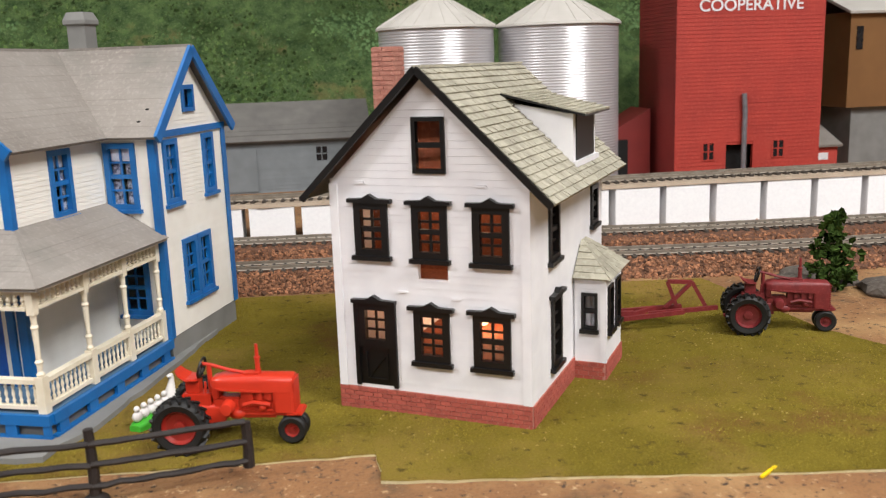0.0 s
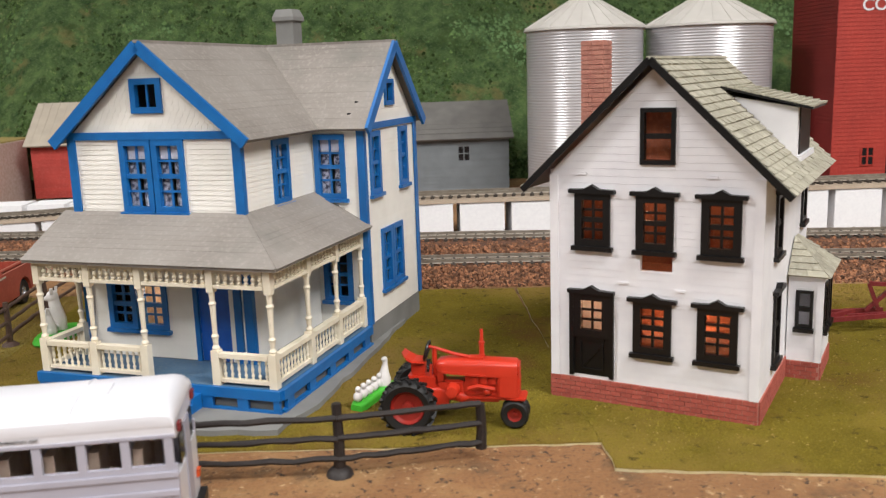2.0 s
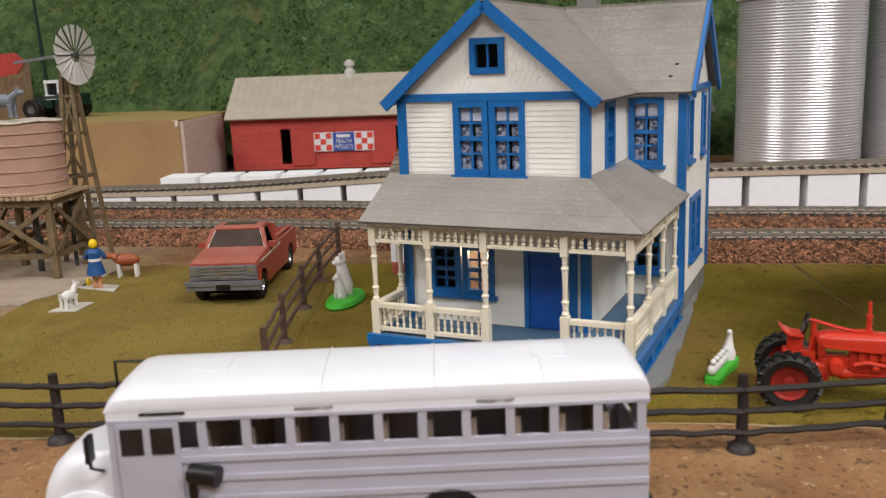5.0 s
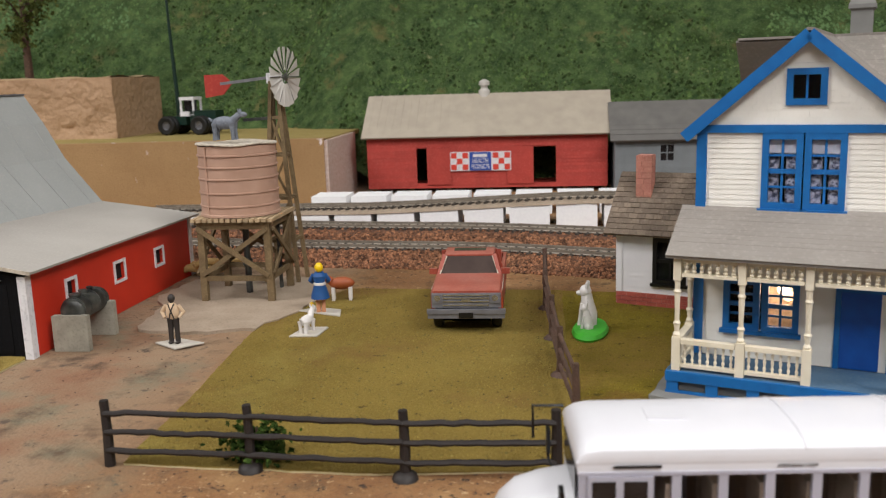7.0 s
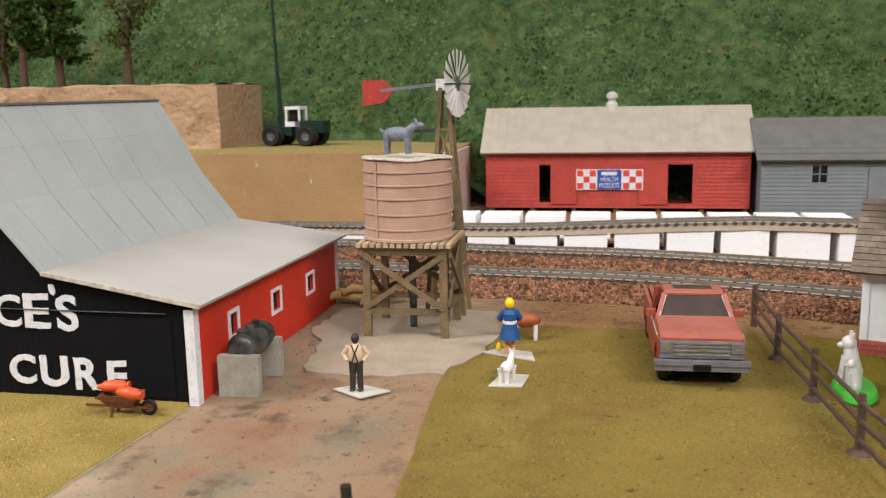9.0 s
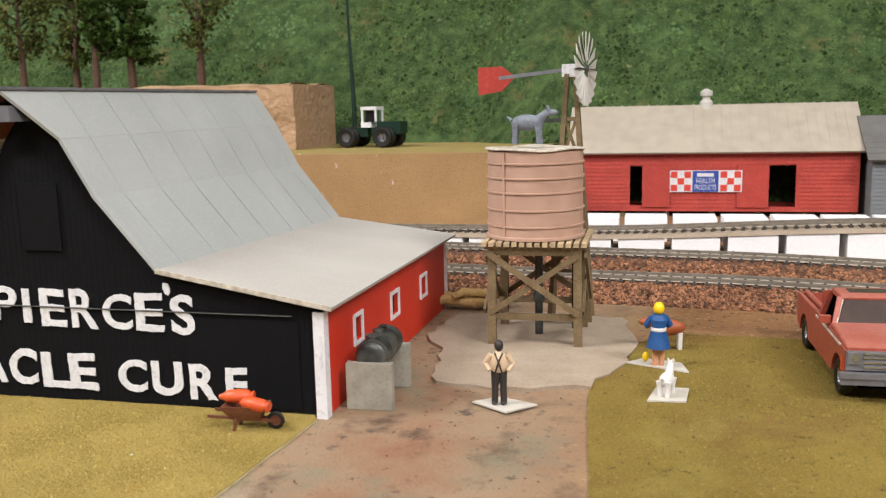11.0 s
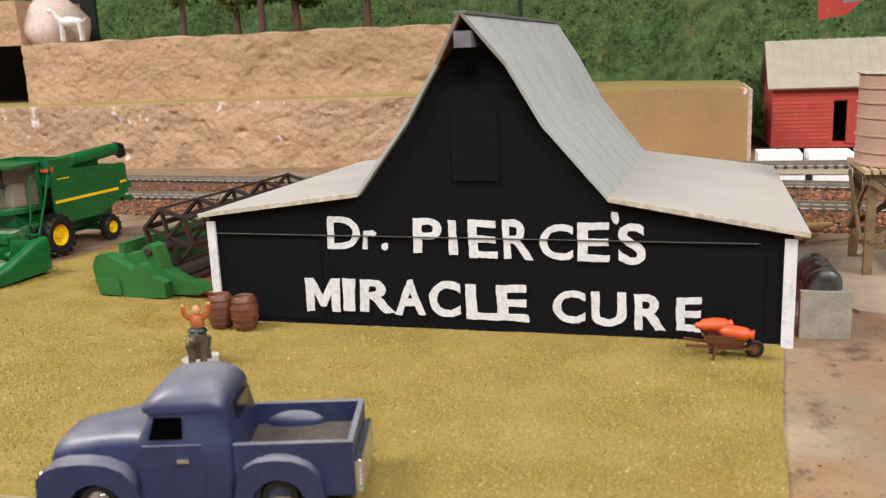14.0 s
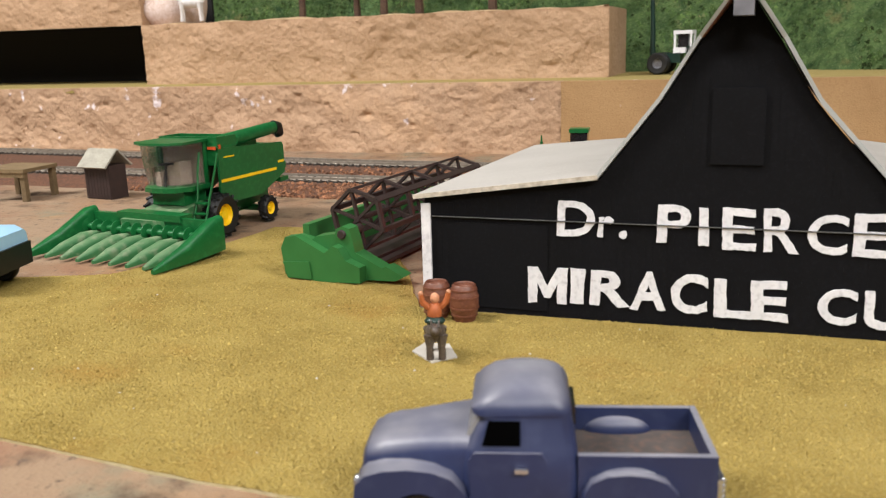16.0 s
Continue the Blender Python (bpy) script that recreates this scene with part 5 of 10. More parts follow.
def sash_window(parent, m, w, h, mat, f=0.2, cols=2, rows=4, sill=0.12, cap="", curtain=False, mid=True, back=None, t=0.09):
    """A framed window filling an opening w by h; cap: a carved cornice."""
    win = new("window")
    win.empty_display_size = 0.005
    win.parent, win.matrix_basis = parent, m
    bm = B()
    box(bm, 0, f, -0.12, 0.16, 0, h)
    box(bm, w - f, w, -0.12, 0.16, 0, h)
    box(bm, f, w - f, -0.12, 0.16, 0, f)
    box(bm, f, w - f, -0.12, 0.16, h - f, h)
    if mid:
        box(bm, f, w - f, -0.05, 0.14, h / 2 - 0.1, h / 2 + 0.1)
    part("frame", bm, mat, win, bevel=0.025)
    bm = B()
    bars(bm, w - 2 * f, h - 2 * f, cols, rows, t, 0.02, 0.1, f, f)
    if bm.verts:
        part("muntins", bm, mat, win)
    else:
        bm.free()
    if sill:
        bm = B()
        box(bm, -sill, w + sill, -0.24, 0.0, -0.16, 0.02)
        part("sill", bm, mat, win, bevel=0.04)
    if cap:
        bm = B()
        pts = [(-0.22, h - 0.02), (w + 0.22, h - 0.02), (w + 0.22, h + 0.14), (w + 0.06, h + 0.14), (w * 0.72, h + 0.16), (w / 2, h + 0.34), (w * 0.28, h + 0.16), (-0.06, h + 0.14), (-0.22, h + 0.14)]
        prism(bm, pts, lambda a, b, k: (a, -0.26 + k, b), 0.26)
        part("cornice", bm, mat, win, bevel=0.03)
    if curtain:
        for x0, x1 in ((f, w * 0.42), (w * 0.58, w - f)):
            block("curtain", M_CURTAIN, win, x0, x1, 0.2, 0.22, f, h * 0.72)
        block("valance", M_VALANCE, win, f, w - f, 0.2, 0.22, h * 0.73, h - f, "plain pale valance")
    bm = B()
    box(bm, f, w - f, 0.115, 0.125, f, h - f)
    pane = part("pane", bm, M_CLEAR, win)
    pane.visible_shadow = False
    return win


def room_glow(parent, x, y, z, power):
    data = bpy.data.lights.new("house_bulb", "POINT")
    data.energy, data.color, data.shadow_soft_size = power, (1.0, 0.62, 0.36), 0.003
    ob = new("house_bulb", data)
    ob.parent = parent
    ob.location = (x / 100, y / 100, z / 100)


def bulb(parent, x, y, z, r=0.28):
    bm = B()
    ball(bm, (x, y, z), r, 10, 8)
    part("bulb", bm, M_GLOW, parent, "small glowing bulb seen through the window", smooth=True)


def brick_course(parent, p0, p1, z0, z1, rows, length=0.62):
    """Brick facing of a foundation; each brick a piece of its own on a mortar backing."""
    p0, p1 = Vector((*p0, 0)), Vector((*p1, 0))
    d = (p1 - p0)
    ln = d.length
    d.normalize()
    out = Vector((d.y, -d.x, 0))
    bm = B()
    a, b = p0, p1
    inn, o = out * -0.25, out * 0.05
    hexa(bm, [a + o + Vector((0, 0, z0)), b + o + Vector((0, 0, z0)), b + inn + Vector((0, 0, z0)), a + inn + Vector((0, 0, z0))],
         [a + o + Vector((0, 0, z1)), b + o + Vector((0, 0, z1)), b + inn + Vector((0, 0, z1)), a + inn + Vector((0, 0, z1))])
    wall = part("foundation", bm, M_MORTAR, parent, "red brick foundation")
    h = (z1 - z0) / rows
    for r in range(rows):
        u = -length / 2 if r % 2 else 0.0
        while u < ln:
            u0, u1 = max(0.0, u), min(ln, u + length - 0.035)
            if u1 - u0 > 0.06:
                bm = B()
                q0, q1 = p0 + d * u0, p0 + d * u1
                o2, o1 = out * 0.09, out * 0.03
                za, zb = z0 + r * h + 0.012, z0 + (r + 1) * h - 0.022
                hexa(bm, [q0 + o2 + Vector((0, 0, za)), q1 + o2 + Vector((0, 0, za)), q1 + o1 + Vector((0, 0, za)), q0 + o1 + Vector((0, 0, za))],
                     [q0 + o2 + Vector((0, 0, zb)), q1 + o2 + Vector((0, 0, zb)), q1 + o1 + Vector((0, 0, zb)), q0 + o1 + Vector((0, 0, zb))])
                part("brick", bm, M_BRICK, wall)
            u += length


def brick_stack(parent, x0, x1, y0, y1, z0, z1, rows, name="chimney"):
    bm = B()
    box(bm, x0 + 0.04, x1 - 0.04, y0 + 0.04, y1 - 0.04, z0, z1)
    ch = part(name, bm, M_MORTAR, parent, "red brick chimney")
    h = (z1 - z0) / rows
    for r in range(rows):
        za, zb = z0 + r * h, z0 + (r + 1) * h - 0.03
        k = 0.5 if r % 2 else 0.36
        xm, ym = x0 + (x1 - x0) * k, y0 + (y1 - y0) * (1 - k)
        bm = B()
        for a, b in ((x0, xm - 0.015), (xm + 0.015, x1)):
            box(bm, a, b, y0, y0 + 0.2, za, zb)
            box(bm, a, b, y1 - 0.2, y1, za, zb)
        for a, b in ((y0 + 0.2, ym - 0.015), (ym + 0.015, y1 - 0.2)):
            box(bm, x0, x0 + 0.2, a, b, za, zb)
            box(bm, x1 - 0.2, x1, a, b, za, zb)
        part("brick_course", bm, M_BRICK_PALE, ch)


def white_house():
    ob = thing("white_house", cm(4.6, 39.65, 0, -32), "white clapboard house with black windows, lit inside", "house")
    W, L, s, Hr, base = 8.47, 11.8, 0.953, 13.92, 0.95
    top = lambda u: Hr - 0.25 - abs(u - W / 2) * s
    hole = 0.2
    front = [(1.06, 2.56, 6.6, 8.82), (3.62, 5.12, 6.58, 8.8), (6.17, 7.67, 6.55, 8.78), (1.0, 2.55, base + 0.15, 4.65), (3.54, 5.09, 2.32, 4.52), (6.1, 7.65, 2.32, 4.52), (3.8, 5.08, 5.75, 6.4), (3.76, 5.14, 10.0, 12.18)]
    F0, F1 = (0, 0), (W, 0)
    wall = new("front_wall")
    wall.parent = ob
    boards(wall, F0, F1, base, Hr - 0.3, M_CLAP, 0.292, front, lambda z: (max(0, W / 2 - (Hr - 0.25 - z) / s), min(W, W / 2 + (Hr - 0.25 - z) / s)), lap=0.017)
    for x in (0.0, W - 0.32):
        block("corner_board", M_CLAP, wall, x - 0.02, x + 0.34, -0.09, 0.0, base, top(0) - 0.1)
    side = new("side_wall")
    side.parent = ob
    R0, R1 = (W, 0), (W, L)
    right = [(2.35, 3.8, 6.15, 8.7), (2.6, 4.05, 1.6, 4.6), (9.4, 10.7, 6.4, 8.3)]
    boards(side, R0, R1, base, top(W) + 0.1, M_CLAP, 0.292, right, lap=0.017)
    left = new("side_wall")
    left.parent = ob
    boards(left, (0, L), (0, 0), base, top(W) + 0.1, M_CLAP, 0.292, lap=0.017)
    rear = new("rear_wall")
    rear.parent = ob
    boards(rear, (W, L), (0, L), base, Hr - 0.3, M_CLAP, 0.292, (), lambda z: (max(0, W / 2 - (Hr - 0.25 - z) / s), min(W, W / 2 + (Hr - 0.25 - z) / s)), lap=0.017)
    block("floor", M_AMBER, ob, 0.25, W - 0.25, 0.25, L - 0.25, base - 0.2, base)
    block("upper_floor", M_AMBER, ob, 0.25, W - 0.25, 0.25, L - 0.25, 5.2, 5.4)
    block("partition", M_AMBER, ob, 0.25, W - 0.25, 3.2, 3.3, 5.4, 9.9)
    block("partition", M_AMBER, ob, 0.25, W - 0.25, 10.5, 10.6, base, 5.2)
    for u0, u1, za, zb in front[:3] + front[4:6]:
        sash_window(ob, frame_m(F0, F1, u0, za), u1 - u0, zb - za, M_BLACK, f=0.3, cap="y", t=0.1)
    u0, u1, za, zb = front[7]
    sash_window(ob, frame_m(F0, F1, u0, za), u1 - u0, zb - za, M_BLACK, f=0.17, cols=1, rows=1, sill=0.0)
    for u0, u1, za, zb in right:
        sash_window(ob, frame_m(R0, R1, u0, za), u1 - u0, zb - za, M_BLACK, f=0.22, cap="" if u0 > 9 else "y")
    # front door with six lights over a panel
    door = block("door", M_BLACK, ob, 1.0, 2.55, -0.02, 0.12, base + 0.15, 2.75, "black panelled front door")
    sash_window(door, frame_m(F0, F1, 1.0, 2.75), 1.55, 1.9, M_BLACK, f=0.32, cols=2, rows=3, sill=0.0, cap="y", mid=False)
    block("rail", M_BLACK, door, 1.22, 2.32, -0.08, -0.02, 2.6, 2.78, bevel=0.03)
    bm = B()
    for a, b in (((1.3, -0.05, 1.35), (1.3, -0.05, 2.5)), ((2.25, -0.05, 1.35), (2.25, -0.05, 2.5)), ((1.3, -0.05, 1.35), (2.25, -0.05, 1.35)), ((1.35, -0.05, 1.4), (2.2, -0.05, 2.45))):
        beam(bm, a, b, 0.07, 0.07)
    part("moulding", bm, M_BLACK, door)
    for x in (0.82, 2.55):
        block("jamb", M_BLACK, door, x, x + 0.18, -0.14, 0.0, base + 0.1, 4.65, bevel=0.02)
    for u, z in ((1.15, 9.55), (6.35, 9.5), (2.9, 5.15), (5.2, 5.0)):
        block("drip_mark", M_CLAP, wall, u, u + 0.42, -0.07, -0.02, z, z + 0.09, bevel=0.025)
    for k in ((F0, F1), (R0, R1), ((0, L), (0, 0))):
        brick_course(ob, *k, -0.05, base, 5, 0.44)
    # roof
    e = 0.48
    for sgn in (-1, 1):
        ue = W / 2 + sgn * (W / 2 + 1.02)
        e0, e1, r0, r1 = (ue, -e, 8.9), (ue, L + 0.3, 8.9), (W / 2, -e, Hr), (W / 2, L + 0.3, Hr)
        bm = B()
        roof_slab(bm, e0, e1, r0, r1, 0.12)
        slope = part("roof_slope", bm, M_BLACK if sgn < 0 else M_ROOF_GREEN, ob)
        shingles(slope, e0, e1, r0, r1, M_ROOF_GREEN, 20, 0.33, 0.075, seed=3 + sgn, t=0.12)
        bm = B()
        beam(bm, (ue, -e - 0.1, 8.91), (W / 2, -e - 0.1, Hr + 0.06), 0.16, 0.26)
        part("bargeboard", bm, M_BLACK, ob, "black painted bargeboard")
    bm = B()
    beam(bm, (W / 2, -e + 0.05, Hr + 0.15), (W / 2, L + 0.3, Hr + 0.15), 0.34, 0.1)
    part("ridge_cap", bm, M_ROOF_GREEN, ob)
    # dormer
    dm = new("dormer")
    dm.parent = ob
    v0, v1, uf = 5.3, 9.2, 8.75
    bm = B()
    prism(bm, [(5.9, 12.42), (uf, 9.75), (uf, 11.9)], lambda a, b, k: (a, v0 + k, b), 0.15)
    part("cheek", bm, M_CLAP, dm)
    bm = B()
    prism(bm, [(5.9, 12.42), (uf, 9.75), (uf, 11.9)], lambda a, b, k: (a, v1 - 0.15 + k, b), 0.15)
    part("cheek", bm, M_CLAP, dm)
    for a, b in ((v0 + 0.15, v0 + 0.4), (v1 - 0.4, v1 - 0.15)):
        block("post", M_CLAP, dm, uf - 0.15, uf, a, b, 9.75, 11.9)
    block("window", M_BLACK, dm, uf - 0.1, uf + 0.05, v0 + 0.4, v1 - 0.4, 9.93, 11.9)
    block("sill", M_CLAP, dm, uf - 0.1, uf + 0.2, v0, v1, 9.68, 9.91, bevel=0.03)
    bm = B()
    d0, d1, q0, q1 = (9.35, v0 - 0.35, 11.82), (9.35, v1 + 0.3, 11.82), (5.6, v0 - 0.35, 12.75), (5.6, v1 + 0.3, 12.75)
    roof_slab(bm, d0, d1, q0, q1, 0.1)
    part("dormer_roof", bm, M_BLACK, dm)
    shingles(dm, d0, d1, q0, q1, M_ROOF_GREEN, 12, 0.32, 0.07, seed=9, t=0.1)
    brick_stack(ob, -0.97, 0.13, 6.1, 7.3, -0.05, 15.0, 70)
    # bay
    bay = new("bay")
    bay.parent = ob
    b0, b1, ub, bz = 6.24, 9.6, 9.9, 4.7
    for p, q, op in (((W + 0.06, b0), (ub, b0), [(0.33, 1.05, 2.3, 4.0)]), ((ub, b0), (ub, b1), [(0.45, 1.4, 2.1, 4.2), (2.0, 2.95, 2.1, 4.2)]), ((ub, b1), (W + 0.06, b1), [])):
        boards(bay, p, q, 0.8, bz, M_CLAP, 0.292, op, thick=0.15)
        brick_course(bay, p, q, -0.05, 0.8, 4, 0.44)
        for u0, u1, za, zb in op:
            sash_window(bay, frame_m(p, q, u0, za), u1 - u0, zb - za, M_BLACK, f=0.13, cols=1, rows=2, sill=0.06)
    block("corner_board", M_CLAP, bay, ub - 0.2, ub + 0.08, b0 - 0.08, b0 + 0.15, 0.8, bz)
    o = 0.32
    bm = B()
    A, Bq, C, D = (W + 0.06, b0 - o, bz - 0.05), (ub + o, b0 - o, bz - 0.05), (ub + o, b1 + o, bz - 0.05), (W + 0.06, b1 + o, bz - 0.05)
    P, Q = (W + 0.06, b0 + 1.3, 6.1), (W + 0.06, b1 - 1.3, 6.1)
    vs = [bm.verts.new(p) for p in (A, Bq, C, D, P, Q)]
    for f in ((0, 1, 4), (1, 2, 5, 4), (2, 3, 5), (0, 4, 5, 3), (3, 2, 1, 0)):
        bm.faces.new([vs[i] for i in f])
    part("bay_roof", bm, M_ROOF_GREEN, bay)
    shingles(bay, Bq, C, P, Q, M_ROOF_GREEN, 6, 0.6, 0.05, seed=5, t=0.02)
    shingles(bay, A, Bq, P, (P[0] + 0.05, P[1], P[2]), M_ROOF_GREEN, 6, 0.6, 0.05, seed=6, t=0.02)
    room_glow(ob, 3.5, 8.7, 1.9, 0.06)
    # two added lamps, out of sight, that brighten the upper windows
    room_glow(ob, 2.95, 2.3, 9.25, 0.012)
    room_glow(ob, 5.6, 2.3, 9.25, 0.012)
    block("attic_card", M_AMBER, ob, 3.4, 5.4, 0.8, 0.85, 9.9, 12.3)
    bulb(ob, 3.5, 8.0, 1.8, 0.3)


white_house()


def spindle(bm, x, y, z0, z1, r=0.07):
    h = z1 - z0
    lathe(bm, [(r, z0), (r, z0 + 0.12 * h), (r * 1.5, z0 + 0.2 * h), (r * 0.7, z0 + 0.3 * h), (r * 1.4, z0 + 0.5 * h), (r * 0.7, z0 + 0.72 * h), (r * 1.4, z0 + 0.82 * h), (r, z0 + 0.88 * h), (r, z1)], (x, y, 0), n=8)


def blue_house():
    ob = thing("blue_trimmed_house", cm(-16.6, 45.02, 0, -20.4), "white house with bright blue trim, wraparound porch and grey roof", "house")
    W1, W2, S1, S2, He, Hr, base = 8.7, 11.45, 7.0, 14.6, 11.12, 15.35, 1.2
    pitch = 0.226
    s = (Hr - He) / (W1 / 2 + 0.6)
    gab = lambda z: (max(0, W1 / 2 - (Hr - 0.2 - z) / s), min(W1, W1 / 2 + (Hr - 0.2 - z) / s))
    F0, F1 = (0, 0), (W1, 0)
    front = [(2.63, 5.97, 8.02, 11.28), (1.2, 4.4, 2.5, 4.87), (6.05, 8.05, base, 4.6)]
    wall = new("front_wall")
    wall.parent = ob
    boards(wall, F0, F1, base, 11.28, M_CREAM, pitch, front)
    boards(wall, F0, F1, 11.6, Hr - 0.25, M_CREAM, 0.24, [(3.5, 5.1, 12.43, 13.95)], gab, name="scalloped_board")
    block("frieze", M_BLUE, wall, -0.1, W1 + 0.1, -0.14, 0.05, 11.28, 11.62, bevel=0.02)
    # rows of small scallops over the gable
    verts, faces = [], []
    rows, sw = 13, 0.3
    for i in range(rows):
        z = 11.63 + i * 0.285
        lo, hi = gab(z + 0.3)
        k = int((hi - lo - 0.1) / sw)
        u0 = (lo + hi - k * sw) / 2 + (sw / 4 if i % 2 else -sw / 4)
        for j in range(k):
            u = u0 + j * sw
            if u + sw > 3.45 and u < 5.15 and z + 0.3 > 12.37 and z < 14.0:
                continue
            b = len(verts)
            for du, dz, y in ((0.004, 0.3, -0.029), (0.004, 0.09, -0.039), (sw * 0.22, 0.02, -0.041), (sw * 0.5, 0.0, -0.042), (sw * 0.78, 0.02, -0.041), (sw - 0.004, 0.09, -0.039), (sw - 0.004, 0.3, -0.029)):
                verts += [((u + du) / 100, y / 100, (z + dz) / 100), ((u + du) / 100, -0.00024, (z + dz) / 100)]
            faces.append([b + 2 * q for q in range(7)])
            faces += [(b + 2 * q, b + 2 * q + 1, b + 2 * q + 3, b + 2 * q + 2) for q in range(6)]
    me = bpy.data.meshes.new("scallop_cladding")
    me.from_pydata(verts, [], faces)
    me.materials.append(M_CREAM)
    sc = new("scallop_cladding", me)
    sc.parent = wall
    tagged(sc, kind="stuff")
    R0, R1 = (W1, 0), (W1, S1)
    side = new("side_wall")
    side.parent = ob
    rs = [(2.75, 4.35, 7.95, 11.0)]
    boards(side, R0, R1, base, He, M_CREAM, pitch, rs)
    wing = new("wing_front_wall")
    wing.parent = ob
    Q0, Q1 = (W1, S1), (W2, S1)
    wf = [(0.12, 1.8, 7.7, 10.95), (0.3, 1.9, 2.4, 5.2)]
    boards(wing, Q0, Q1, base, He, M_CREAM, pitch, wf)
    gable = new("wing_gable_wall")
    gable.parent = ob
    G0, G1 = (W2, S1), (W2, S2)
    gw = [(0.75, 2.2, 7.78, 10.98), (4.95, 6.25, 7.78, 10.98), (1.85, 5.0, 2.6, 5.85)]
    boards(gable, G0, G1, base, 11.1, M_CREAM, pitch, gw)
    m2, s2 = (S2 - S1) / 2, (Hr - He) / ((S2 - S1) / 2 + 0.45)
    boards(gable, G0, G1, 11.38, Hr - 0.35, M_CREAM, pitch, [(3.15, 4.45, 12.2, 13.55)], lambda z: (max(0, m2 - (Hr - 0.25 - z) / s2), min(2 * m2, m2 + (Hr - 0.25 - z) / s2)))
    block("frieze", M_BLUE, gable, W2 - 0.05, W2 + 0.14, S1 - 0.1, S2 + 0.1, 11.1, 11.42, bevel=0.02)
    rear = new("rear_wall")
    rear.parent = ob
    boards(rear, (W2, S2), (0, S2), base, He, M_CREAM, pitch)
    lft = new("side_wall")
    lft.parent = ob
    boards(lft, (0, S2), (0, 0), base, He, M_CREAM, pitch)
    block("floor", M_WHITE, ob, 0.25, W1 - 0.25, 0.25, S2 - 0.25, base - 0.2, base)
    block("upper_floor", M_WINGLASS, ob, 0.25, W1 - 0.25, 0.25, S2 - 0.25, 6.6, 6.8)
    block("wing_floor", M_WINGLASS, ob, W1 - 0.2, W2 - 0.25, S1 + 0.25, S2 - 0.25, 6.6, 6.8)
    block("partition", M_CARD_EDGE, ob, 0.25, W1 - 0.25, 2.6, 2.7, base, 6.6)
    # corner boards
    for x0, x1, y0, y1, z0, z1 in ((-0.12, 0.32, -0.13, -0.06, base, 11.28), (W1 - 0.3, W1 + 0.12, -0.13, -0.06, base, 11.28), (W1 + 0.06, W1 + 0.13, -0.06, 0.16, base, He),
                                   (W2 - 0.26, W2 + 0.12, S1 - 0.13, S1 - 0.06, base, He), (W2 + 0.06, W2 + 0.13, S1 - 0.06, S1 + 0.2, base, 11.1), (W2 + 0.06, W2 + 0.13, S2 - 0.34, S2 + 0.1, base, 11.1), (-0.13, -0.06, -0.06, 0.4, base, He)):
        block("corner_board", M_BLUE, ob, x0, x1, y0, y1, z0, z1)
    # windows
    for p, q, u, z, w, h in ((F0, F1, 2.63, 8.02, 1.64, 3.26), (F0, F1, 4.33, 8.02, 1.64, 3.26), (F0, F1, 1.2, 2.5, 1.55, 2.37), (F0, F1, 2.85, 2.5, 1.55, 2.37), (R0, R1, 2.75, 7.95, 1.6, 3.05), (Q0, Q1, 0.12, 7.7, 1.68, 3.25), (Q0, Q1, 0.3, 2.4, 1.6, 2.8),
                             (G0, G1, 0.75, 7.78, 1.45, 3.2), (G0, G1, 4.95, 7.78, 1.3, 3.2), (G0, G1, 1.85, 2.6, 1.55, 3.25), (G0, G1, 3.45, 2.6, 1.55, 3.25)):
        sash_window(ob, frame_m(p, q, u, z), w, h, M_BLUE, f=0.27, cols=2, rows=4, curtain=z > 7, t=0.1)
    sash_window(ob, frame_m(F0, F1, 3.5, 12.43), 1.6, 1.52, M_BLUE, f=0.27, cols=2, rows=1, mid=False, sill=0.0)
    sash_window(ob, frame_m(G0, G1, 3.15, 12.2), 1.3, 1.35, M_BLUE, f=0.22, cols=1, rows=1, mid=False, sill=0.0)
    door = block("door", M_BLUE_DOOR, ob, 6.05, 7.6, 0.0, 0.15, base, 4.6, "deep blue front door", bevel=0.02)
    for x0, x1 in ((6.25, 6.75), (6.9, 7.4)):
        for za, zb in ((1.5, 2.7), (2.9, 4.3)):
            block("door_panel", M_BLUE_DOOR, door, x0, x1, -0.012, 0.0, za, zb, bevel=0.01)
    block("door_strip", M_CREAM, ob, 7.6, 7.9, -0.02, 0.15, base, 4.6)
    for x in (5.83, 7.9):
        block("jamb", M_BLUE, door, x, x + (0.22 if x < 7 else 0.35), -0.16, 0.0, base, 4.85)
    block("lintel", M_BLUE, door, 6.05, 7.9, -0.15, 0.0, 4.6, 4.85)
    # roof: two crossing gables
    e, k = 0.42, 0.6
    yr = (S1 + S2) / 2
    for sgn in (-1, 1):
        ue = W1 / 2 + sgn * (W1 / 2 + k)
        e0, e1, r0, r1 = (ue, -e, He), (ue, S2 - 0.4 if sgn < 0 else S1 + 0.1, He), (W1 / 2, -e, Hr), (W1 / 2, yr, Hr)
        bm = B()
        roof_slab(bm, e0, e1, r0, r1, 0.14)
        sl = part("roof_slope", bm, M_ROOF_GREY, ob)
        shingles(sl, e0, e1, r0, r1, M_ROOF_GREY, 17, 90.0, 0.013, seed=20 + sgn, t=0.14)
        bm = B()
        beam(bm, (ue, -e - 0.08, He - 0.02), (W1 / 2, -e - 0.08, Hr - 0.02), 0.16, 0.5)
        part("bargeboard", bm, M_BLUE, ob, "bright blue bargeboard")
        ve = yr + sgn * ((S2 - S1) / 2 + 0.45)
        e0, e1, r0, r1 = (W2 + e, ve, He), (-e if sgn > 0 else W1 / 2, ve, He), (W2 + e, yr, Hr), (-e if sgn > 0 else W1 / 2, yr, Hr)
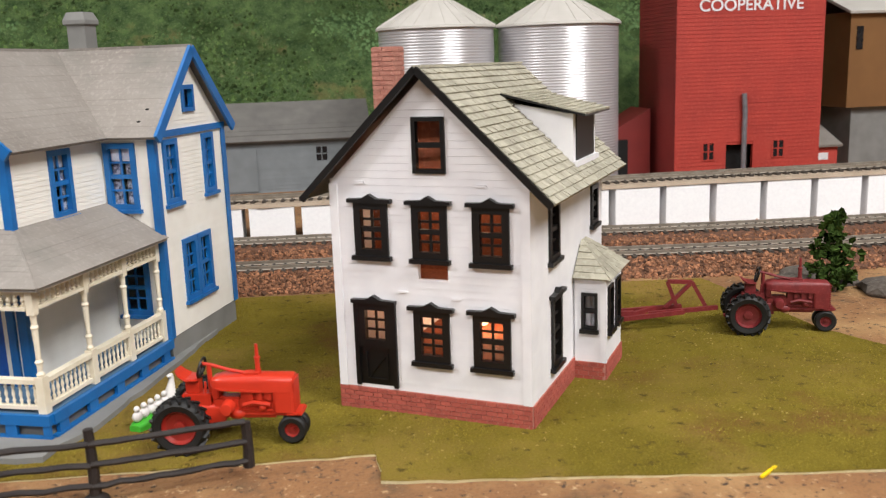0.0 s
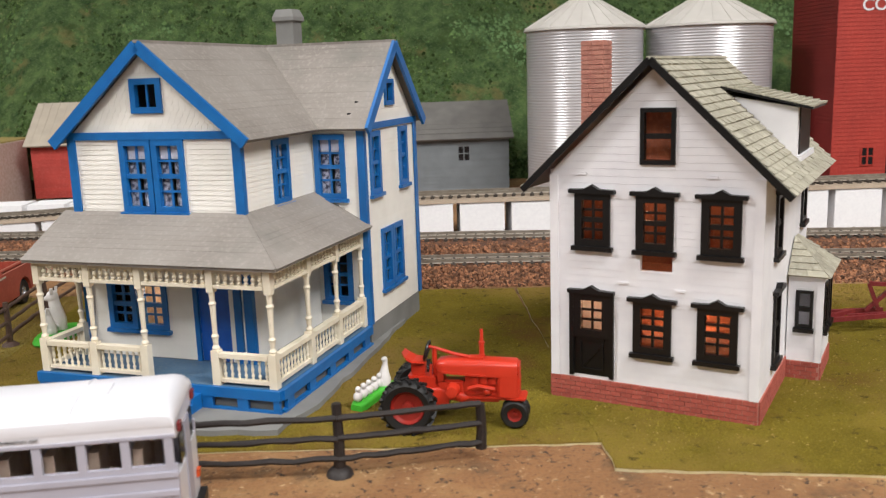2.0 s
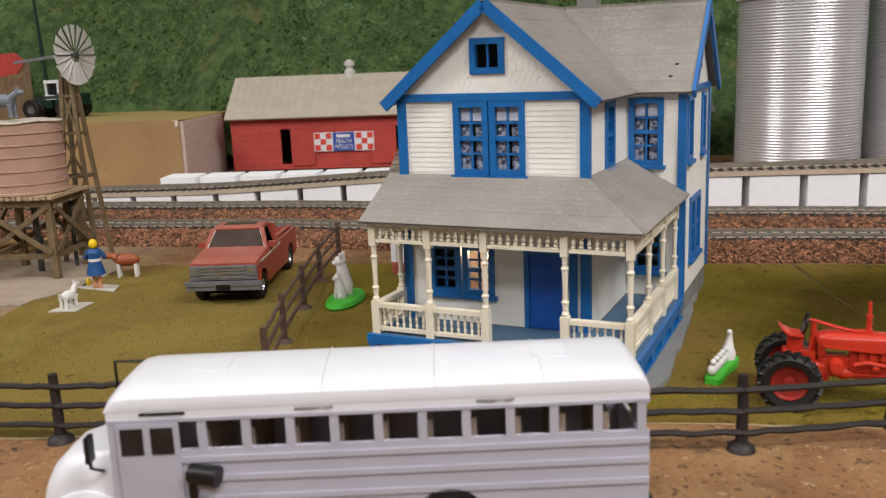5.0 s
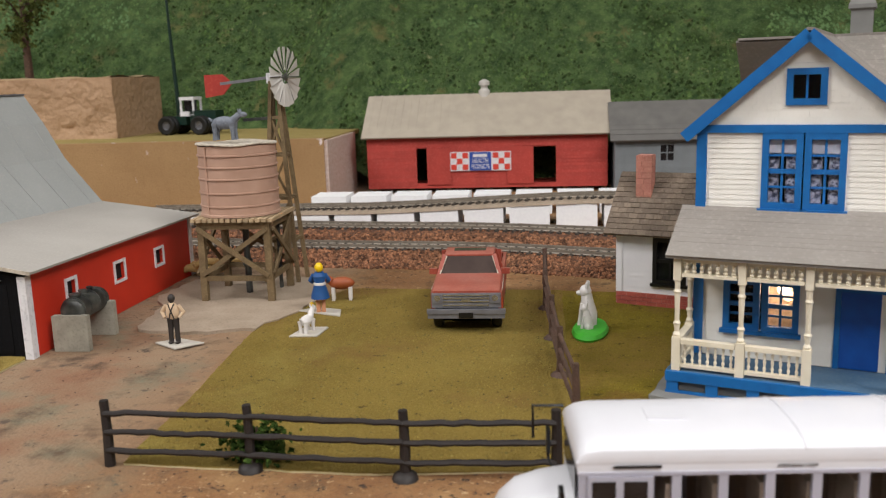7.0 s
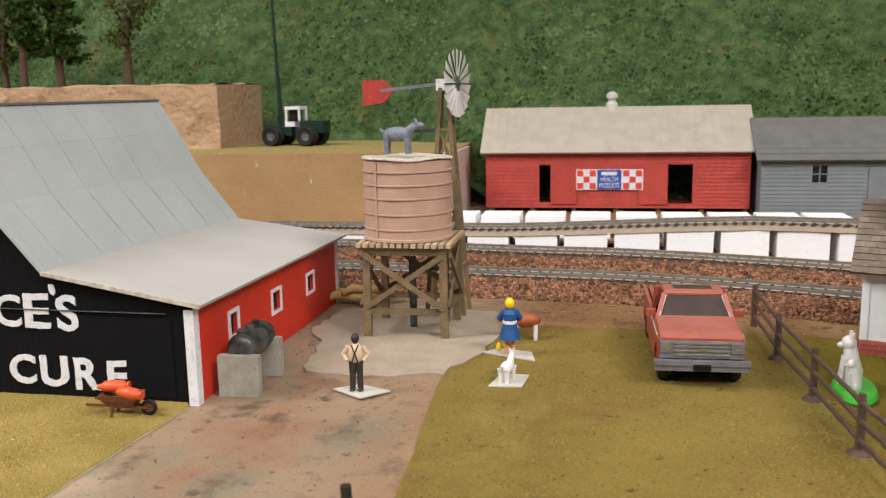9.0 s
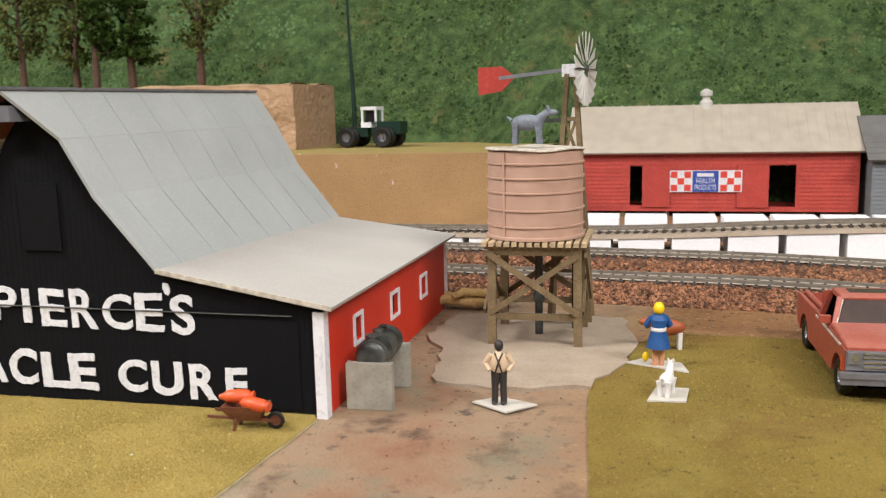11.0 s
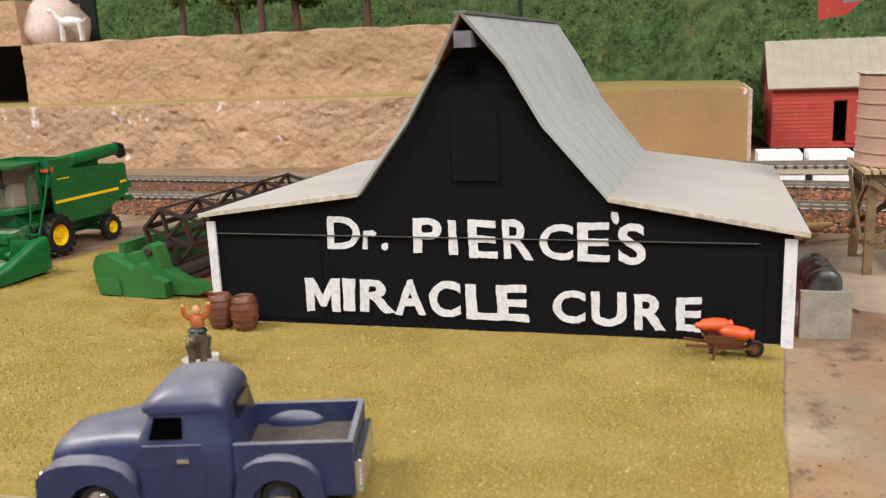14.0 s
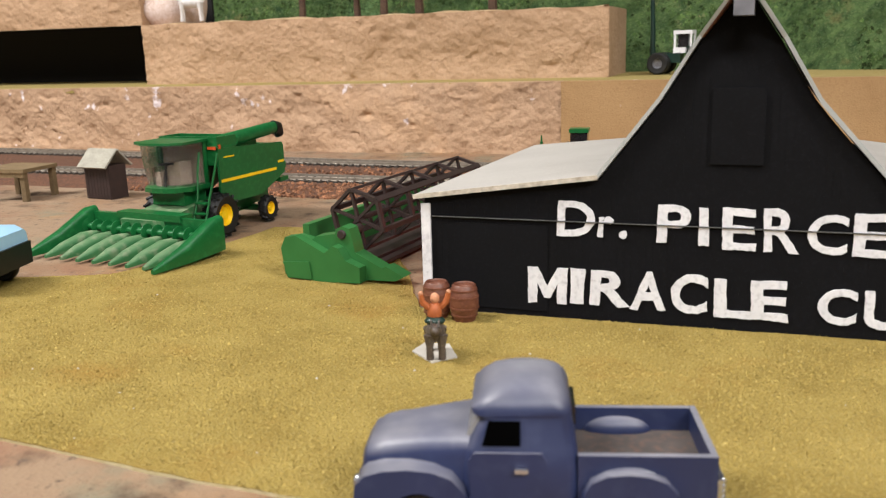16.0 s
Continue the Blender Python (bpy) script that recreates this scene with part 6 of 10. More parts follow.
        if sgn < 0:
            e1 = (W1 + k, ve, He)
        bm = B()
        roof_slab(bm, e0, e1, r0, r1, 0.14)
        sl = part("roof_slope", bm, M_ROOF_GREY, ob)
        shingles(sl, e0, e1, r0, r1, M_ROOF_GREY, 17, 90.0, 0.013, seed=30 + sgn, t=0.14)
        bm = B()
        beam(bm, (W2 + e + 0.08, ve, He - 0.02), (W2 + e + 0.08, yr, Hr - 0.02), 0.16, 0.5)
        part("bargeboard", bm, M_BLUE, ob, "bright blue bargeboard")
    bm = B()
    beam(bm, (W1 / 2, -e - 0.1, Hr + 0.16), (W1 / 2, yr, Hr + 0.16), 0.25, 0.12)
    beam(bm, (-0.3, yr, Hr + 0.162), (W2 + e + 0.1, yr, Hr + 0.162), 0.25, 0.12)
    part("ridge_cap", bm, M_ROOF_GREY, ob)
    for u, z in ((10.75, 11.75), (10.95, 12.3)):
        v = yr - ((S2 - S1) / 2 + 0.45) * (Hr - z) / (Hr - He)
        bm = B()
        ball(bm, (u, v, z + 0.17), (0.13, 0.1, 0.06), 7, 5)
        part("roof_chip", bm, M_HOLE, ob, "dark chip knocked out of the shingles")
    bm = B()
    lathe(bm, [(0.72, 12.5), (0.72, 16.7), (0.9, 16.8), (0.9, 17.0), (0.66, 17.4), (0.5, 17.4), (0.5, 17.2)], (5.7, 11.2, 0), n=4)
    bmesh.ops.rotate(bm, verts=bm.verts[:], cent=(5.7, 11.2, 0), matrix=Matrix.Rotation(math.pi / 4, 3, "Z"))
    part("chimney", bm, M_STONE_GREY, ob, "plain grey plastic chimney")
    # porch
    porch = new("porch")
    porch.parent = ob
    P0, P1, D, wp, pt, fl = -0.7, 11.72, 3.1, 6.2, 7.9, 1.2
    bm = B()
    hexa(bm, [(P0, -D, wp), (P1, -D, wp), (W1, 0, pt), (P0, 0, pt)], [(P0, -D, wp + 0.16), (P1, -D, wp + 0.16), (W1, 0, pt + 0.16), (P0, 0, pt + 0.16)])
    part("porch_roof", bm, M_ROOF_GREY, porch)
    shingles(porch, (P0, -D, wp), (P1, -D, wp), (P0, 0, pt), (W1, 0, pt), M_ROOF_GREY, 11, 90.0, 0.013, seed=41, t=0.15)
    bm = B()
    hexa(bm, [(P1, -D, wp), (P1, S1, wp), (W1, S1, pt), (W1, 0, pt)], [(P1, -D, wp + 0.16), (P1, S1, wp + 0.16), (W1, S1, pt + 0.16), (W1, 0, pt + 0.16)])
    part("porch_roof", bm, M_ROOF_GREY, porch)
    shingles(porch, (P1, -D, wp), (P1, S1, wp), (W1, 0, pt), (W1, S1, pt), M_ROOF_GREY, 11, 90.0, 0.013, seed=42, t=0.15)
    bm = B()
    box(bm, -0.6, 11.4, -2.9, -0.1, fl - 0.18, fl)
    box(bm, W1 + 0.1, 11.4, -0.1, S1 - 0.1, fl - 0.18, fl)
    part("porch_floor", bm, M_BLUE_FLOOR, porch, "dusty blue porch floor")
    for x0, x1, y0, y1 in ((-0.65, 11.5, -3.05, -2.8), (11.36, 11.6, -2.8, S1 - 0.1), (-0.65, -0.4, -2.8, -0.1)):
        block("skirt_rail", M_BLUE, porch, x0, x1, y0, y1, 0.75, fl - 0.02, bevel=0.03)
        block("skirt_rail", M_BLUE, porch, x0, x1, y0 + 0.04, y1 - 0.04, -0.02, 0.3, bevel=0.02)
    for i in range(8):
        block("skirt_post", M_BLUE, porch, -0.6 + i * 1.68, -0.1 + i * 1.68 if i < 7 else 11.44, -3.01, -2.84, 0.3, 0.75)
    for i in range(5):
        block("skirt_post", M_BLUE, porch, 11.39, 11.56, -2.5 + i * 2.1, -1.9 + i * 2.1, 0.3, 0.75)
    block("skirt_back", M_STONE_GREY, porch, -0.4, 11.3, -2.7, -2.6, -0.02, 1.0)
    block("skirt_back", M_STONE_GREY, porch, 11.2, 11.3, -2.6, S1 - 0.1, -0.02, 1.0)
    fposts = [(-0.25, -2.72), (2.41, -2.72), (5.02, -2.72), (8.5, -2.72), (11.16, -2.72)]
    rposts = [(11.16, 0.65), (11.16, 3.65), (11.16, S1 - 0.35)]
    for x, y in fposts + rposts + [(-0.22, -0.3)]:
        bm = B()
        box(bm, x - 0.18, x + 0.18, y - 0.18, y + 0.18, fl, 2.7)
        lathe(bm, [(0.13, 2.7), (0.17, 2.8), (0.1, 2.92), (0.13, 3.2), (0.17, 3.3), (0.1, 3.4), (0.11, 4.0), (0.13, 4.6), (0.17, 4.7), (0.11, 4.8), (0.13, 5.2)], (x, y, 0), n=12)
        box(bm, x - 0.16, x + 0.16, y - 0.16, y + 0.16, 5.2, 6.25)
        part("post", bm, M_IVORY, porch, "turned ivory porch post")
    runs = [(fposts[0], fposts[1]), (fposts[1], fposts[2]), (fposts[3], fposts[4]), (fposts[4], rposts[0]), (rposts[0], rposts[1]), (rposts[1], rposts[2]), (fposts[0], (-0.22, -0.3))]
    for (xa, ya), (xb, yb) in runs + [(fposts[2], fposts[3])]:
        d = Vector((xb - xa, yb - ya, 0))
        ln = d.length
        d.normalize()
        a, b = Vector((xa, ya, 0)) + d * 0.2, Vector((xb, yb, 0)) - d * 0.2
        up = lambda z: Vector((0, 0, z))
        if ((xa, ya), (xb, yb)) != (fposts[2], fposts[3]):
            for z, w, h in ((1.42, 0.22, 0.16), (2.5, 0.34, 0.2)):
                bm = B()
                beam(bm, a + up(z), b + up(z), w, h)
                part("handrail", bm, M_IVORY, porch)
            n = int((ln - 0.4) / 0.29)
            for i in range(n):
                q = a.lerp(b, (i + 0.5) / n)
                bm = B()
                spindle(bm, q.x, q.y, 1.5, 2.4, 0.052)
                part("baluster", bm, M_IVORY, porch)
        for z, h in ((5.45, 0.14), (6.12, 0.2)):
            bm = B()
            beam(bm, a + up(z), b + up(z), 0.32, h)
            part("frieze_rail", bm, M_IVORY, porch)
        n = int((ln - 0.4) / 0.31)
        for i in range(n):
            q = a.lerp(b, (i + 0.5) / n)
            bm = B()
            spindle(bm, q.x, q.y, 5.5, 6.03, 0.075)
            part("frieze_spindle", bm, M_IVORY, porch)
    for i in range(3):
        block("step", M_BLUE, porch, 5.7, 7.8, -3.15 - 0.55 * (i + 1), -3.05 - 0.55 * i, 0.0, 0.85 - 0.28 * i, bevel=0.02)
    # grey base
    block("foundation", M_STONE_GREY, ob, 0.05, W1 - 0.02, 0.1, S2 - 0.05, -0.05, base)
    block("foundation", M_STONE_GREY, ob, W1 - 0.02, W2 - 0.02, S1 + 0.05, S2 - 0.05, -0.05, base)
    # added dark card that keeps the bulb's glow out of the left sash
    block("window_card", M_WINGLASS, ob, 1.0, 2.8, 0.45, 0.5, 1.4, 6.0)
    room_glow(ob, 3.6, 1.4, 4.2, 0.04)
    bulb(ob, 3.8, 1.3, 3.9, 0.26)


blue_house()
mat_sheet("concrete_slab", [(-19.0, 42.0), (-10.2, 37.0), (-6.9, 36.6), (-5.5, 39.3), (-3.7, 44.8), (-2.4, 49.6), (-0.9, 55.0), (-2.0, 57.0), (-12.0, 60.0), (-15.0, 52.0)], 0.2, M_STONE_GREY, "grey base slab around the blue house", jag=0.25)


def small_house():
    ob = thing("small_white_house", cm(-19.2, 58.75, 0, -21.5), "small white house with brown shingles and brick chimney", "house")
    W, L, he, hr = 8.0, 5.6, 4.7, 7.7
    op = [(2.2, 4.2, 1.4, 4.2)]
    boards(ob, (0, 0), (W, 0), 0.75, he, M_CLAP, 0.32, op)
    for p, q in (((0, L), (0, 0)), ((W, 0), (W, L)), ((W, L), (0, L))):
        boards(ob, p, q, 0.75, he, M_CLAP, 0.32)
    for p, q in (((0, 0), (W, 0)), ((0, L), (0, 0))):
        brick_course(ob, p, q, -0.05, 0.75, 3)
    for x in (0.0, W - 0.2):
        bm = B()
        prism(bm, [(0, he), (L, he), (L / 2, hr - 0.1)], lambda a, b, k: (x + k, a, b), 0.2)
        part("gable", bm, M_CLAP, ob)
    sash_window(ob, frame_m((0, 0), (W, 0), 2.2, 1.4), 2.0, 2.8, M_BLACK, f=0.25, cols=2, rows=2)
    # black card behind the window, for the shade indoors
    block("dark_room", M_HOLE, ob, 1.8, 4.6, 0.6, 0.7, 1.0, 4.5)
    block("corner_board", M_CLAP, ob, -0.06, 0.3, -0.09, 0.0, 0.75, he)
    for a, b in ((-0.8, L / 2), (L + 0.8, L / 2)):
        e0, e1, r0, r1 = (-0.6, a, 4.35), (W + 0.5, a, 4.35), (-0.6, b, hr), (W + 0.5, b, hr)
        bm = B()
        roof_slab(bm, e0, e1, r0, r1, 0.12)
        sl = part("roof_slope", bm, M_ROOF_BROWN, ob)
        shingles(sl, e0, e1, r0, r1, M_ROOF_BROWN, 12, 0.5, 0.05, seed=51, t=0.12)
    brick_stack(ob, 0.75, 1.7, 1.2, 2.1, 4.8, 9.0, 12)


small_house()


# ---- water tower and windmill ----
def water_tower():
    ob = thing("water_tower", cm(-43.5, 61.0), "tan plastic water tank on a braced timber stand", "water tower")
    leg = [(-2.3, -2.1), (2.2, -2.1), (2.2, 2.1), (-2.3, 2.1)]
    for x, y in leg:
        bm = B()
        beam(bm, (x, y, -0.1), (x * 0.98, y * 0.98, 5.3), 0.42, 0.42, up=(0, 1, 0))
        part("leg", bm, M_WOOD, ob)
    for (xa, ya), (xb, yb) in zip(leg, leg[1:] + leg[:1]):
        ox, oy = (0, -0.25 if ya < 0 else 0.25) if ya == yb else (0.25 if xa > 0 else -0.25, 0)
        for z, w in ((1.55, 0.34), (5.0, 0.4)):
            bm = B()
            beam(bm, (xa, ya, z), (xb, yb, z), 0.24, w)
            part("tie_beam", bm, M_WOOD, ob)
        for za, zb, o in ((1.8, 4.85, 1.0), (4.85, 1.8, 1.5)):
            bm = B()
            beam(bm, (xa + ox * o, ya + oy * o, za), (xb + ox * o, yb + oy * o, zb), 0.14, 0.3)
            part("cross_brace", bm, M_WOOD, ob)
    for i in range(14):
        x = -2.62 + i * 0.395
        block("deck_board", M_WOOD_PALE, ob, x - 0.135, x + 0.135, -2.62 + 0.12 * rnd.random(), 2.7, 5.3, 5.52, bevel=0.02)
    for y in (-2.1, 2.1):
        block("joist", M_WOOD, ob, -2.65, 2.6, y - 0.16, y + 0.16, 5.1, 5.3)
    bm = B()
    tube(bm, [(-0.1, 0.2, -0.05), (-0.1, 0.2, 5.3)], 0.22, 12)
    lathe(bm, [(0.3, 1.9), (0.34, 2.0), (0.34, 2.3), (0.3, 2.4)], (-0.1, 0.2, 0), n=12)
    part("standpipe", bm, M_IRON, ob, "black iron standpipe", smooth=True)
    bm = B()
    tube(bm, [(1.7, 1.6, 0), (1.7, 1.6, 5.3)], 0.14, 10)
    part("drain_pipe", bm, M_IRON, ob, smooth=True)
    bm = B()
    lathe(bm, [(2.62, 5.56), (2.62, 5.7), (2.55, 5.75), (2.52, 10.1), (2.5, 10.12), (0.05, 10.12)], (-0.25, 0.1, 0), n=40)
    tank = part("tank", bm, M_TANK, ob, "tan ribbed water tank", smooth=True)
    for z in (6.25, 7.1, 8.0, 8.75, 9.5):
        bm = B()
        lathe(bm, [(2.5, z - 0.06), (2.61, z - 0.04), (2.61, z + 0.04), (2.5, z + 0.06)], (-0.25, 0.1, 0), n=40)
        part("hoop", bm, M_TANK, tank, smooth=True)
    bm = B()
    a = math.radians(238)
    beam(bm, (-0.25 + 2.56 * math.cos(a), 0.1 + 2.56 * math.sin(a), 5.8), (-0.25 + 2.56 * math.cos(a), 0.1 + 2.56 * math.sin(a), 10.1), 0.1, 0.12)
    part("seam", bm, M_TANK, tank)
    bm = B()
    lathe(bm, [(0.05, 10.13), (2.62, 10.13), (2.66, 10.17), (2.64, 10.23), (0.05, 10.3)], (-0.25, 0.1, 0), n=28)
    for v in bm.verts:
        v.co.z += 0.05 * math.sin(v.co.x * 1.7 + v.co.y)
    part("lid", bm, M_CARD_EDGE, tank, "pale warped tank lid")


def windmill():
    ob = thing("windmill", cm(-42.2, 65.3), "timber windmill with a grey bladed wheel and red tail vane", "windmill")
    for x, y in ((-0.9, -0.9), (0.9, -0.9), (0.9, 0.9), (-0.9, 0.9)):
        bm = B()
        beam(bm, (x * 1.3, y * 1.3, -0.1), (x * 0.25, y * 0.25, 14.1), 0.26, 0.26, up=(0, 1, 0))
        part("leg", bm, M_WOOD, ob)
    for z in (3.0, 6.0, 9.0, 11.6):
        k = 1.3 - 1.05 * z / 14.1
        q = [(-0.9 * k, -0.9 * k, z), (0.9 * k, -0.9 * k, z), (0.9 * k, 0.9 * k, z), (-0.9 * k, 0.9 * k, z)]
        for a, b in zip(q, q[1:] + q[:1]):
            bm = B()
            beam(bm, a, b, 0.16, 0.2)
            part("girt", bm, M_WOOD, ob)
        if z < 11:
            k2 = 1.3 - 1.05 * (z + 2.8) / 14.1
            for i, sx in enumerate((1, -1)):
                bm = B()
                beam(bm, (-0.9 * k * sx, -0.9 * k, z), (0.9 * k2 * sx, -0.9 * k2, z + 2.8), 0.12, 0.16)
                part("brace", bm, M_WOOD, ob)
    bm = B()
    beam(bm, (-2.2, -0.7, 11.5), (0.2, -0.3, 11.6), 0.2, 0.22)
    part("pump_arm", bm, M_IRON, ob)
    head = new("head")
    head.parent = ob
    head.matrix_basis = cm(0, 0, 14.25, -13)
    block("gearbox", M_WHITE, head, -0.45, 0.45, -0.35, 0.35, -0.3, 0.4, bevel=0.05)
    bm = B()
    tube(bm, [(0.3, 0, 0.1), (0.75, 0, 0.1)], 0.12, 10)
    part("axle", bm, M_IRON, head)
    hub = Vector((0.75, 0, 0.1))
    R = 2.05
    for i in range(18):
        a = 2 * math.pi * i / 18
        b = a + 0.30
        bm = B()
        p = [hub + Vector((0.00, r * math.cos(t), r * math.sin(t))) for r, t in ((0.5, a), (R, a), (R, b), (0.5, b))]
        for k in (2, 3):
            p[k] += Vector((0.14, 0, 0))
        hexa(bm, p, [v + Vector((0.03, 0, 0)) for v in p])
        part("blade", bm, M_STEEL_ROOF, head)
    bm = B()
    for i in range(6):
        a = math.pi * i / 3
        beam(bm, hub + Vector((0.12, 0, 0)), hub + Vector((0.12, R * 0.95 * math.cos(a), R * 0.95 * math.sin(a))), 0.05, 0.05)
    lathe(bm, [(0.26, 0.1), (0.28, 0.16), (0.12, 0.24)], hub, "x", 12)
    part("spokes", bm, M_IRON, head)
    bm = B()
    beam(bm, (-0.4, 0, 0.1), (-4.4, 0, -0.25), 0.12, 0.2)
    part("tail_boom", bm, M_GREYMETAL, head)
    bm = B()
    prism(bm, [(-5.7, -1.2), (-5.7, 0.4), (-4.2, 0.42), (-3.4, -0.2), (-4.2, -1.0)], lambda a, b, k: (a, -0.05 + k, b), 0.1)
    part("tail_vane", bm, M_ELEV, head, "dull red tail vane")


water_tower()
windmill()
mat_sheet("concrete_slab", [(-47.4, 52.0), (-43.5, 51.6), (-40.3, 52.6), (-38.9, 56.0), (-38.4, 60.0), (-39.2, 65.5), (-44.0, 66.2), (-49.0, 65.0), (-49.6, 60.0), (-48.2, 57.0)], 0.06, M_SLAB, "pale grey plaster slab under the water tower", jag=0.5)


# ---- fences ----
def fence(posts, heights, label, feet=(), hung=(), rails=(0.55, 1.3, 2.05), thick=0.86, mat=None):
    ob = thing("rail_fence", cm(posts[0][0], posts[0][1]), label, "fence", "rail fences")
    x0, y0 = posts[0]
    for i, ((x, y), h) in enumerate(zip(posts, heights)):
        bm = B()
        x, y = x - x0, y - y0
        tube(bm, [(x, y, 0.3 if i in hung else -0.1), (x + 0.03, y, h * 0.5), (x, y, h)], [0.25 * thick, 0.22 * thick, 0.2 * thick], 8)
        if i in feet:
            lathe(bm, [(0.5, -0.12), (0.44, 0.05), (0.24, 0.2)], (x, y, 0), n=10)
        part("post", bm, mat or M_FENCE, ob, smooth=True)
    for (xa, ya), (xb, yb) in zip(posts, posts[1:]):
        for z in rails:
            bm = B()
            n = 12
            pts = [(xa - x0 + (xb - xa) * k / n, ya - y0 + (yb - ya) * k / n - 0.12, z + 0.07 * noise.noise(Vector((xa + k, z, ya)))) for k in range(n + 1)]
            tube(bm, pts, [(0.14 + 0.03 * noise.noise(Vector((k * 1.7, xa, z)))) * thick for k in range(n + 1)], 8)
            part("rail", bm, mat or M_FENCE, ob, smooth=True)
    return ob


fence([(-39.9, 34.4), (-34.3, 34.3), (-28.4, 33.9), (-23.0, 34.2)], (2.5, 2.45, 2.5, 2.5), "dark brown three-rail fence along the dirt road", (1, 2))
fence([(-13.6, 33.0), (-4.15, 32.95), (0.95, 33.7)], (2.4, 2.55, 2.0), "dark brown three-rail fence beside the tractor", (1,), (2,))
fence([(-22.2, 39.6), (-22.8, 45.0), (-23.2, 51.0), (-23.6, 57.2), (-23.7, 64.0)], (2.4, 2.4, 2.4, 2.4, 2.4), "weathered brown fence between yard and house", (1, 2, 3), thick=0.74, mat=M_FENCE_OLD)


# ---- vehicles: x forward, z up, in centimetres ----
def wheel(parent, x, y, z, r, w, rim_mat, lugs=0, name="wheel", rim_r=0.62):
    """A tyre with a rim set in it, turning about y."""
    wh = new(name)
    wh.parent = parent
    wh.location = (x / 100, y / 100, z / 100)
    bm = B()
    lathe(bm, [(r * rim_r, -w * 0.42), (r * 0.86, -w / 2), (r * 0.97, -w * 0.36), (r, -w * 0.2), (r, w * 0.2), (r * 0.97, w * 0.36), (r * 0.86, w / 2), (r * rim_r, w * 0.42), (r * rim_r * 0.98, 0), (r * rim_r, -w * 0.42)], (0, 0, 0), "y", 26, False)
    if lugs:
        for i in range(lugs):
            for s in (-1, 1):
                a = 2 * math.pi * (i + (0.5 if s > 0 else 0)) / lugs
                p = Vector((r * 0.99 * math.cos(a), s * w * 0.48, r * 0.99 * math.sin(a)))
                a2 = a + 0.22
                q = Vector((r * 1.01 * math.cos(a2), 0, r * 1.01 * math.sin(a2)))
                beam(bm, p, q, r * 0.09, r * 0.12, up=(p.x, 0, p.z))
    part("tyre", bm, M_TYRE, wh, "black rubber tyre", smooth=not lugs)
    bm = B()
    rr = r * rim_r
    lathe(bm, [(rr, -w * 0.3), (rr * 0.95, -w * 0.36), (rr * 0.82, -w * 0.08), (rr * 0.34, -w * 0.02), (rr * 0.3, -w * 0.2), (0.02, -w * 0.22)], (0, 0, 0), "y", 20, False)
    lathe(bm, [(0.02, w * 0.22), (rr * 0.3, w * 0.2), (rr * 0.34, w * 0.02), (rr * 0.82, w * 0.08), (rr * 0.95, w * 0.36), (rr, w * 0.3)], (0, 0, 0), "y", 20, False)
    part("rim", bm, rim_mat, wh, smooth=True)
    return wh


def loft(bm, sections):
    """Skins rings of equal count (lists of points) and closes both ends."""
    rings = [[bm.verts.new(p) for p in s] for s in sections]
    n = len(rings[0])
    for a, b in zip(rings, rings[1:]):
        for i in range(n):
            bm.faces.new((a[i], a[(i + 1) % n], b[(i + 1) % n], b[i]))
    bm.faces.new(rings[0][::-1]), bm.faces.new(rings[-1])


def arch(x, w, z0, z1, r=0.35, n=4):
    """A cross-section in the plane x: flat below, rounded shoulders above."""
    pts = [(x, -w / 2, z0), (x, w / 2, z0)]
    for k in range(n + 1):
        a = math.pi / 2 * k / n
        pts.append((x, w / 2 - r + r * math.cos(a), z1 - r + r * math.sin(a)))
    for k in range(n + 1):
        a = math.pi / 2 + math.pi / 2 * k / n
        pts.append((x, -w / 2 + r + r * math.cos(a), z1 - r + r * math.sin(a)))
    return pts


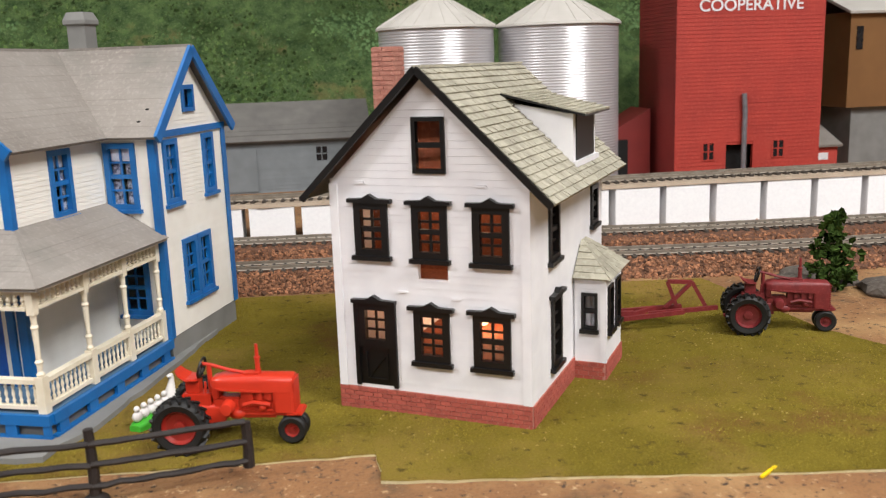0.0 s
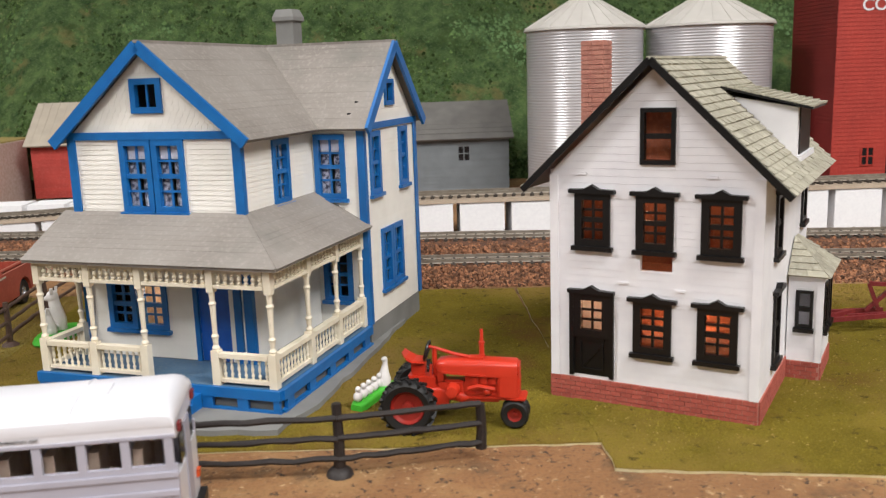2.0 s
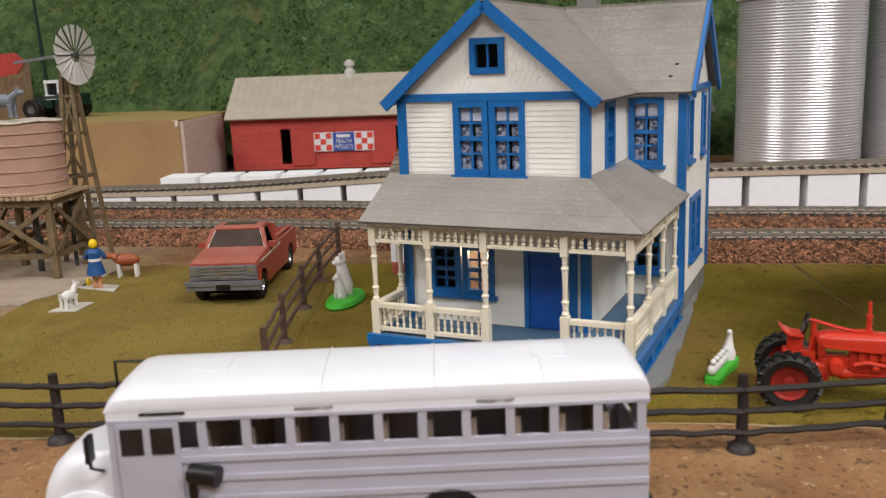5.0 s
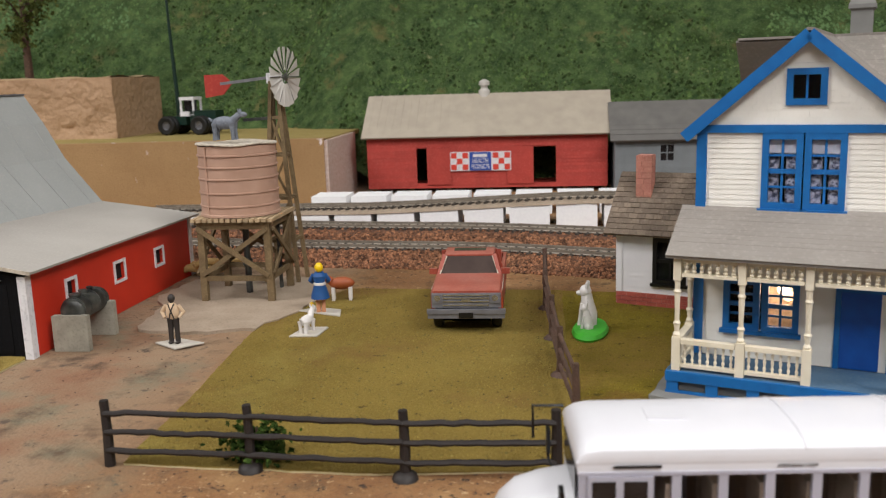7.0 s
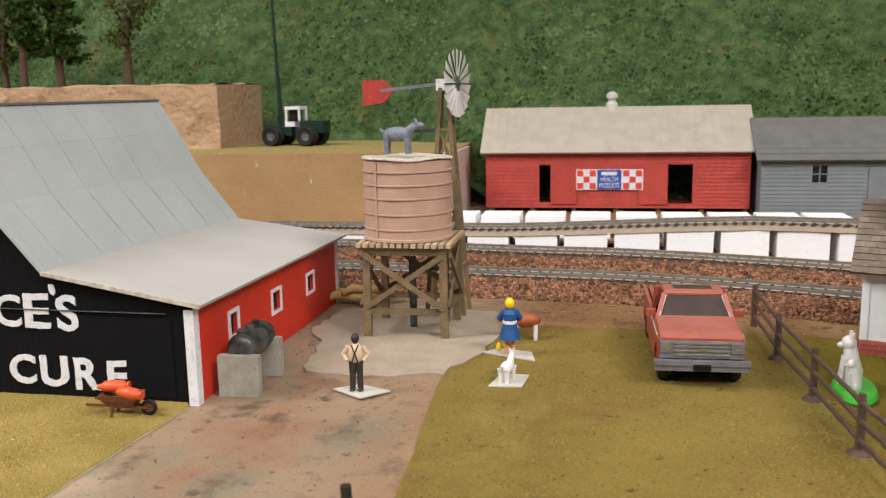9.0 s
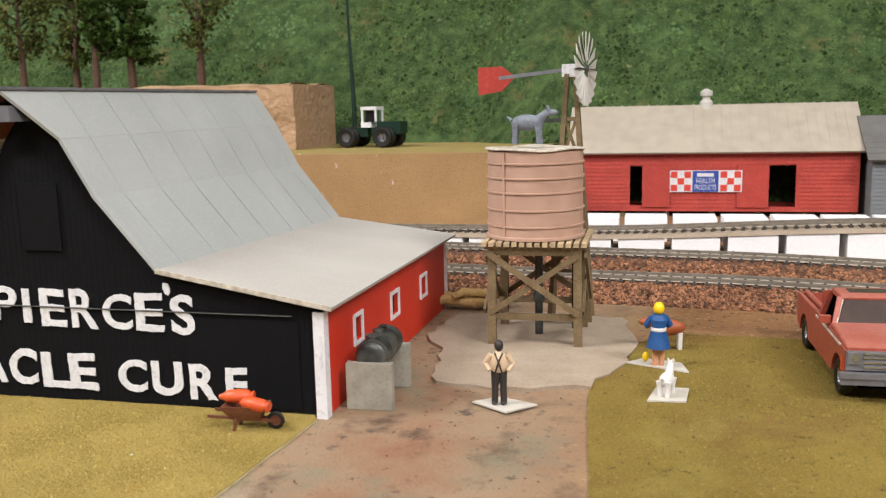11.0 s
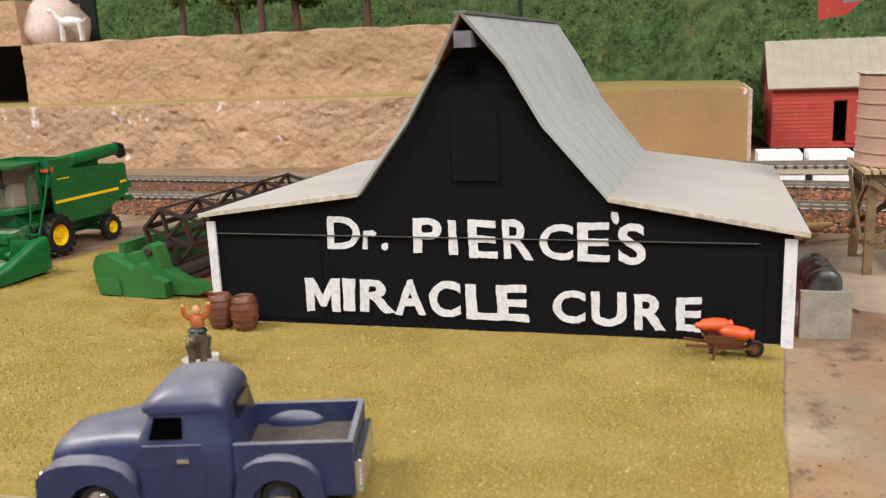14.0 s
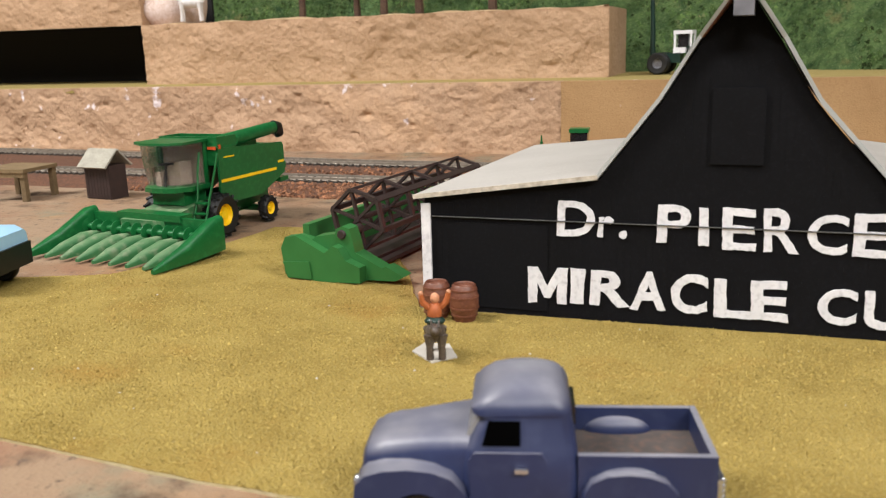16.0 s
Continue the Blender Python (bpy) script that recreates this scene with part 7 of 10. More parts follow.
def farm_tractor(m, body, rim, label, scale=1.0, seat=True, group="farm tractors"):
    ob = thing("farm_tractor", m, label, "tractor", group)
    k = scale
    def P(name, build, mat, lab="", smooth=False, bevel=0.0, parent=None):
        bm = B()
        build(bm)
        bmesh.ops.scale(bm, vec=(k, k, k), verts=bm.verts[:])
        return part(name, bm, mat, parent or ob, lab, smooth=smooth, bevel=bevel)
    P("hood", lambda bm: loft(bm, [arch(1.3, 0.5, 2.34, 2.56, 0.1), arch(1.42, 0.8, 2.26, 2.66, 0.18), arch(1.75, 0.95, 2.22, 2.72, 0.24), arch(3.0, 0.94, 2.18, 2.72, 0.24), arch(3.3, 0.94, 2.1, 2.72, 0.22), arch(4.4, 0.94, 2.1, 2.68, 0.18), arch(4.52, 0.88, 2.1, 2.64, 0.16)]), body, smooth=True)
    P("hood_skirt", lambda bm: [beam(bm, (1.55, s, 2.26), (3.3, s, 2.14), 0.07, 0.08) for s in (-0.47, 0.47)], body)
    g = P("grille", lambda bm: loft(bm, [arch(3.75, 0.8, 1.3, 2.2, 0.05), arch(3.85, 0.92, 1.28, 2.2, 0.05), arch(4.45, 0.92, 1.28, 2.2, 0.05), arch(4.56, 0.82, 1.3, 2.2, 0.05)]), body)
    for i in range(11):
        z = 1.36 + i * 0.112
        P("grille_slot", lambda bm: box(bm, 4.4, 4.6, -0.44, 0.44, z, z + 0.05), body, parent=g)
    P("front_frame", lambda bm: (box(bm, 2.5, 4.6, -0.36, 0.36, 1.12, 1.28), box(bm, 4.2, 4.86, -0.46, 0.46, 1.14, 1.3)), body, bevel=0.05)
    P("engine", lambda bm: box(bm, 2.45, 3.8, -0.26, 0.26, 1.0, 2.12), body, bevel=0.04)
    for i in range(3):
        P("cylinder", lambda bm: box(bm, 2.75 + i * 0.36, 2.98 + i * 0.36, -0.4, 0.4, 1.75, 2.08), body, bevel=0.03)
    P("sump", lambda bm: box(bm, 2.5, 3.75, -0.36, 0.36, 1.3, 1.42), body, bevel=0.03)
    P("clutch_housing", lambda bm: box(bm, 1.35, 2.45, -0.3, 0.3, 1.02, 1.86), body, bevel=0.08)
    P("dashboard", lambda bm: box(bm, 1.35, 1.62, -0.34, 0.34, 1.8, 2.3), body, bevel=0.04)
    for y in (-0.46, 0.46):
        P("manifold", lambda bm: tube(bm, [(2.6, y, 1.6), (3.0, y, 1.72), (3.65, y, 1.62)], 0.09, 8), body, smooth=True)
        P("pump", lambda bm: ball(bm, (3.35, y * 0.85, 1.5), (0.18, 0.14, 0.16), 10, 7), body, smooth=True)
        P("side_cover", lambda bm: ball(bm, (2.3, y * 0.75, 1.2), (0.32, 0.12, 0.2), 10, 7), body, smooth=True)
    P("pulley", lambda bm: lathe(bm, [(0.1, -0.82), (0.22, -0.81), (0.24, -0.75), (0.24, -0.5), (0.28, -0.44), (0.28, -0.36), (0.14, -0.28)], (2.0, 0, 1.54), "y", 14), body, smooth=True)
    P("transmission", lambda bm: loft(bm, [arch(-0.2, 0.85, 0.85, 1.55, 0.2), arch(0.9, 0.75, 0.8, 1.6, 0.2), arch(1.8, 0.6, 0.9, 1.6, 0.2)]), body, smooth=True)
    P("rear_axle", lambda bm: tube(bm, [(0.35, -1.3, 1.06), (0.35, 1.3, 1.06)], 0.22, 12), body, smooth=True)
    P("front_post", lambda bm: tube(bm, [(4.4, 0, 0.5), (4.4, 0, 1.2)], [0.14, 0.2], 10), body)
    P("exhaust_stack", lambda bm: tube(bm, [(3.1, 0.1, 2.66), (3.1, 0.1, 2.85), (3.1, 0.1, 2.87), (3.1, 0.1, 3.3), (3.1, 0.1, 3.31), (3.1, 0.1, 3.37), (3.1, 0.1, 3.38), (3.1, 0.1, 3.88)], [0.13, 0.13, 0.1, 0.1, 0.13, 0.13, 0.07, 0.065], 10), body, smooth=True)
    P("intake_cover", lambda bm: box(bm, 2.6, 3.2, -0.2, 0.2, 2.68, 2.8), body, smooth=True)
    P("steering_column", lambda bm: (tube(bm, [(1.22, 0, 1.6), (1.22, 0, 3.12)], 0.1, 8), tube(bm, [(0.95, 0, 3.14), (1.25, 0, 3.1), (2.0, 0, 2.88), (2.7, 0.0, 2.74)], 0.07, 8), tube(bm, [(1.05, -0.24, 1.6), (1.12, -0.26, 2.5)], 0.05, 6)), body, smooth=True)
    def rim_ring(bm):
        c = Vector((0.92, 0, 2.98))
        pts = [c + Vector((0.1 * math.sin(a), 0.4 * math.cos(a), 0.38 * math.sin(a))) for a in [2 * math.pi * i / 18 for i in range(19)]]
        tube(bm, pts, 0.05, 6)
        for i in (0, 6, 12):
            tube(bm, [c, pts[i]], 0.04, 6)
    P("steering_wheel", rim_ring, M_BLACK, "black steering wheel", True)
    if seat:
        def pan(bm):
            loft(bm, [[(0.02, -0.36, 2.9), (0.02, 0.36, 2.9), (-0.06, 0.36, 3.0), (-0.06, -0.36, 3.0)], [(0.16, -0.46, 2.68), (0.16, 0.46, 2.68), (0.12, 0.46, 2.8), (0.12, -0.46, 2.8)], [(0.4, -0.48, 2.55), (0.4, 0.48, 2.55), (0.4, 0.48, 2.65), (0.4, -0.48, 2.65)], [(0.85, -0.4, 2.52), (0.85, 0.4, 2.52), (0.86, 0.4, 2.62), (0.86, -0.4, 2.62)]])
        P("seat", pan, body, bevel=0.04)
        P("seat_post", lambda bm: (box(bm, 0.15, 1.3, -0.3, 0.3, 1.5, 2.0), box(bm, 0.3, 0.85, -0.22, 0.22, 2.0, 2.55)), body, bevel=0.03)
        P("drawbar", lambda bm: beam(bm, (0.3, 0, 0.75), (-0.75, 0, 0.7), 0.3, 0.1), body)
    for s in (-1, 1):
        wheel(ob, 0.35 * k, s * 1.2 * k, 1.07 * k, 1.07 * k, 0.62 * k, rim, 18, "rear_wheel", 0.64)
        wheel(ob, 4.4 * k, s * 0.28 * k, 0.56 * k, 0.56 * k, 0.36 * k, rim, 0, "front_wheel", 0.52)
    return ob


M_RIM_RED = surface("dark_red_rim", rgb(150, 36, 26), rgb(126, 30, 22), scale=100, rough=0.5)
farm_tractor(cm(-1.72, 37.4, 0, -13), M_TRACTOR, M_RIM_RED, "bright red toy row-crop tractor with black tyres")
farm_tractor(cm(25.6, 45.4, 0, -20), M_MAROON, M_MAROON, "dull maroon old tractor towing an implement", 0.97)


def towed_rake():
    ob = thing("towed_plow", cm(24.8, 46.1, 0, 162), "dull maroon towed implement frame behind the old tractor", "farm implement")
    def bar(name, *segs, w=0.22):
        bm = B()
        for a, b in segs:
            beam(bm, a, b, w, w)
        part(name, bm, M_MAROON, ob)
    bar("drawbar", ((0, 0, 1.0), (3.6, 0.3, 0.7)))
    bar("lift_frame", ((0.6, -0.3, 1.0), (1.3, -0.3, 2.3)), ((1.3, -0.3, 2.3), (2.6, -0.2, 2.35)), ((2.6, -0.2, 2.35), (2.1, -0.2, 1.0)), ((1.4, -0.3, 2.2), (2.7, -0.2, 0.9)), w=0.2)
    bar("beam", ((1.8, -0.6, 0.9), (6.0, -0.4, 0.55)), ((1.8, 0.6, 0.9), (6.2, 1.6, 0.6)), ((3.2, -0.5, 0.8), (5.8, 1.5, 0.6)), ((6.0, -0.4, 0.55), (6.2, 1.6, 0.6)))
    bar("rear_frame", ((4.4, 0.9, 0.9), (9.0, 2.2, 1.1)), ((9.0, 2.2, 1.1), (9.4, 0.6, 0.9)), ((9.4, 0.6, 0.9), (5.6, 0.3, 1.0)), ((7.4, 1.7, 1.0), (7.6, 0.4, 1.3)))
    for x, y in ((5.9, -0.6), (6.2, 1.9), (9.3, 2.4)):
        wheel(ob, x, y, 0.42, 0.42, 0.3, M_IRON)


towed_rake()


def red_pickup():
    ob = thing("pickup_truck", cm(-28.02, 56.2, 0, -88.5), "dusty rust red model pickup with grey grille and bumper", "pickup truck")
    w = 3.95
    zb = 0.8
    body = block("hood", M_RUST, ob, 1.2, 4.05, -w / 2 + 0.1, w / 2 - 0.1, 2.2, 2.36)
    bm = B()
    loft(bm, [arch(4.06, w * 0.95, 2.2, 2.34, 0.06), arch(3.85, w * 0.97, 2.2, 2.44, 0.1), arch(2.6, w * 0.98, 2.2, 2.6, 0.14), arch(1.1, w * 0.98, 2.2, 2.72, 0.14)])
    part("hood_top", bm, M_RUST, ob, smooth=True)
    # sides with wheel openings, as an outline raised outwards
    def opening(cx, r):
        return [(cx + r * math.cos(a), zb - 0.05 + r * 1.02 * math.sin(a)) for a in [math.pi * k / 10 for k in range(11)]]
    for s in (-1, 1):
        pts = [(4.05, zb + 0.15), (4.05, 2.26), (1.2, 2.5), (-1.4, 2.55), (-6.1, 2.5), (-6.15, zb + 0.2)] + opening(-4.35, 1.0)[::-1] + opening(2.85, 1.0)[::-1]
        bm = B()
        y = s * (w / 2 - 0.1)
        prism(bm, pts, lambda a, b, k: (a, y - 0.1 + k, b), 0.2)
        part("side_panel", bm, M_RUST, ob, bevel=0.05)
        bm = B()
        beam(bm, (3.4, s * (w / 2 + 0.01), 2.28), (-1.6, s * (w / 2 + 0.01), 2.36), 0.05, 0.1)
        part("stripe", bm, M_CARD_EDGE, ob, "pale side stripe")
        block("marker", M_ORANGE, ob, 3.55, 3.8, s * (w / 2 + 0.01) - 0.02, s * (w / 2 + 0.01) + 0.02, 1.3, 1.9)
        for x in (2.85, -4.35):
            wheel(ob, x, s * (w / 2 - 0.32), 0.8, 0.8, 0.55, M_CHROME, 0, "wheel", 0.5)
    # its flat black paints the shade beneath the pickup
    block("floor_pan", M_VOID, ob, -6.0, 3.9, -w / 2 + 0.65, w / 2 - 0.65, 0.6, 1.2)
    cab = new("cab")
    cab.parent = ob
    lo, hi = w * 0.46, w * 0.37
    bm = B()
    loft(bm, [arch(0.55, hi * 2 - 0.1, 3.62, 3.7, 0.04), arch(0.3, hi * 2 + 0.02, 3.6, 3.83, 0.1), arch(-1.0, hi * 2 + 0.02, 3.6, 3.84, 0.1), arch(-1.25, hi * 2 - 0.1, 3.6, 3.74, 0.06)])
    part("cab_roof", bm, M_RUST, cab, smooth=True)
    block("roof_hatch", M_CABGLASS, cab, -0.75, 0.05, -0.95, 0.95, 3.83, 3.86)
    for s in (-1, 1):
        for a, b, t in (((1.25, s * lo, 2.5), (0.5, s * hi, 3.68), 0.22), ((-1.2, s * lo, 2.5), (-1.1, s * hi, 3.68), 0.3)):
            bm = B()
            beam(bm, a, b, t, 0.22, up=(0, 1, 0))
            part("pillar", bm, M_RUST, cab)
        bm = B()
        beam(bm, (1.22, s * (lo - 0.12), 2.68), (0.56, s * (hi - 0.12), 3.62), 0.1, 0.06, up=(0, 1, 0))
        part("screen_trim", bm, M_CARD_EDGE, cab)
        bm = B()
        hexa(bm, [(-1.1, s * (lo - 0.16), 2.5), (1.1, s * (lo - 0.16), 2.5), (1.1, s * (lo - 0.12), 2.5), (-1.1, s * (lo - 0.12), 2.5)], [(-1.05, s * (hi - 0.16), 3.64), (0.5, s * (hi - 0.16), 3.64), (0.5, s * (hi - 0.12), 3.64), (-1.05, s * (hi - 0.12), 3.64)])
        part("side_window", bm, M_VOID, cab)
        block("mirror", M_RUST, cab, 0.75, 1.0, s * 2.12 - 0.24, s * 2.12 + 0.24, 2.62, 2.95, bevel=0.05)
    bm = B()
    hexa(bm, [(1.2, -lo + 0.1, 2.68), (1.2, lo - 0.1, 2.68), (1.12, lo - 0.1, 2.68), (1.12, -lo + 0.1, 2.68)], [(0.5, -hi + 0.1, 3.66), (0.5, hi - 0.1, 3.66), (0.42, hi - 0.1, 3.66), (0.42, -hi + 0.1, 3.66)])
    part("windscreen", bm, M_CABGLASS, cab, "smoky glossy windscreen")
    block("rear_panel", M_RUST, cab, -1.3, -1.2, -lo, lo, 1.2, 3.64)
    block("cowl", M_RUST, cab, 1.0, 1.3, -lo, lo, 2.5, 2.7, bevel=0.04)
    bm = B()
    for y in (-w / 2 + 0.42, w / 2 - 0.42):
        box(bm, -6.0, -1.35, y - 0.06, y + 0.06, 1.4, 2.5)
    box(bm, -6.15, -6.0, -w / 2 + 0.2, w / 2 - 0.2, 0.95, 2.48)
    box(bm, -6.0, -1.3, -w / 2 + 0.2, w / 2 - 0.2, 1.3, 1.4)
    part("bed", bm, M_RUST, ob, bevel=0.03)
    for s in (-1, 1):
        bm = B()
        tube(bm, [(-1.5, s * 1.6, 2.62), (-5.9, s * 1.6, 2.58)], 0.13, 8)
        part("bed_rail", bm, M_RUST, ob, smooth=True)
    g = block("grille", M_GREYMETAL, ob, 4.0, 4.16, -w / 2 + 0.05, w / 2 - 0.05, 1.42, 2.24, "grey plastic grille", bevel=0.03)
    for z in (1.58, 1.78, 1.98, 2.14):
        block("grille_bar", M_CHROME, g, 4.15, 4.22, -1.28, 1.28, z - 0.035, z + 0.035, bevel=0.01)
    block("badge", M_CHROME, g, 4.2, 4.26, -0.26, 0.26, 1.82, 1.92, bevel=0.02)
    for s in (-1, 1):
        block("headlight_bezel", M_GREYMETAL, g, 4.14, 4.24, s * 1.6 - 0.28, s * 1.6 + 0.28, 1.7, 2.2, bevel=0.03)
        bm = B()
        lathe(bm, [(0.02, 0.0), (0.16, 0.01), (0.18, 0.05), (0.18, 0.1)], (4.16, s * 1.6, 1.98), "x", 14)
        bmesh.ops.scale(bm, vec=(1, 1, 1), verts=bm.verts[:])
        part("headlight", bm, M_CHROME, g, smooth=True)
    b = block("bumper", M_GREYMETAL, ob, 4.12, 4.42, -2.18, 2.18, 1.12, 1.36, "grey metal front bumper", bevel=0.05)
    block("bumper_lip", M_GREYMETAL, b, 4.12, 4.36, -2.14, 2.14, 0.85, 1.1, bevel=0.05)
    block("plate", M_BLACK, b, 4.36, 4.44, -0.4, 0.4, 0.9, 1.2)


red_pickup()


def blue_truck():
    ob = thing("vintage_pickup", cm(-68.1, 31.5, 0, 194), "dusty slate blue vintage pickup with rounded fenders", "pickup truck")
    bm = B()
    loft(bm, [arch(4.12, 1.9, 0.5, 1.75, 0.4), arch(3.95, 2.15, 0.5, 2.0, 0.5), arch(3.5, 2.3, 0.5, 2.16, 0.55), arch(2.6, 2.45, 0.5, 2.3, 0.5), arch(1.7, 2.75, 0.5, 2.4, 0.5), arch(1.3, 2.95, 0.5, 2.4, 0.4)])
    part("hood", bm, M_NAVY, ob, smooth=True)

    def ring(bm, z, x0, x1, hy, r):
        pts = []
        for cx, cy, a0 in ((x1 - r, hy - r, 0), (x0 + r, hy - r, 90), (x0 + r, -hy + r, 180), (x1 - r, -hy + r, 270)):
            for k in range(5):
                a = math.radians(a0 + 22.5 * k)
                pts.append((cx + r * math.cos(a), cy + r * math.sin(a), z))
        return pts
    bm = B()
    loft(bm, [ring(bm, z, x0, x1, hy, r) for z, x0, x1, hy, r in ((0.42, -1.15, 1.5, 1.5, 0.2), (0.6, -1.18, 1.55, 1.56, 0.25), (1.6, -1.18, 1.6, 1.58, 0.28), (2.05, -1.16, 1.58, 1.54, 0.3), (2.2, -1.14, 1.52, 1.48, 0.3), (2.92, -1.02, 1.1, 1.34, 0.3),
                                                                      (2.96, -1.03, 1.36, 1.37, 0.35), (3.1, -1.02, 1.38, 1.36, 0.4), (3.3, -0.95, 1.2, 1.28, 0.45), (3.5, -0.8, 0.98, 1.12, 0.5), (3.63, -0.58, 0.7, 0.88, 0.5), (3.7, -0.25, 0.35, 0.5, 0.3))])
    cab = part("cab", bm, M_NAVY, ob, smooth=True)
    bm = B()
    hexa(bm, [(1.46, -1.18, 2.28), (1.56, -1.12, 2.28), (1.56, 1.12, 2.28), (1.46, 1.18, 2.28)], [(1.1, -1.1, 2.9), (1.2, -1.05, 2.9), (1.2, 1.05, 2.9), (1.1, 1.1, 2.9)])
    part("windscreen", bm, M_DUSTGLASS, cab, "dusty grey windscreen", bevel=0.03)
    block("rear_window", M_WINGLASS, cab, -1.14, -1.02, -0.6, 0.6, 2.45, 2.95, bevel=0.04)

    def wheel_arch(cx, r, n=12):
        return [(cx + r * math.cos(math.pi * k / n), 0.42 + r * math.sin(math.pi * k / n)) for k in range(n + 1)]
    front = [(1.42, 0.3), (1.42, 0.8), (1.55, 1.2), (1.85, 1.55), (2.3, 1.72), (2.9, 1.78), (3.5, 1.74), (3.95, 1.6), (4.18, 1.36), (4.22, 0.9), (4.2, 0.3)] + [(3.45, 0.3)] + wheel_arch(2.65, 0.76)[1:-1] + [(1.88, 0.3)]
    rear = [(-3.62, 0.3), (-3.6, 0.75), (-3.48, 1.2), (-3.2, 1.52), (-2.8, 1.68), (-2.3, 1.73), (-1.8, 1.68), (-1.45, 1.5), (-1.25, 1.15), (-1.18, 0.7), (-1.16, 0.3)] + [(-1.6, 0.3)] + wheel_arch(-2.35, 0.74)[1:-1] + [(-3.1, 0.3)]
    for s in (-1, 1):
        bm = B()
        hexa(bm, [(0.2, s * 1.45 - 0.05, 2.27), (1.12, s * 1.45 - 0.05, 2.27), (1.12, s * 1.45 + 0.05, 2.27), (0.2, s * 1.45 + 0.05, 2.27)], [(0.2, s * 1.35 - 0.05, 2.85), (0.95, s * 1.35 - 0.05, 2.85), (0.95, s * 1.35 + 0.05, 2.85), (0.2, s * 1.35 + 0.05, 2.85)])
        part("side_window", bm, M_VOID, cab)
        # door: a panel just proud of the cab side
        bm = B()
        prism(bm, [(-0.35, 0.62), (1.42, 0.62), (1.42, 1.95), (1.3, 2.12), (-0.3, 2.12), (-0.4, 1.9)], lambda a, b, k: (a, s * (1.575 + 0.03 * (1.0 if b < 1.9 else 0.0)) + s * (k - 0.06), b), 0.06)
        door = part("door", bm, M_NAVY, cab, bevel=0.03)
        block("door_handle", M_CHROME, door, 0.02, 0.34, s * 1.66 - 0.05, s * 1.66 + 0.05, 1.66, 1.76, "bright door handle", bevel=0.03)
        block("running_board", M_NAVY, ob, -1.25, 1.6, s * 1.55 - 0.28, s * 1.55 + 0.28, 0.26, 0.46, bevel=0.08)
        for name, outline, y0 in (("front_fender", front, 0.95), ("rear_fender", rear, 1.35)):
            bm = B()
            prism(bm, outline, lambda a, b, k: (a, s * (y0 + k), b), 1.84 - y0)
            part(name, bm, M_NAVY, ob, smooth=True, bevel=0.17, segs=4)
        for x0 in (2.65, -2.35):
            wheel(ob, x0, s * 1.42, 0.56, 0.56, 0.46, M_CHROME, 0, "wheel", 0.56)
    bed = block("bed", M_NAVY, ob, -4.25, -1.2, -1.34, 1.34, 0.5, 1.4)
    for y0, y1 in ((-1.52, -1.34), (1.34, 1.52)):
        block("bed_side", M_NAVY, bed, -4.25, -1.15, y0, y1, 0.5, 2.06, bevel=0.06)
    block("tailgate", M_NAVY, bed, -4.4, -4.24, -1.52, 1.52, 0.5, 2.06, bevel=0.05)
    block("bed_floor", M_RUSTY_BED, bed, -4.24, -1.2, -1.335, 1.335, 1.405, 1.43)
    for s in (-1, 1):
        bm = B()
        ball(bm, (-2.35, s * 1.36, 1.42), (0.9, 0.32, 0.42), 14, 10)
        part("wheel_tub", bm, M_NAVY, bed, smooth=True)
    bm = B()
    box(bm, -4.52, -4.41, -1.45, 1.45, 0.5, 1.45)
    for k in range(7):
        lathe(bm, [(0.02, -1.45), (0.09, -1.4), (0.09, 1.4), (0.02, 1.45)], (-4.53, 0, 0.58 + k * 0.135), "y", 8)
    part("rear_bumper", bm, M_CHROME, ob, "bright ribbed rear bumper", smooth=True)
    block("front_bumper", M_NAVY, ob, 4.16, 4.32, -1.6, 1.6, 0.36, 0.62, bevel=0.06)
    block("grille", M_CHROME, ob, 4.1, 4.2, -0.85, 0.85, 0.8, 1.3, bevel=0.05)
    for s in (-1, 1):
        bm = B()
        ball(bm, (4.16, s * 1.38, 1.25), (0.13, 0.2, 0.2), 12, 8)
        part("headlight", bm, M_CHROME, ob, smooth=True)


blue_truck()


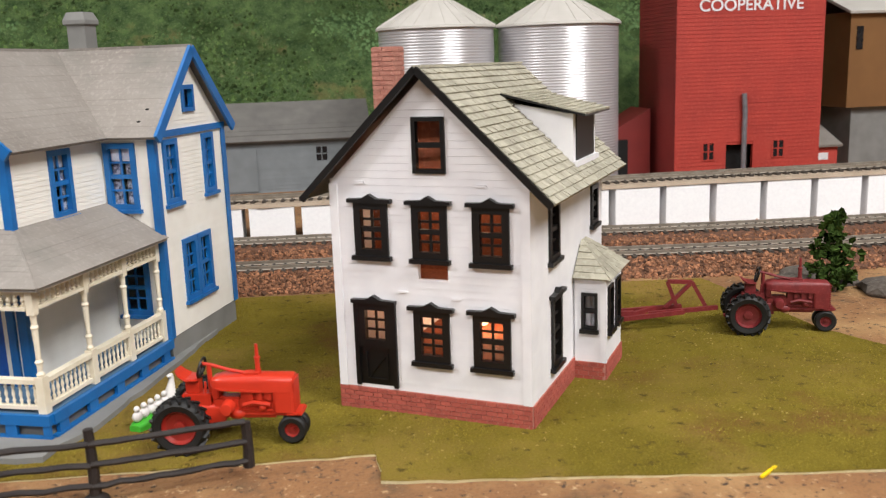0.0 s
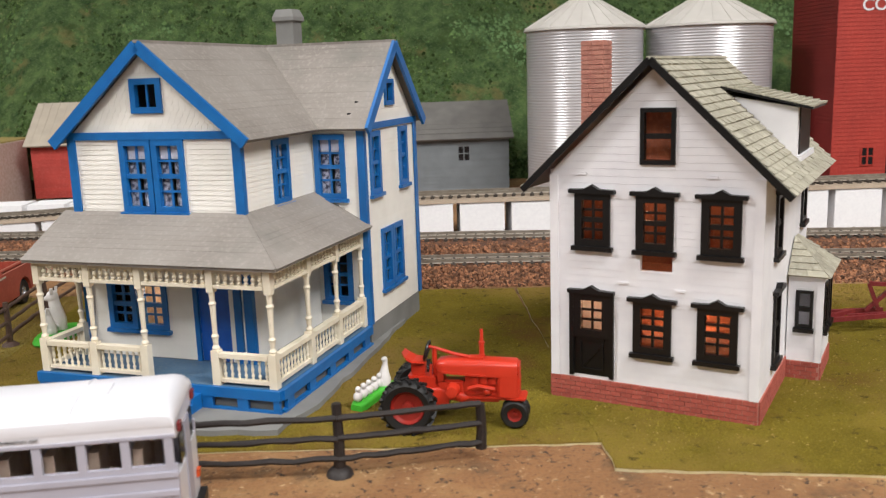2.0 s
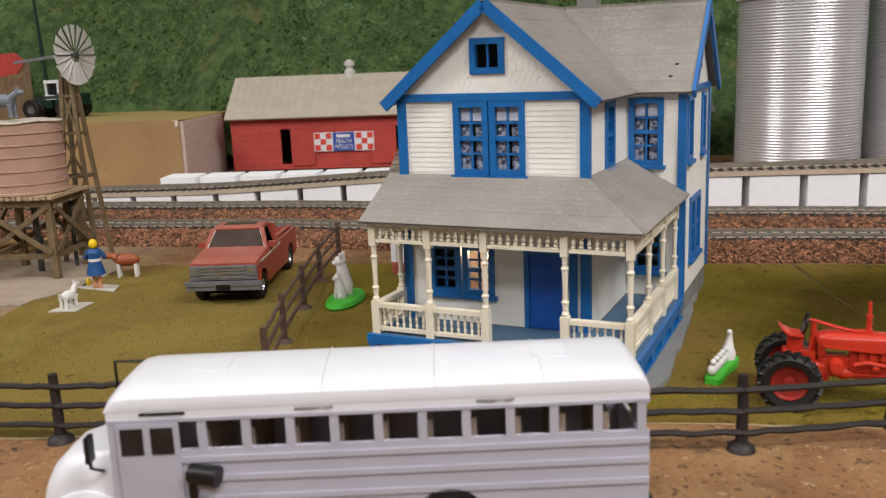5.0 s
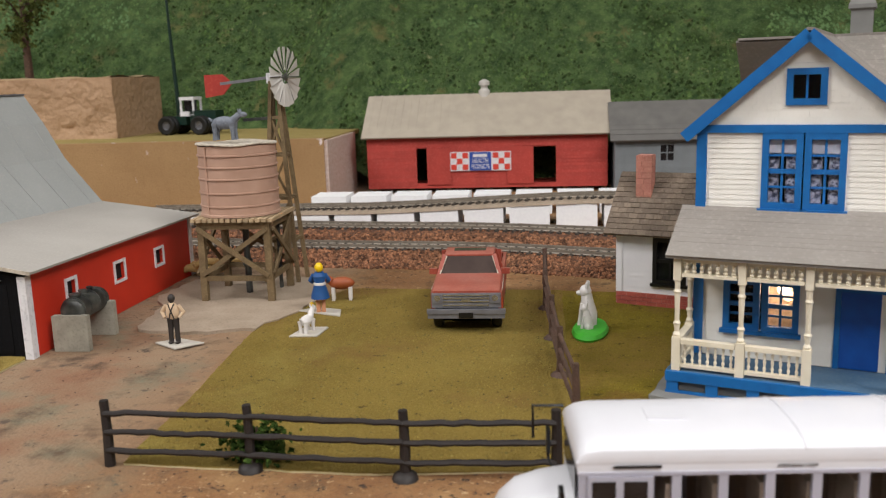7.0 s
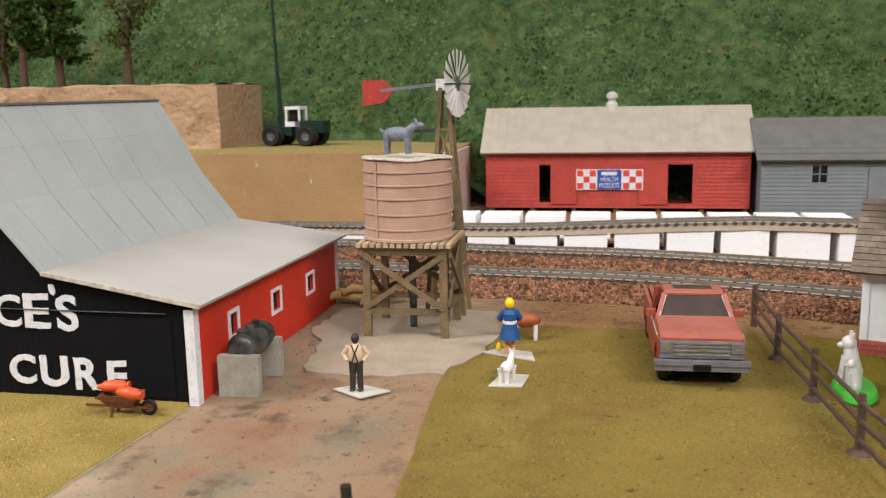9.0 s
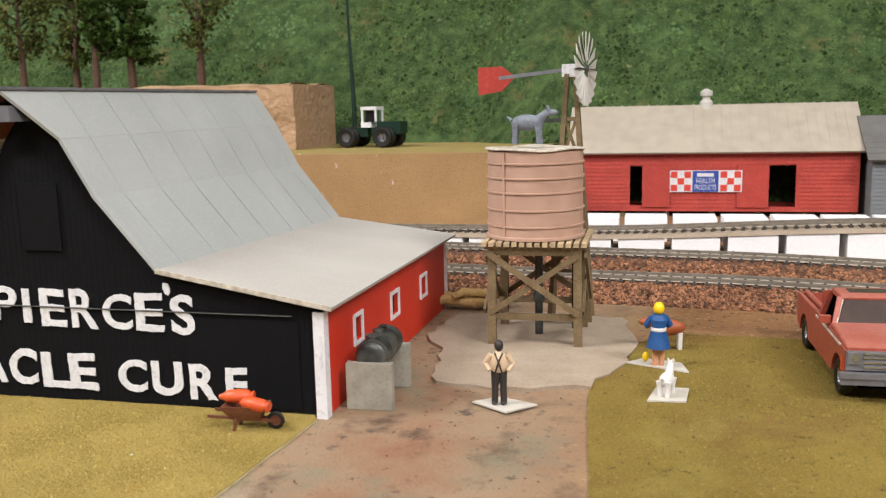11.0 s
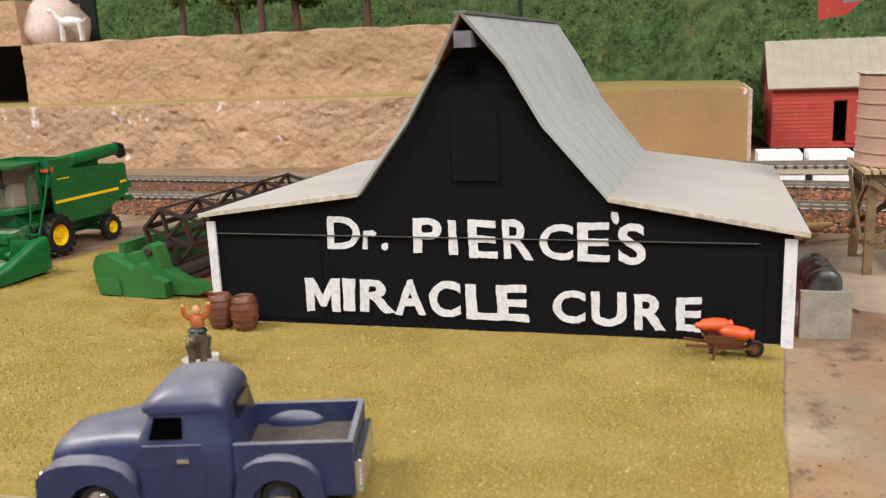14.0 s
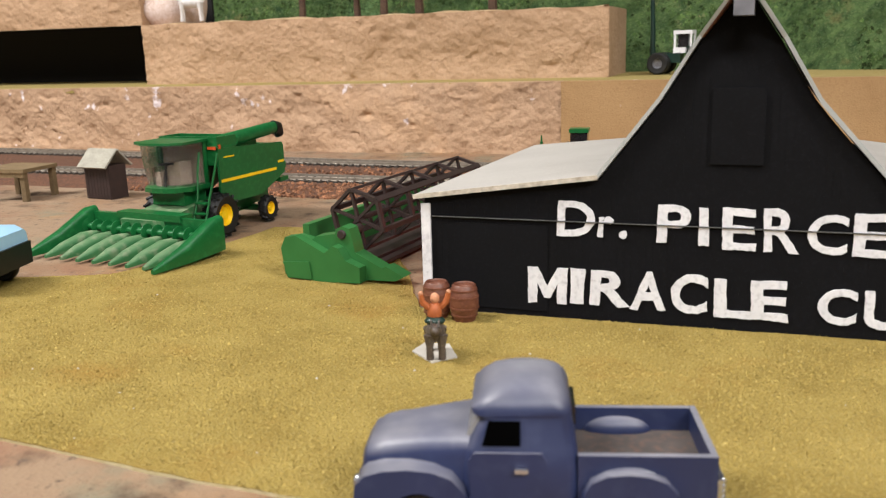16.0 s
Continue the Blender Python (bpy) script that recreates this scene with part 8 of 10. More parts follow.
def bus():
    # x forward; the nose points along -x of the layout
    ob = thing("school_bus", cm(-15.55, 28.1, 0, 185.2), "glossy white toy school bus with grey windows", "bus")
    L0, L1, w = -7.3, 7.1, 3.5
    body = block("floor_pan", M_BUS, ob, L0 + 0.12, L1 - 0.12, -w / 2 + 0.12, w / 2 - 0.12, 0.75, 0.95)
    for s in (-1, 1):
        y0, y1 = (w / 2 - 0.12, w / 2) if s > 0 else (-w / 2, -w / 2 + 0.12)
        block("side_panel", M_BUS_SHADED, ob, L0, L1, y0, y1, 0.75, 3.22)
        block("roof_rail", M_BUS, ob, L0, L1, y0, y1, 4.02, 4.4)
    for x, za, zb in ((L0, 2.85, 3.95), (L1 - 0.12, 3.1, 4.1)):
        block("end_panel", M_BUS, ob, x, x + 0.12, -w / 2 + 0.12, w / 2 - 0.12, 0.75, za)
        block("end_panel", M_BUS, ob, x, x + 0.12, -w / 2 + 0.12, w / 2 - 0.12, zb, 4.4)
    xs = [L0 + 0.05 + i * 1.17 for i in range(12)] + [L1 - 1.5, L1 - 0.3]
    for s in (-1, 1):
        y = s * (w / 2 - 0.06)
        for x in xs:
            block("window_post", M_BUS_SHADED, body, x + 0.04, x + 0.28, y - 0.065, y + 0.065, 3.18, 4.06, bevel=0.02)
        block("drip_rail", M_BUS_SHADED, body, L0, L1, y + s * 0.06 - 0.03, y + s * 0.06 + 0.03, 4.04, 4.13)
        for z in (1.15, 1.8, 2.4, 2.95):
            block("rub_rail", M_BUS_SHADED, body, L0, L1 - 1.6, y + s * 0.06 - 0.05, y + s * 0.06 + 0.06, z - 0.08, z + 0.08, bevel=0.03)
        pane = block("side_glass", M_CLEAR, body, L0 + 0.2, L1 - 0.2, y - 0.02, y + 0.0, 3.2, 4.04)
        pane.visible_shadow = False
        for x in (-1.9,):
            bm = B()
            lathe(bm, [(1.0, -0.02), (1.0, 0.02)], (x, s * (w / 2 + 0.04), 0.8), "y", 24)
            # black disc on the bus side paints the wheel well's shade
            part("wheel_well", bm, M_HOLE, body)
            wheel(ob, x, s * (w / 2 - 0.2), 0.8, 0.8, 0.6, M_GREYMETAL)
        wheel(ob, 8.0, s * (w / 2 - 0.25), 0.8, 0.8, 0.55, M_GREYMETAL)
    # roof with rounded shoulders and ends
    bm = B()
    secs = []
    for x, k in ((L0, 0.0), (L0 + 0.04, 0.5), (L0 + 0.18, 0.84), (L0 + 0.42, 1.0), (L1 - 0.6, 1.0), (L1 - 0.26, 0.85), (L1 - 0.04, 0.5), (L1 + 0.04, 0.0)):
        h = 0.58 * k
        sec = [(x, -w / 2, 4.33), (x, w / 2, 4.33)]
        for i in range(13):
            a = math.pi * i / 12
            sec.append((x, (w / 2 + 0.02) * math.cos(a), 4.38 + (0.03 + h) * math.sin(a) ** 0.52))
        secs.append(sec)
    loft(bm, secs)
    roof = part("roof", bm, M_BUS, ob, smooth=True)
    for x in (-4.5, -1.6, 1.4):
        bm = B()
        tube(bm, [(x, (w / 2 + 0.025) * math.cos(a), 4.39 + 0.61 * math.sin(a) ** 0.52) for a in [math.pi * i / 14 for i in range(1, 14)]], 0.025, 5)
        part("roof_seam", bm, M_BUS, roof)
    for x in (-4.8, 4.6):
        block("roof_hatch", M_BUS, roof, x - 0.5, x + 0.5, -0.45, 0.45, 4.96, 5.02, bevel=0.03)
    # seats
    for i in range(10):
        x = L0 + 1.0 + i * 1.2
        for y in (-0.8, 0.8):
            block("seat", M_SEAT, ob, x, x + 0.3, y - 0.55, y + 0.55, 0.95, 3.6, bevel=0.06)
    # nose
    bm = B()
    loft(bm, [arch(L1 - 0.05, 2.9, 0.8, 3.2, 0.8), arch(L1 + 0.8, 2.8, 0.8, 3.1, 0.85), arch(L1 + 1.5, 2.7, 0.8, 2.9, 0.85), arch(L1 + 1.95, 2.5, 0.85, 2.5, 0.75), arch(L1 + 2.15, 2.3, 0.9, 2.1, 0.6), arch(L1 + 2.25, 2.1, 0.95, 1.7, 0.4)])
    part("hood", bm, M_BUS, ob, smooth=True)
    for s in (-1, 1):
        bm = B()
        secs = []
        for k in range(11):
            a = math.pi * k / 10
            cx, cz = 8.0 + 1.25 * math.cos(a), 0.75 + 1.25 * math.sin(a)
            ci, zi = 8.0 + 0.95 * math.cos(a), 0.7 + 0.92 * math.sin(a)
            secs.append([(ci, s * 0.9, zi), (cx, s * 0.9, cz + 0.1), (cx, s * 1.5, cz), (ci, s * 1.62, zi)])
        loft(bm, secs)
        part("fender", bm, M_BUS, ob, smooth=True)
        block("turn_lamp", M_ORANGE, ob, 8.95, 9.15, s * 1.35 - 0.12, s * 1.35 + 0.12, 1.35, 1.6, bevel=0.04)
        bm = B()
        tube(bm, [(L1 + 0.3, s * 1.5, 2.6), (L1 + 0.45, s * 1.95, 2.9), (L1 + 0.45, s * 1.95, 3.5)], 0.05, 6)
        box(bm, L1 + 0.38, L1 + 0.5, s * 1.95 - 0.2, s * 1.95 + 0.2, 3.1, 3.8)
        part("mirror", bm, M_BLACK, ob, "black wing mirror")
        block("badge", M_BLACK, ob, L1 - 2.1, L1 - 0.9, s * (w / 2 + 0.035) - 0.015, s * (w / 2 + 0.035) + 0.015, 4.24, 4.31)
        for x in (-3.2, 1.6):
            txt = letters("EMERGENCY EXIT", ob, M_BLACK, (x, s * (w / 2 + 0.03), 4.22), 0.085, 0.006, width=1.0, name="exit_lettering")
            txt.rotation_euler = (math.pi / 2, 0, math.pi if s > 0 else 0)
    bm = B()
    tube(bm, [(L1, -1.7, 4.6), (L1 + 0.9, -1.75, 4.6), (L1 + 0.9, -1.75, 3.6)], 0.05, 6)
    part("mirror_bracket", bm, M_BLACK, ob, "black wire mirror bracket")
    block("windscreen", M_WINGLASS, ob, L1 - 0.02, L1 + 0.03, -1.35, 1.35, 3.25, 4.1)
    # side door and stop arm on the near side
    d = block("door", M_BUS_SHADED, ob, L1 - 1.9, L1 - 0.25, 1.755, 1.82, 0.8, 4.02, bevel=0.02)
    for x in (L1 - 1.75, L1 - 0.95):
        block("door_window", M_WINGLASS, d, x, x + 0.6, 1.81, 1.84, 3.15, 3.9)
    bm = B()
    tube(bm, [(L1 - 2.1, 1.85, 2.6), (L1 - 2.9, 2.05, 2.55)], [0.26, 0.3], 10)
    part("stop_arm", bm, M_BLACK, ob, "black stop arm on the bus side", smooth=True)
    block("stop_arm_plate", M_BLACK, ob, L1 - 2.25, L1 - 2.05, 1.85, 1.93, 1.4, 2.4, bevel=0.03)
    # rear end
    for y in (-1.15, 0.45):
        block("rear_window", M_WINGLASS, ob, L0 - 0.02, L0 + 0.04, y, y + 0.75, 3.0, 3.85)
    block("rear_door", M_BUS_SHADED, ob, L0 - 0.05, L0 - 0.01, -0.4, 0.4, 0.95, 3.95, bevel=0.02)
    for s in (-1, 1):
        for z in (1.6, 4.2):
            block("tail_lamp", M_ORANGE if z < 2 else M_MAROON, ob, L0 - 0.1, L0 - 0.01, s * 1.3 - 0.15, s * 1.3 + 0.15, z - 0.12, z + 0.12, bevel=0.03)
    block("rear_bumper", M_BLACK, ob, L0 - 0.25, L0 - 0.02, -1.6, 1.6, 0.6, 0.95, bevel=0.04)


bus()


def combine():
    ob = thing("combine_harvester", cm(-97.4, 59.4, 0, -94.5), "green toy combine harvester with yellow wheels and clear cab", "combine")
    side = [(-0.4, 2.3), (-0.4, 5.4), (-7.55, 5.05), (-7.75, 4.8), (-7.75, 2.95), (-6.2, 2.45), (-4.8, 1.95), (-1.5, 1.95)]
    body = new("body")
    body.parent = ob
    for y in (-2.35, 2.2):
        bm = B()
        prism(bm, side, lambda a, b, k: (a, y + k, b), 0.15)
        part("side_panel", bm, M_GREEN, body, bevel=0.05)
    block("rear_panel", M_GREEN, body, -7.72, -7.57, -2.2, 2.2, 2.9, 4.95, bevel=0.04)
    block("engine_deck", M_GREEN, body, -7.57, -2.4, -2.2, 2.2, 4.3, 4.55)
    block("engine_cover", M_GREEN, body, -6.6, -2.9, -1.5, 0.9, 4.55, 5.5, bevel=0.15)
    block("straw_hood", M_GREEN, body, -8.3, -7.3, -1.9, 2.25, 2.4, 2.65, bevel=0.05)
    block("lower_body", M_GREEN, ob, -7.0, 0.8, -1.3, 1.3, 1.2, 2.3, bevel=0.06)
    for s in (-1, 1):
        y = s * 2.36
        block("stripe", M_YELLOW, body, -6.7, -0.5, y - 0.015, y + 0.015, 3.17, 3.36, "yellow side stripe")
        block("stripe", M_YELLOW, body, -7.65, -6.95, y - 0.015, y + 0.015, 3.62, 3.8)
        block("badge", M_YELLOW, body, -2.0, -0.9, y - 0.012, y + 0.012, 4.72, 4.8)
    # grain tank with a broad flared rim, open on top
    tank = new("grain_tank")
    tank.parent = ob
    for b in ((-2.4, -0.4, -2.3, -2.15), (-2.4, -0.4, 2.15, 2.3), (-2.4, -2.25, -2.15, 2.15), (-0.55, -0.4, -2.15, 2.15)):
        block("tank_wall", M_GREEN, tank, *b, 4.3, 6.1, bevel=0.03)
    lo = [(-2.45, -2.3, 6.1), (-0.35, -2.3, 6.1), (-0.35, 2.32, 6.1), (-2.45, 2.32, 6.1)]
    hi = [(-3.0, -2.15, 6.62), (-0.5, -2.15, 6.62), (-0.5, 2.2, 6.62), (-3.0, 2.2, 6.62)]
    for i in range(4):
        j = (i + 1) % 4
        bm = B()
        p, q, r0, r1 = Vector(lo[i]), Vector(lo[j]), Vector(hi[j]), Vector(hi[i])
        mid = Vector((-1.5, 0, 0))
        inn = [v + (Vector((mid.x, mid.y, v.z)) - v) * 0.1 for v in (p, q, r0, r1)]
        vs = [bm.verts.new(v) for v in (p, q, r0, r1, *inn)]
        for f in ((0, 1, 2, 3), (7, 6, 5, 4), (0, 4, 5, 1), (1, 5, 6, 2), (2, 6, 7, 3), (3, 7, 4, 0)):
            bm.faces.new([vs[k] for k in f])
        part("tank_rim", bm, M_GREEN, tank)
    block("tank_floor", M_GREEN, tank, -2.25, -0.55, -2.15, 2.15, 5.2, 5.35)
    block("side_lamp", M_ORANGE, tank, -0.42, -0.3, 1.6, 2.2, 5.3, 5.5, bevel=0.03)
    bm = B()
    tube(bm, [(-1.6, 1.4, 5.1), (-2.0, 1.7, 5.25), (-7.0, 1.8, 5.55), (-7.5, 1.82, 5.55)], [0.4, 0.4, 0.36, 0.36], 14)
    part("unloading_auger", bm, M_GREEN, ob, smooth=True)
    bm = B()
    tube(bm, [(-7.45, 1.82, 5.56), (-7.9, 1.84, 5.5), (-8.1, 1.84, 5.1)], [0.42, 0.42, 0.34], 12)
    part("auger_spout", bm, M_BLACK, ob, smooth=True)
    # cab
    cab = new("cab")
    cab.parent = ob
    bm = B()
    prism(bm, [(-0.4, -2.1), (2.2, -2.25), (2.75, -1.2), (2.9, 0.0), (2.75, 1.2), (2.2, 2.25), (-0.4, 2.1)], lambda a, b, k: (a, b, 5.86 + k), 0.16)
    part("cab_roof", bm, M_GREEN, cab, bevel=0.06)
    bm = B()
    prism(bm, [(-0.4, -2.0), (1.5, -2.1), (2.4, -1.4), (2.65, -0.5), (2.65, 0.5), (2.4, 1.4), (1.5, 2.1), (-0.4, 2.0)], lambda a, b, k: (a, b, 2.95 + k), 0.24)
    part("cab_floor", bm, M_GREEN, cab, bevel=0.05)
    block("cab_base", M_GREEN, cab, -0.4, 1.7, -1.5, 1.5, 2.2, 2.95, bevel=0.06)
    bm = B()
    outline = [(-0.1, -1.7), (1.5, -1.75), (2.15, -1.2), (2.35, -0.5), (2.35, 0.5), (2.15, 1.2), (1.5, 1.75), (-0.1, 1.7)]
    rings = [[bm.verts.new((a * s, b * s, z)) for a, b in outline] for z, s in ((3.22, 1.0), (4.6, 1.12), (5.85, 1.16))]
    for lower, upper in zip(rings, rings[1:]):
        for i in range(7):
            bm.faces.new((lower[i], lower[i + 1], upper[i + 1], upper[i]))
    bmesh.ops.solidify(bm, geom=bm.faces[:], thickness=0.03)
    block("cab_back", M_SEAT, cab, -0.35, -0.2, -1.8, 1.8, 3.2, 5.8)
    for y in (-2.0, 1.88):
        block("cab_post", M_GREEN, cab, -0.3, 0.0, y, y + 0.12, 3.2, 5.86)
    gl = part("cab_glass", bm, M_CLEAR, cab, "clear plastic cab glazing")
    gl.visible_shadow = False
    block("seat", M_SEAT, cab, 0.1, 0.9, -0.45, 0.45, 3.2, 4.7, bevel=0.08)
    block("console", M_SEAT, cab, 0.5, 1.3, -1.2, -0.7, 3.2, 4.1, bevel=0.06)
    bm = B()
    tube(bm, [(1.8, 0, 3.2), (1.6, 0, 4.55)], 0.12, 8)
    lathe(bm, [(0.45, 4.55), (0.45, 4.68)], (1.6, 0, 0), n=14)
    part("steering_column", bm, M_BLACK, cab)
    # the upper works sit low over the hull, the cab narrower than the body
    for child in (*body.children, *tank.children, *cab.children):
        for v in child.data.vertices:
            if v.co.z > 0.032:
                v.co.z = 0.032 + (v.co.z - 0.032) * 0.83
            if child.parent == cab:
                v.co.y = v.co.y * 0.84 - 0.0015
    # feeder house and ladder
    bm = B()
    hexa(bm, [(0.4, -1.5, 1.0), (4.4, -1.7, 0.6), (4.4, 1.7, 0.6), (0.4, 1.5, 1.0)], [(0.4, -1.5, 2.3), (4.4, -1.7, 1.75), (4.4, 1.7, 1.75), (0.4, 1.5, 2.3)])
    part("feeder_house", bm, M_GREEN_DUSTY, ob, bevel=0.06)
    lad = new("ladder")
    lad.parent = ob
    for y in (1.75, 2.65):
        bm = B()
        tube(bm, [(1.9, y, 0.9), (1.2, y, 2.6), (0.9, y + (0.3 if y > 2 else -0.1), 3.9), (0.6, y + (0.4 if y > 2 else -0.1), 4.9)], 0.075, 8)
        part("ladder_rail", bm, M_GREEN, lad, smooth=True)
    for z, x in ((1.1, 1.8), (1.7, 1.58), (2.3, 1.34)):
        block("rung", M_GREEN, lad, x - 0.2, x + 0.2, 1.75, 2.65, z, z + 0.08)
    for s in (-1, 1):
        wheel(ob, -0.2, s * 2.35, 1.35, 1.35, 1.0, M_YELLOW, 16, "drive_wheel", 0.55)
        wheel(ob, -5.6, s * 2.2, 0.85, 0.85, 0.65, M_YELLOW, 12, "rear_wheel", 0.55)
    block("rear_axle", M_GREEN, ob, -5.8, -5.4, -2.0, 2.0, 0.65, 1.05)
    block("axle_arm", M_GREEN, ob, -6.0, -3.0, -0.8, 0.8, 0.8, 1.5, bevel=0.05)
    block("lamp", M_ORANGE, ob, -0.7, -0.5, 2.1, 2.35, 4.95, 5.2, bevel=0.03)
    block("rear_hood", M_GREEN, ob, -9.2, -8.3, -1.5, 1.5, 3.0, 3.4, bevel=0.06)
    # the upper works stand taller over the axles
    for o in [c for c in ob.children_recursive if c.type == "MESH" and "tyre" not in c.name and "rim" not in c.name]:
        for v in o.data.vertices:
            if v.co.z > 0.022:
                v.co.z = 0.022 + (v.co.z - 0.022) * 1.2


def corn_head():
    ob = thing("corn_head", cm(-97.5, 54.1, 0, -99), "green corn head with pointed snouts in front of the combine", "farm implement")
    w = 10.5
    block("back_sheet", M_GREEN, ob, -1.4, -1.1, -w / 2, w / 2, 0.5, 2.0, bevel=0.05)
    block("top_beam", M_GREEN, ob, -2.0, -1.0, -2.6, 2.6, 1.75, 2.15, bevel=0.06)
    bm = B()
    tube(bm, [(-0.55, -w / 2, 1.15), (-0.55, w / 2, 1.15)], 0.22, 10)
    for i in range(12):
        y = -w / 2 + 0.5 + i * 0.84
        lathe(bm, [(0.22, -0.12), (0.5, -0.03), (0.5, 0.03), (0.22, 0.12)], (-0.55, y, 1.15), "y", 14)
    part("cross_auger", bm, M_GREEN, ob, "green cross auger", smooth=True)
    n = 7
    for i in range(n):
        y = -w / 2 + 1.3 + i * (w - 2.6) / (n - 1)
        bm = B()
        loft(bm, [arch(-0.6, 0.75, 0.35, 1.0, 0.3), arch(0.6, 0.95, 0.25, 1.05, 0.4), arch(2.2, 0.7, 0.12, 0.7, 0.3), arch(3.4, 0.22, 0.05, 0.25, 0.09)])
        bmesh.ops.translate(bm, verts=bm.verts[:], vec=(0, y, 0))
        part("snout", bm, M_GREEN_DUSTY, ob, "dusty green pointed snout", smooth=True)
    for s in (-1, 1):
        bm = B()
        loft(bm, [arch(-1.5, 0.7, 0.3, 2.3, 0.3), arch(-0.8, 0.8, 0.25, 2.25, 0.35), arch(1.4, 0.8, 0.15, 1.2, 0.35), arch(3.9, 0.25, 0.05, 0.3, 0.1)])
        bmesh.ops.translate(bm, verts=bm.verts[:], vec=(0, s * (w / 2 - 0.1), 0))
        part("end_divider", bm, M_GREEN, ob, smooth=True)


combine()
corn_head()


def grain_header():
    ob = thing("grain_header", cm(-83.2, 51.8, 0, 84), "bright green grain header with dark brown pickup reel", "farm implement")
    # x along the header away from the camera, y to the left of that (its back)
    L = 15.0
    inner = [(2.72, 0.05), (2.82, 1.4), (2.62, 2.0), (2.02, 2.1), (1.01, 1.9), (0.71, 2.2), (-0.49, 2.4), (-0.52, 2.65), (-0.9, 2.82), (-1.3, 2.7), (-1.51, 2.0), (-1.61, 1.5), (-3.11, 0.8), (-3.31, 0.92), (-4.31, 0.45), (-3.82, 0.2), (0.81, 0.0)]
    outer = [(2.36, 0.9), (2.46, 1.6), (2.15, 2.2), (1.55, 2.3), (-0.16, 1.5), (-0.66, 1.9), (-0.96, 1.8), (-1.36, 1.2), (-2.17, 0.9), (-2.17, 0.1), (-0.16, 0.0), (0.55, 0.0), (2.15, 0.05)]
    plate = [(2.35, 0.9), (0.74, 1.0), (0.64, 0.1), (2.05, 0.1)]
    for x, sg in ((0.0, -1), (L, 1)):
        for nm, prof, d0, d1 in (("end_sheet", inner, 0.0, 0.9), ("end_cover", outer, 0.9, 1.5), ("end_plate", plate, 1.5, 1.58)):
            bm = B()
            lo, hi = sorted((x + sg * d0, x + sg * d1))
            prism(bm, prof, lambda a, b, k: (lo + k, a, b), hi - lo)
            part(nm, bm, M_GREEN_BRIGHT, ob, "bright green plastic end sheet" if nm == "end_sheet" else "", bevel=0.09 if nm != "end_plate" else 0.02)
    block("back_wall", M_GREEN_BRIGHT, ob, 0.8, L, 2.2, 2.6, 0.3, 2.4, bevel=0.06)
    block("trough", M_DKBROWN, ob, 0.8, L, -0.9, 2.2, 0.1, 0.45)
    block("cutter_bar", M_DKBROWN, ob, 0.8, L, -1.5, -0.9, 0.1, 0.3)
    bm = B()
    lathe(bm, [(0.2, -1.05), (0.24, -1.0), (0.24, 0.9), (0.2, 1.0)], (0, -0.9, 2.4), "x", 14)
    part("pivot", bm, M_DKBROWN, ob, smooth=True)
    reel = new("reel")
    reel.parent = ob
    c = Vector((0, -0.7, 2.8))
    R = 1.6
    for i in range(6):
        a = 2 * math.pi * i / 6 + 0.3
        bm = B()
        p = c + Vector((0, R * math.cos(a), R * math.sin(a)))
        beam(bm, p + Vector((1.0, 0, 0)), p + Vector((L - 0.3, 0, 0)), 0.3, 0.14, up=(0, math.cos(a), math.sin(a)))
        part("reel_bat", bm, M_DKBROWN, reel)
    for x in (1.1, 4.5, 8.0, 11.5, L - 0.4):
        bm = B()
        ring = [c + Vector((x, R * math.cos(2 * math.pi * i / 6 + 0.3), R * math.sin(2 * math.pi * i / 6 + 0.3))) for i in range(6)]
        for a, b in zip(ring, ring[1:] + ring[:1]):
            beam(bm, a, b, 0.16, 0.3, up=(1, 0, 0))
            beam(bm, a, c + Vector((x, 0, 0)), 0.14, 0.22, up=(1, 0, 0))
        part("reel_spider", bm, M_DKBROWN, reel)
    bm = B()
    tube(bm, [c + Vector((0.9, 0, 0)), c + Vector((L, 0, 0))], 0.16, 8)
    part("reel_shaft", bm, M_DKBROWN, reel)


grain_header()


def pale_pickup():
    ob = thing("pale_blue_truck", cm(-102.6, 44.6, 0, 14), "pale blue toy truck with a black grille", "truck")
    bm = B()
    loft(bm, [arch(-4, 3.6, 0.9, 2.4, 0.2), arch(1.0, 3.6, 0.9, 2.5, 0.25), arch(3.6, 3.6, 0.9, 2.5, 0.35), arch(4.1, 3.5, 0.95, 2.3, 0.35)])
    part("body", bm, M_SKYBLUE, ob, smooth=True)
    bm = B()
    loft(bm, [arch(-2.6, 3.3, 2.4, 3.9, 0.4), arch(0.6, 3.3, 2.4, 3.9, 0.4), arch(1.3, 3.4, 2.4, 2.6, 0.05)])
    part("cab", bm, M_SKYBLUE, ob, smooth=True)
    block("grille", M_BLACK, ob, 4.0, 4.25, -1.75, 1.75, 0.8, 1.75, bevel=0.06)
    for s in (-1, 1):
        for x in (2.7, -2.7):
            wheel(ob, x, s * 1.55, 0.78, 0.78, 0.55, M_BLACK)
        block("fender_black", M_BLACK, ob, 1.6, 4.1, s * 1.78 - 0.05, s * 1.78 + 0.05, 0.8, 1.7, bevel=0.04)
        block("mirror", M_SKYBLUE, ob, 0.9, 1.1, s * 2.0 - 0.2, s * 2.0 + 0.2, 2.6, 3.0, bevel=0.04)
    for o in [c for c in ob.children if c.type == "MESH"]:
        for v in o.data.vertices:
            v.co.z *= 1.22


pale_pickup()


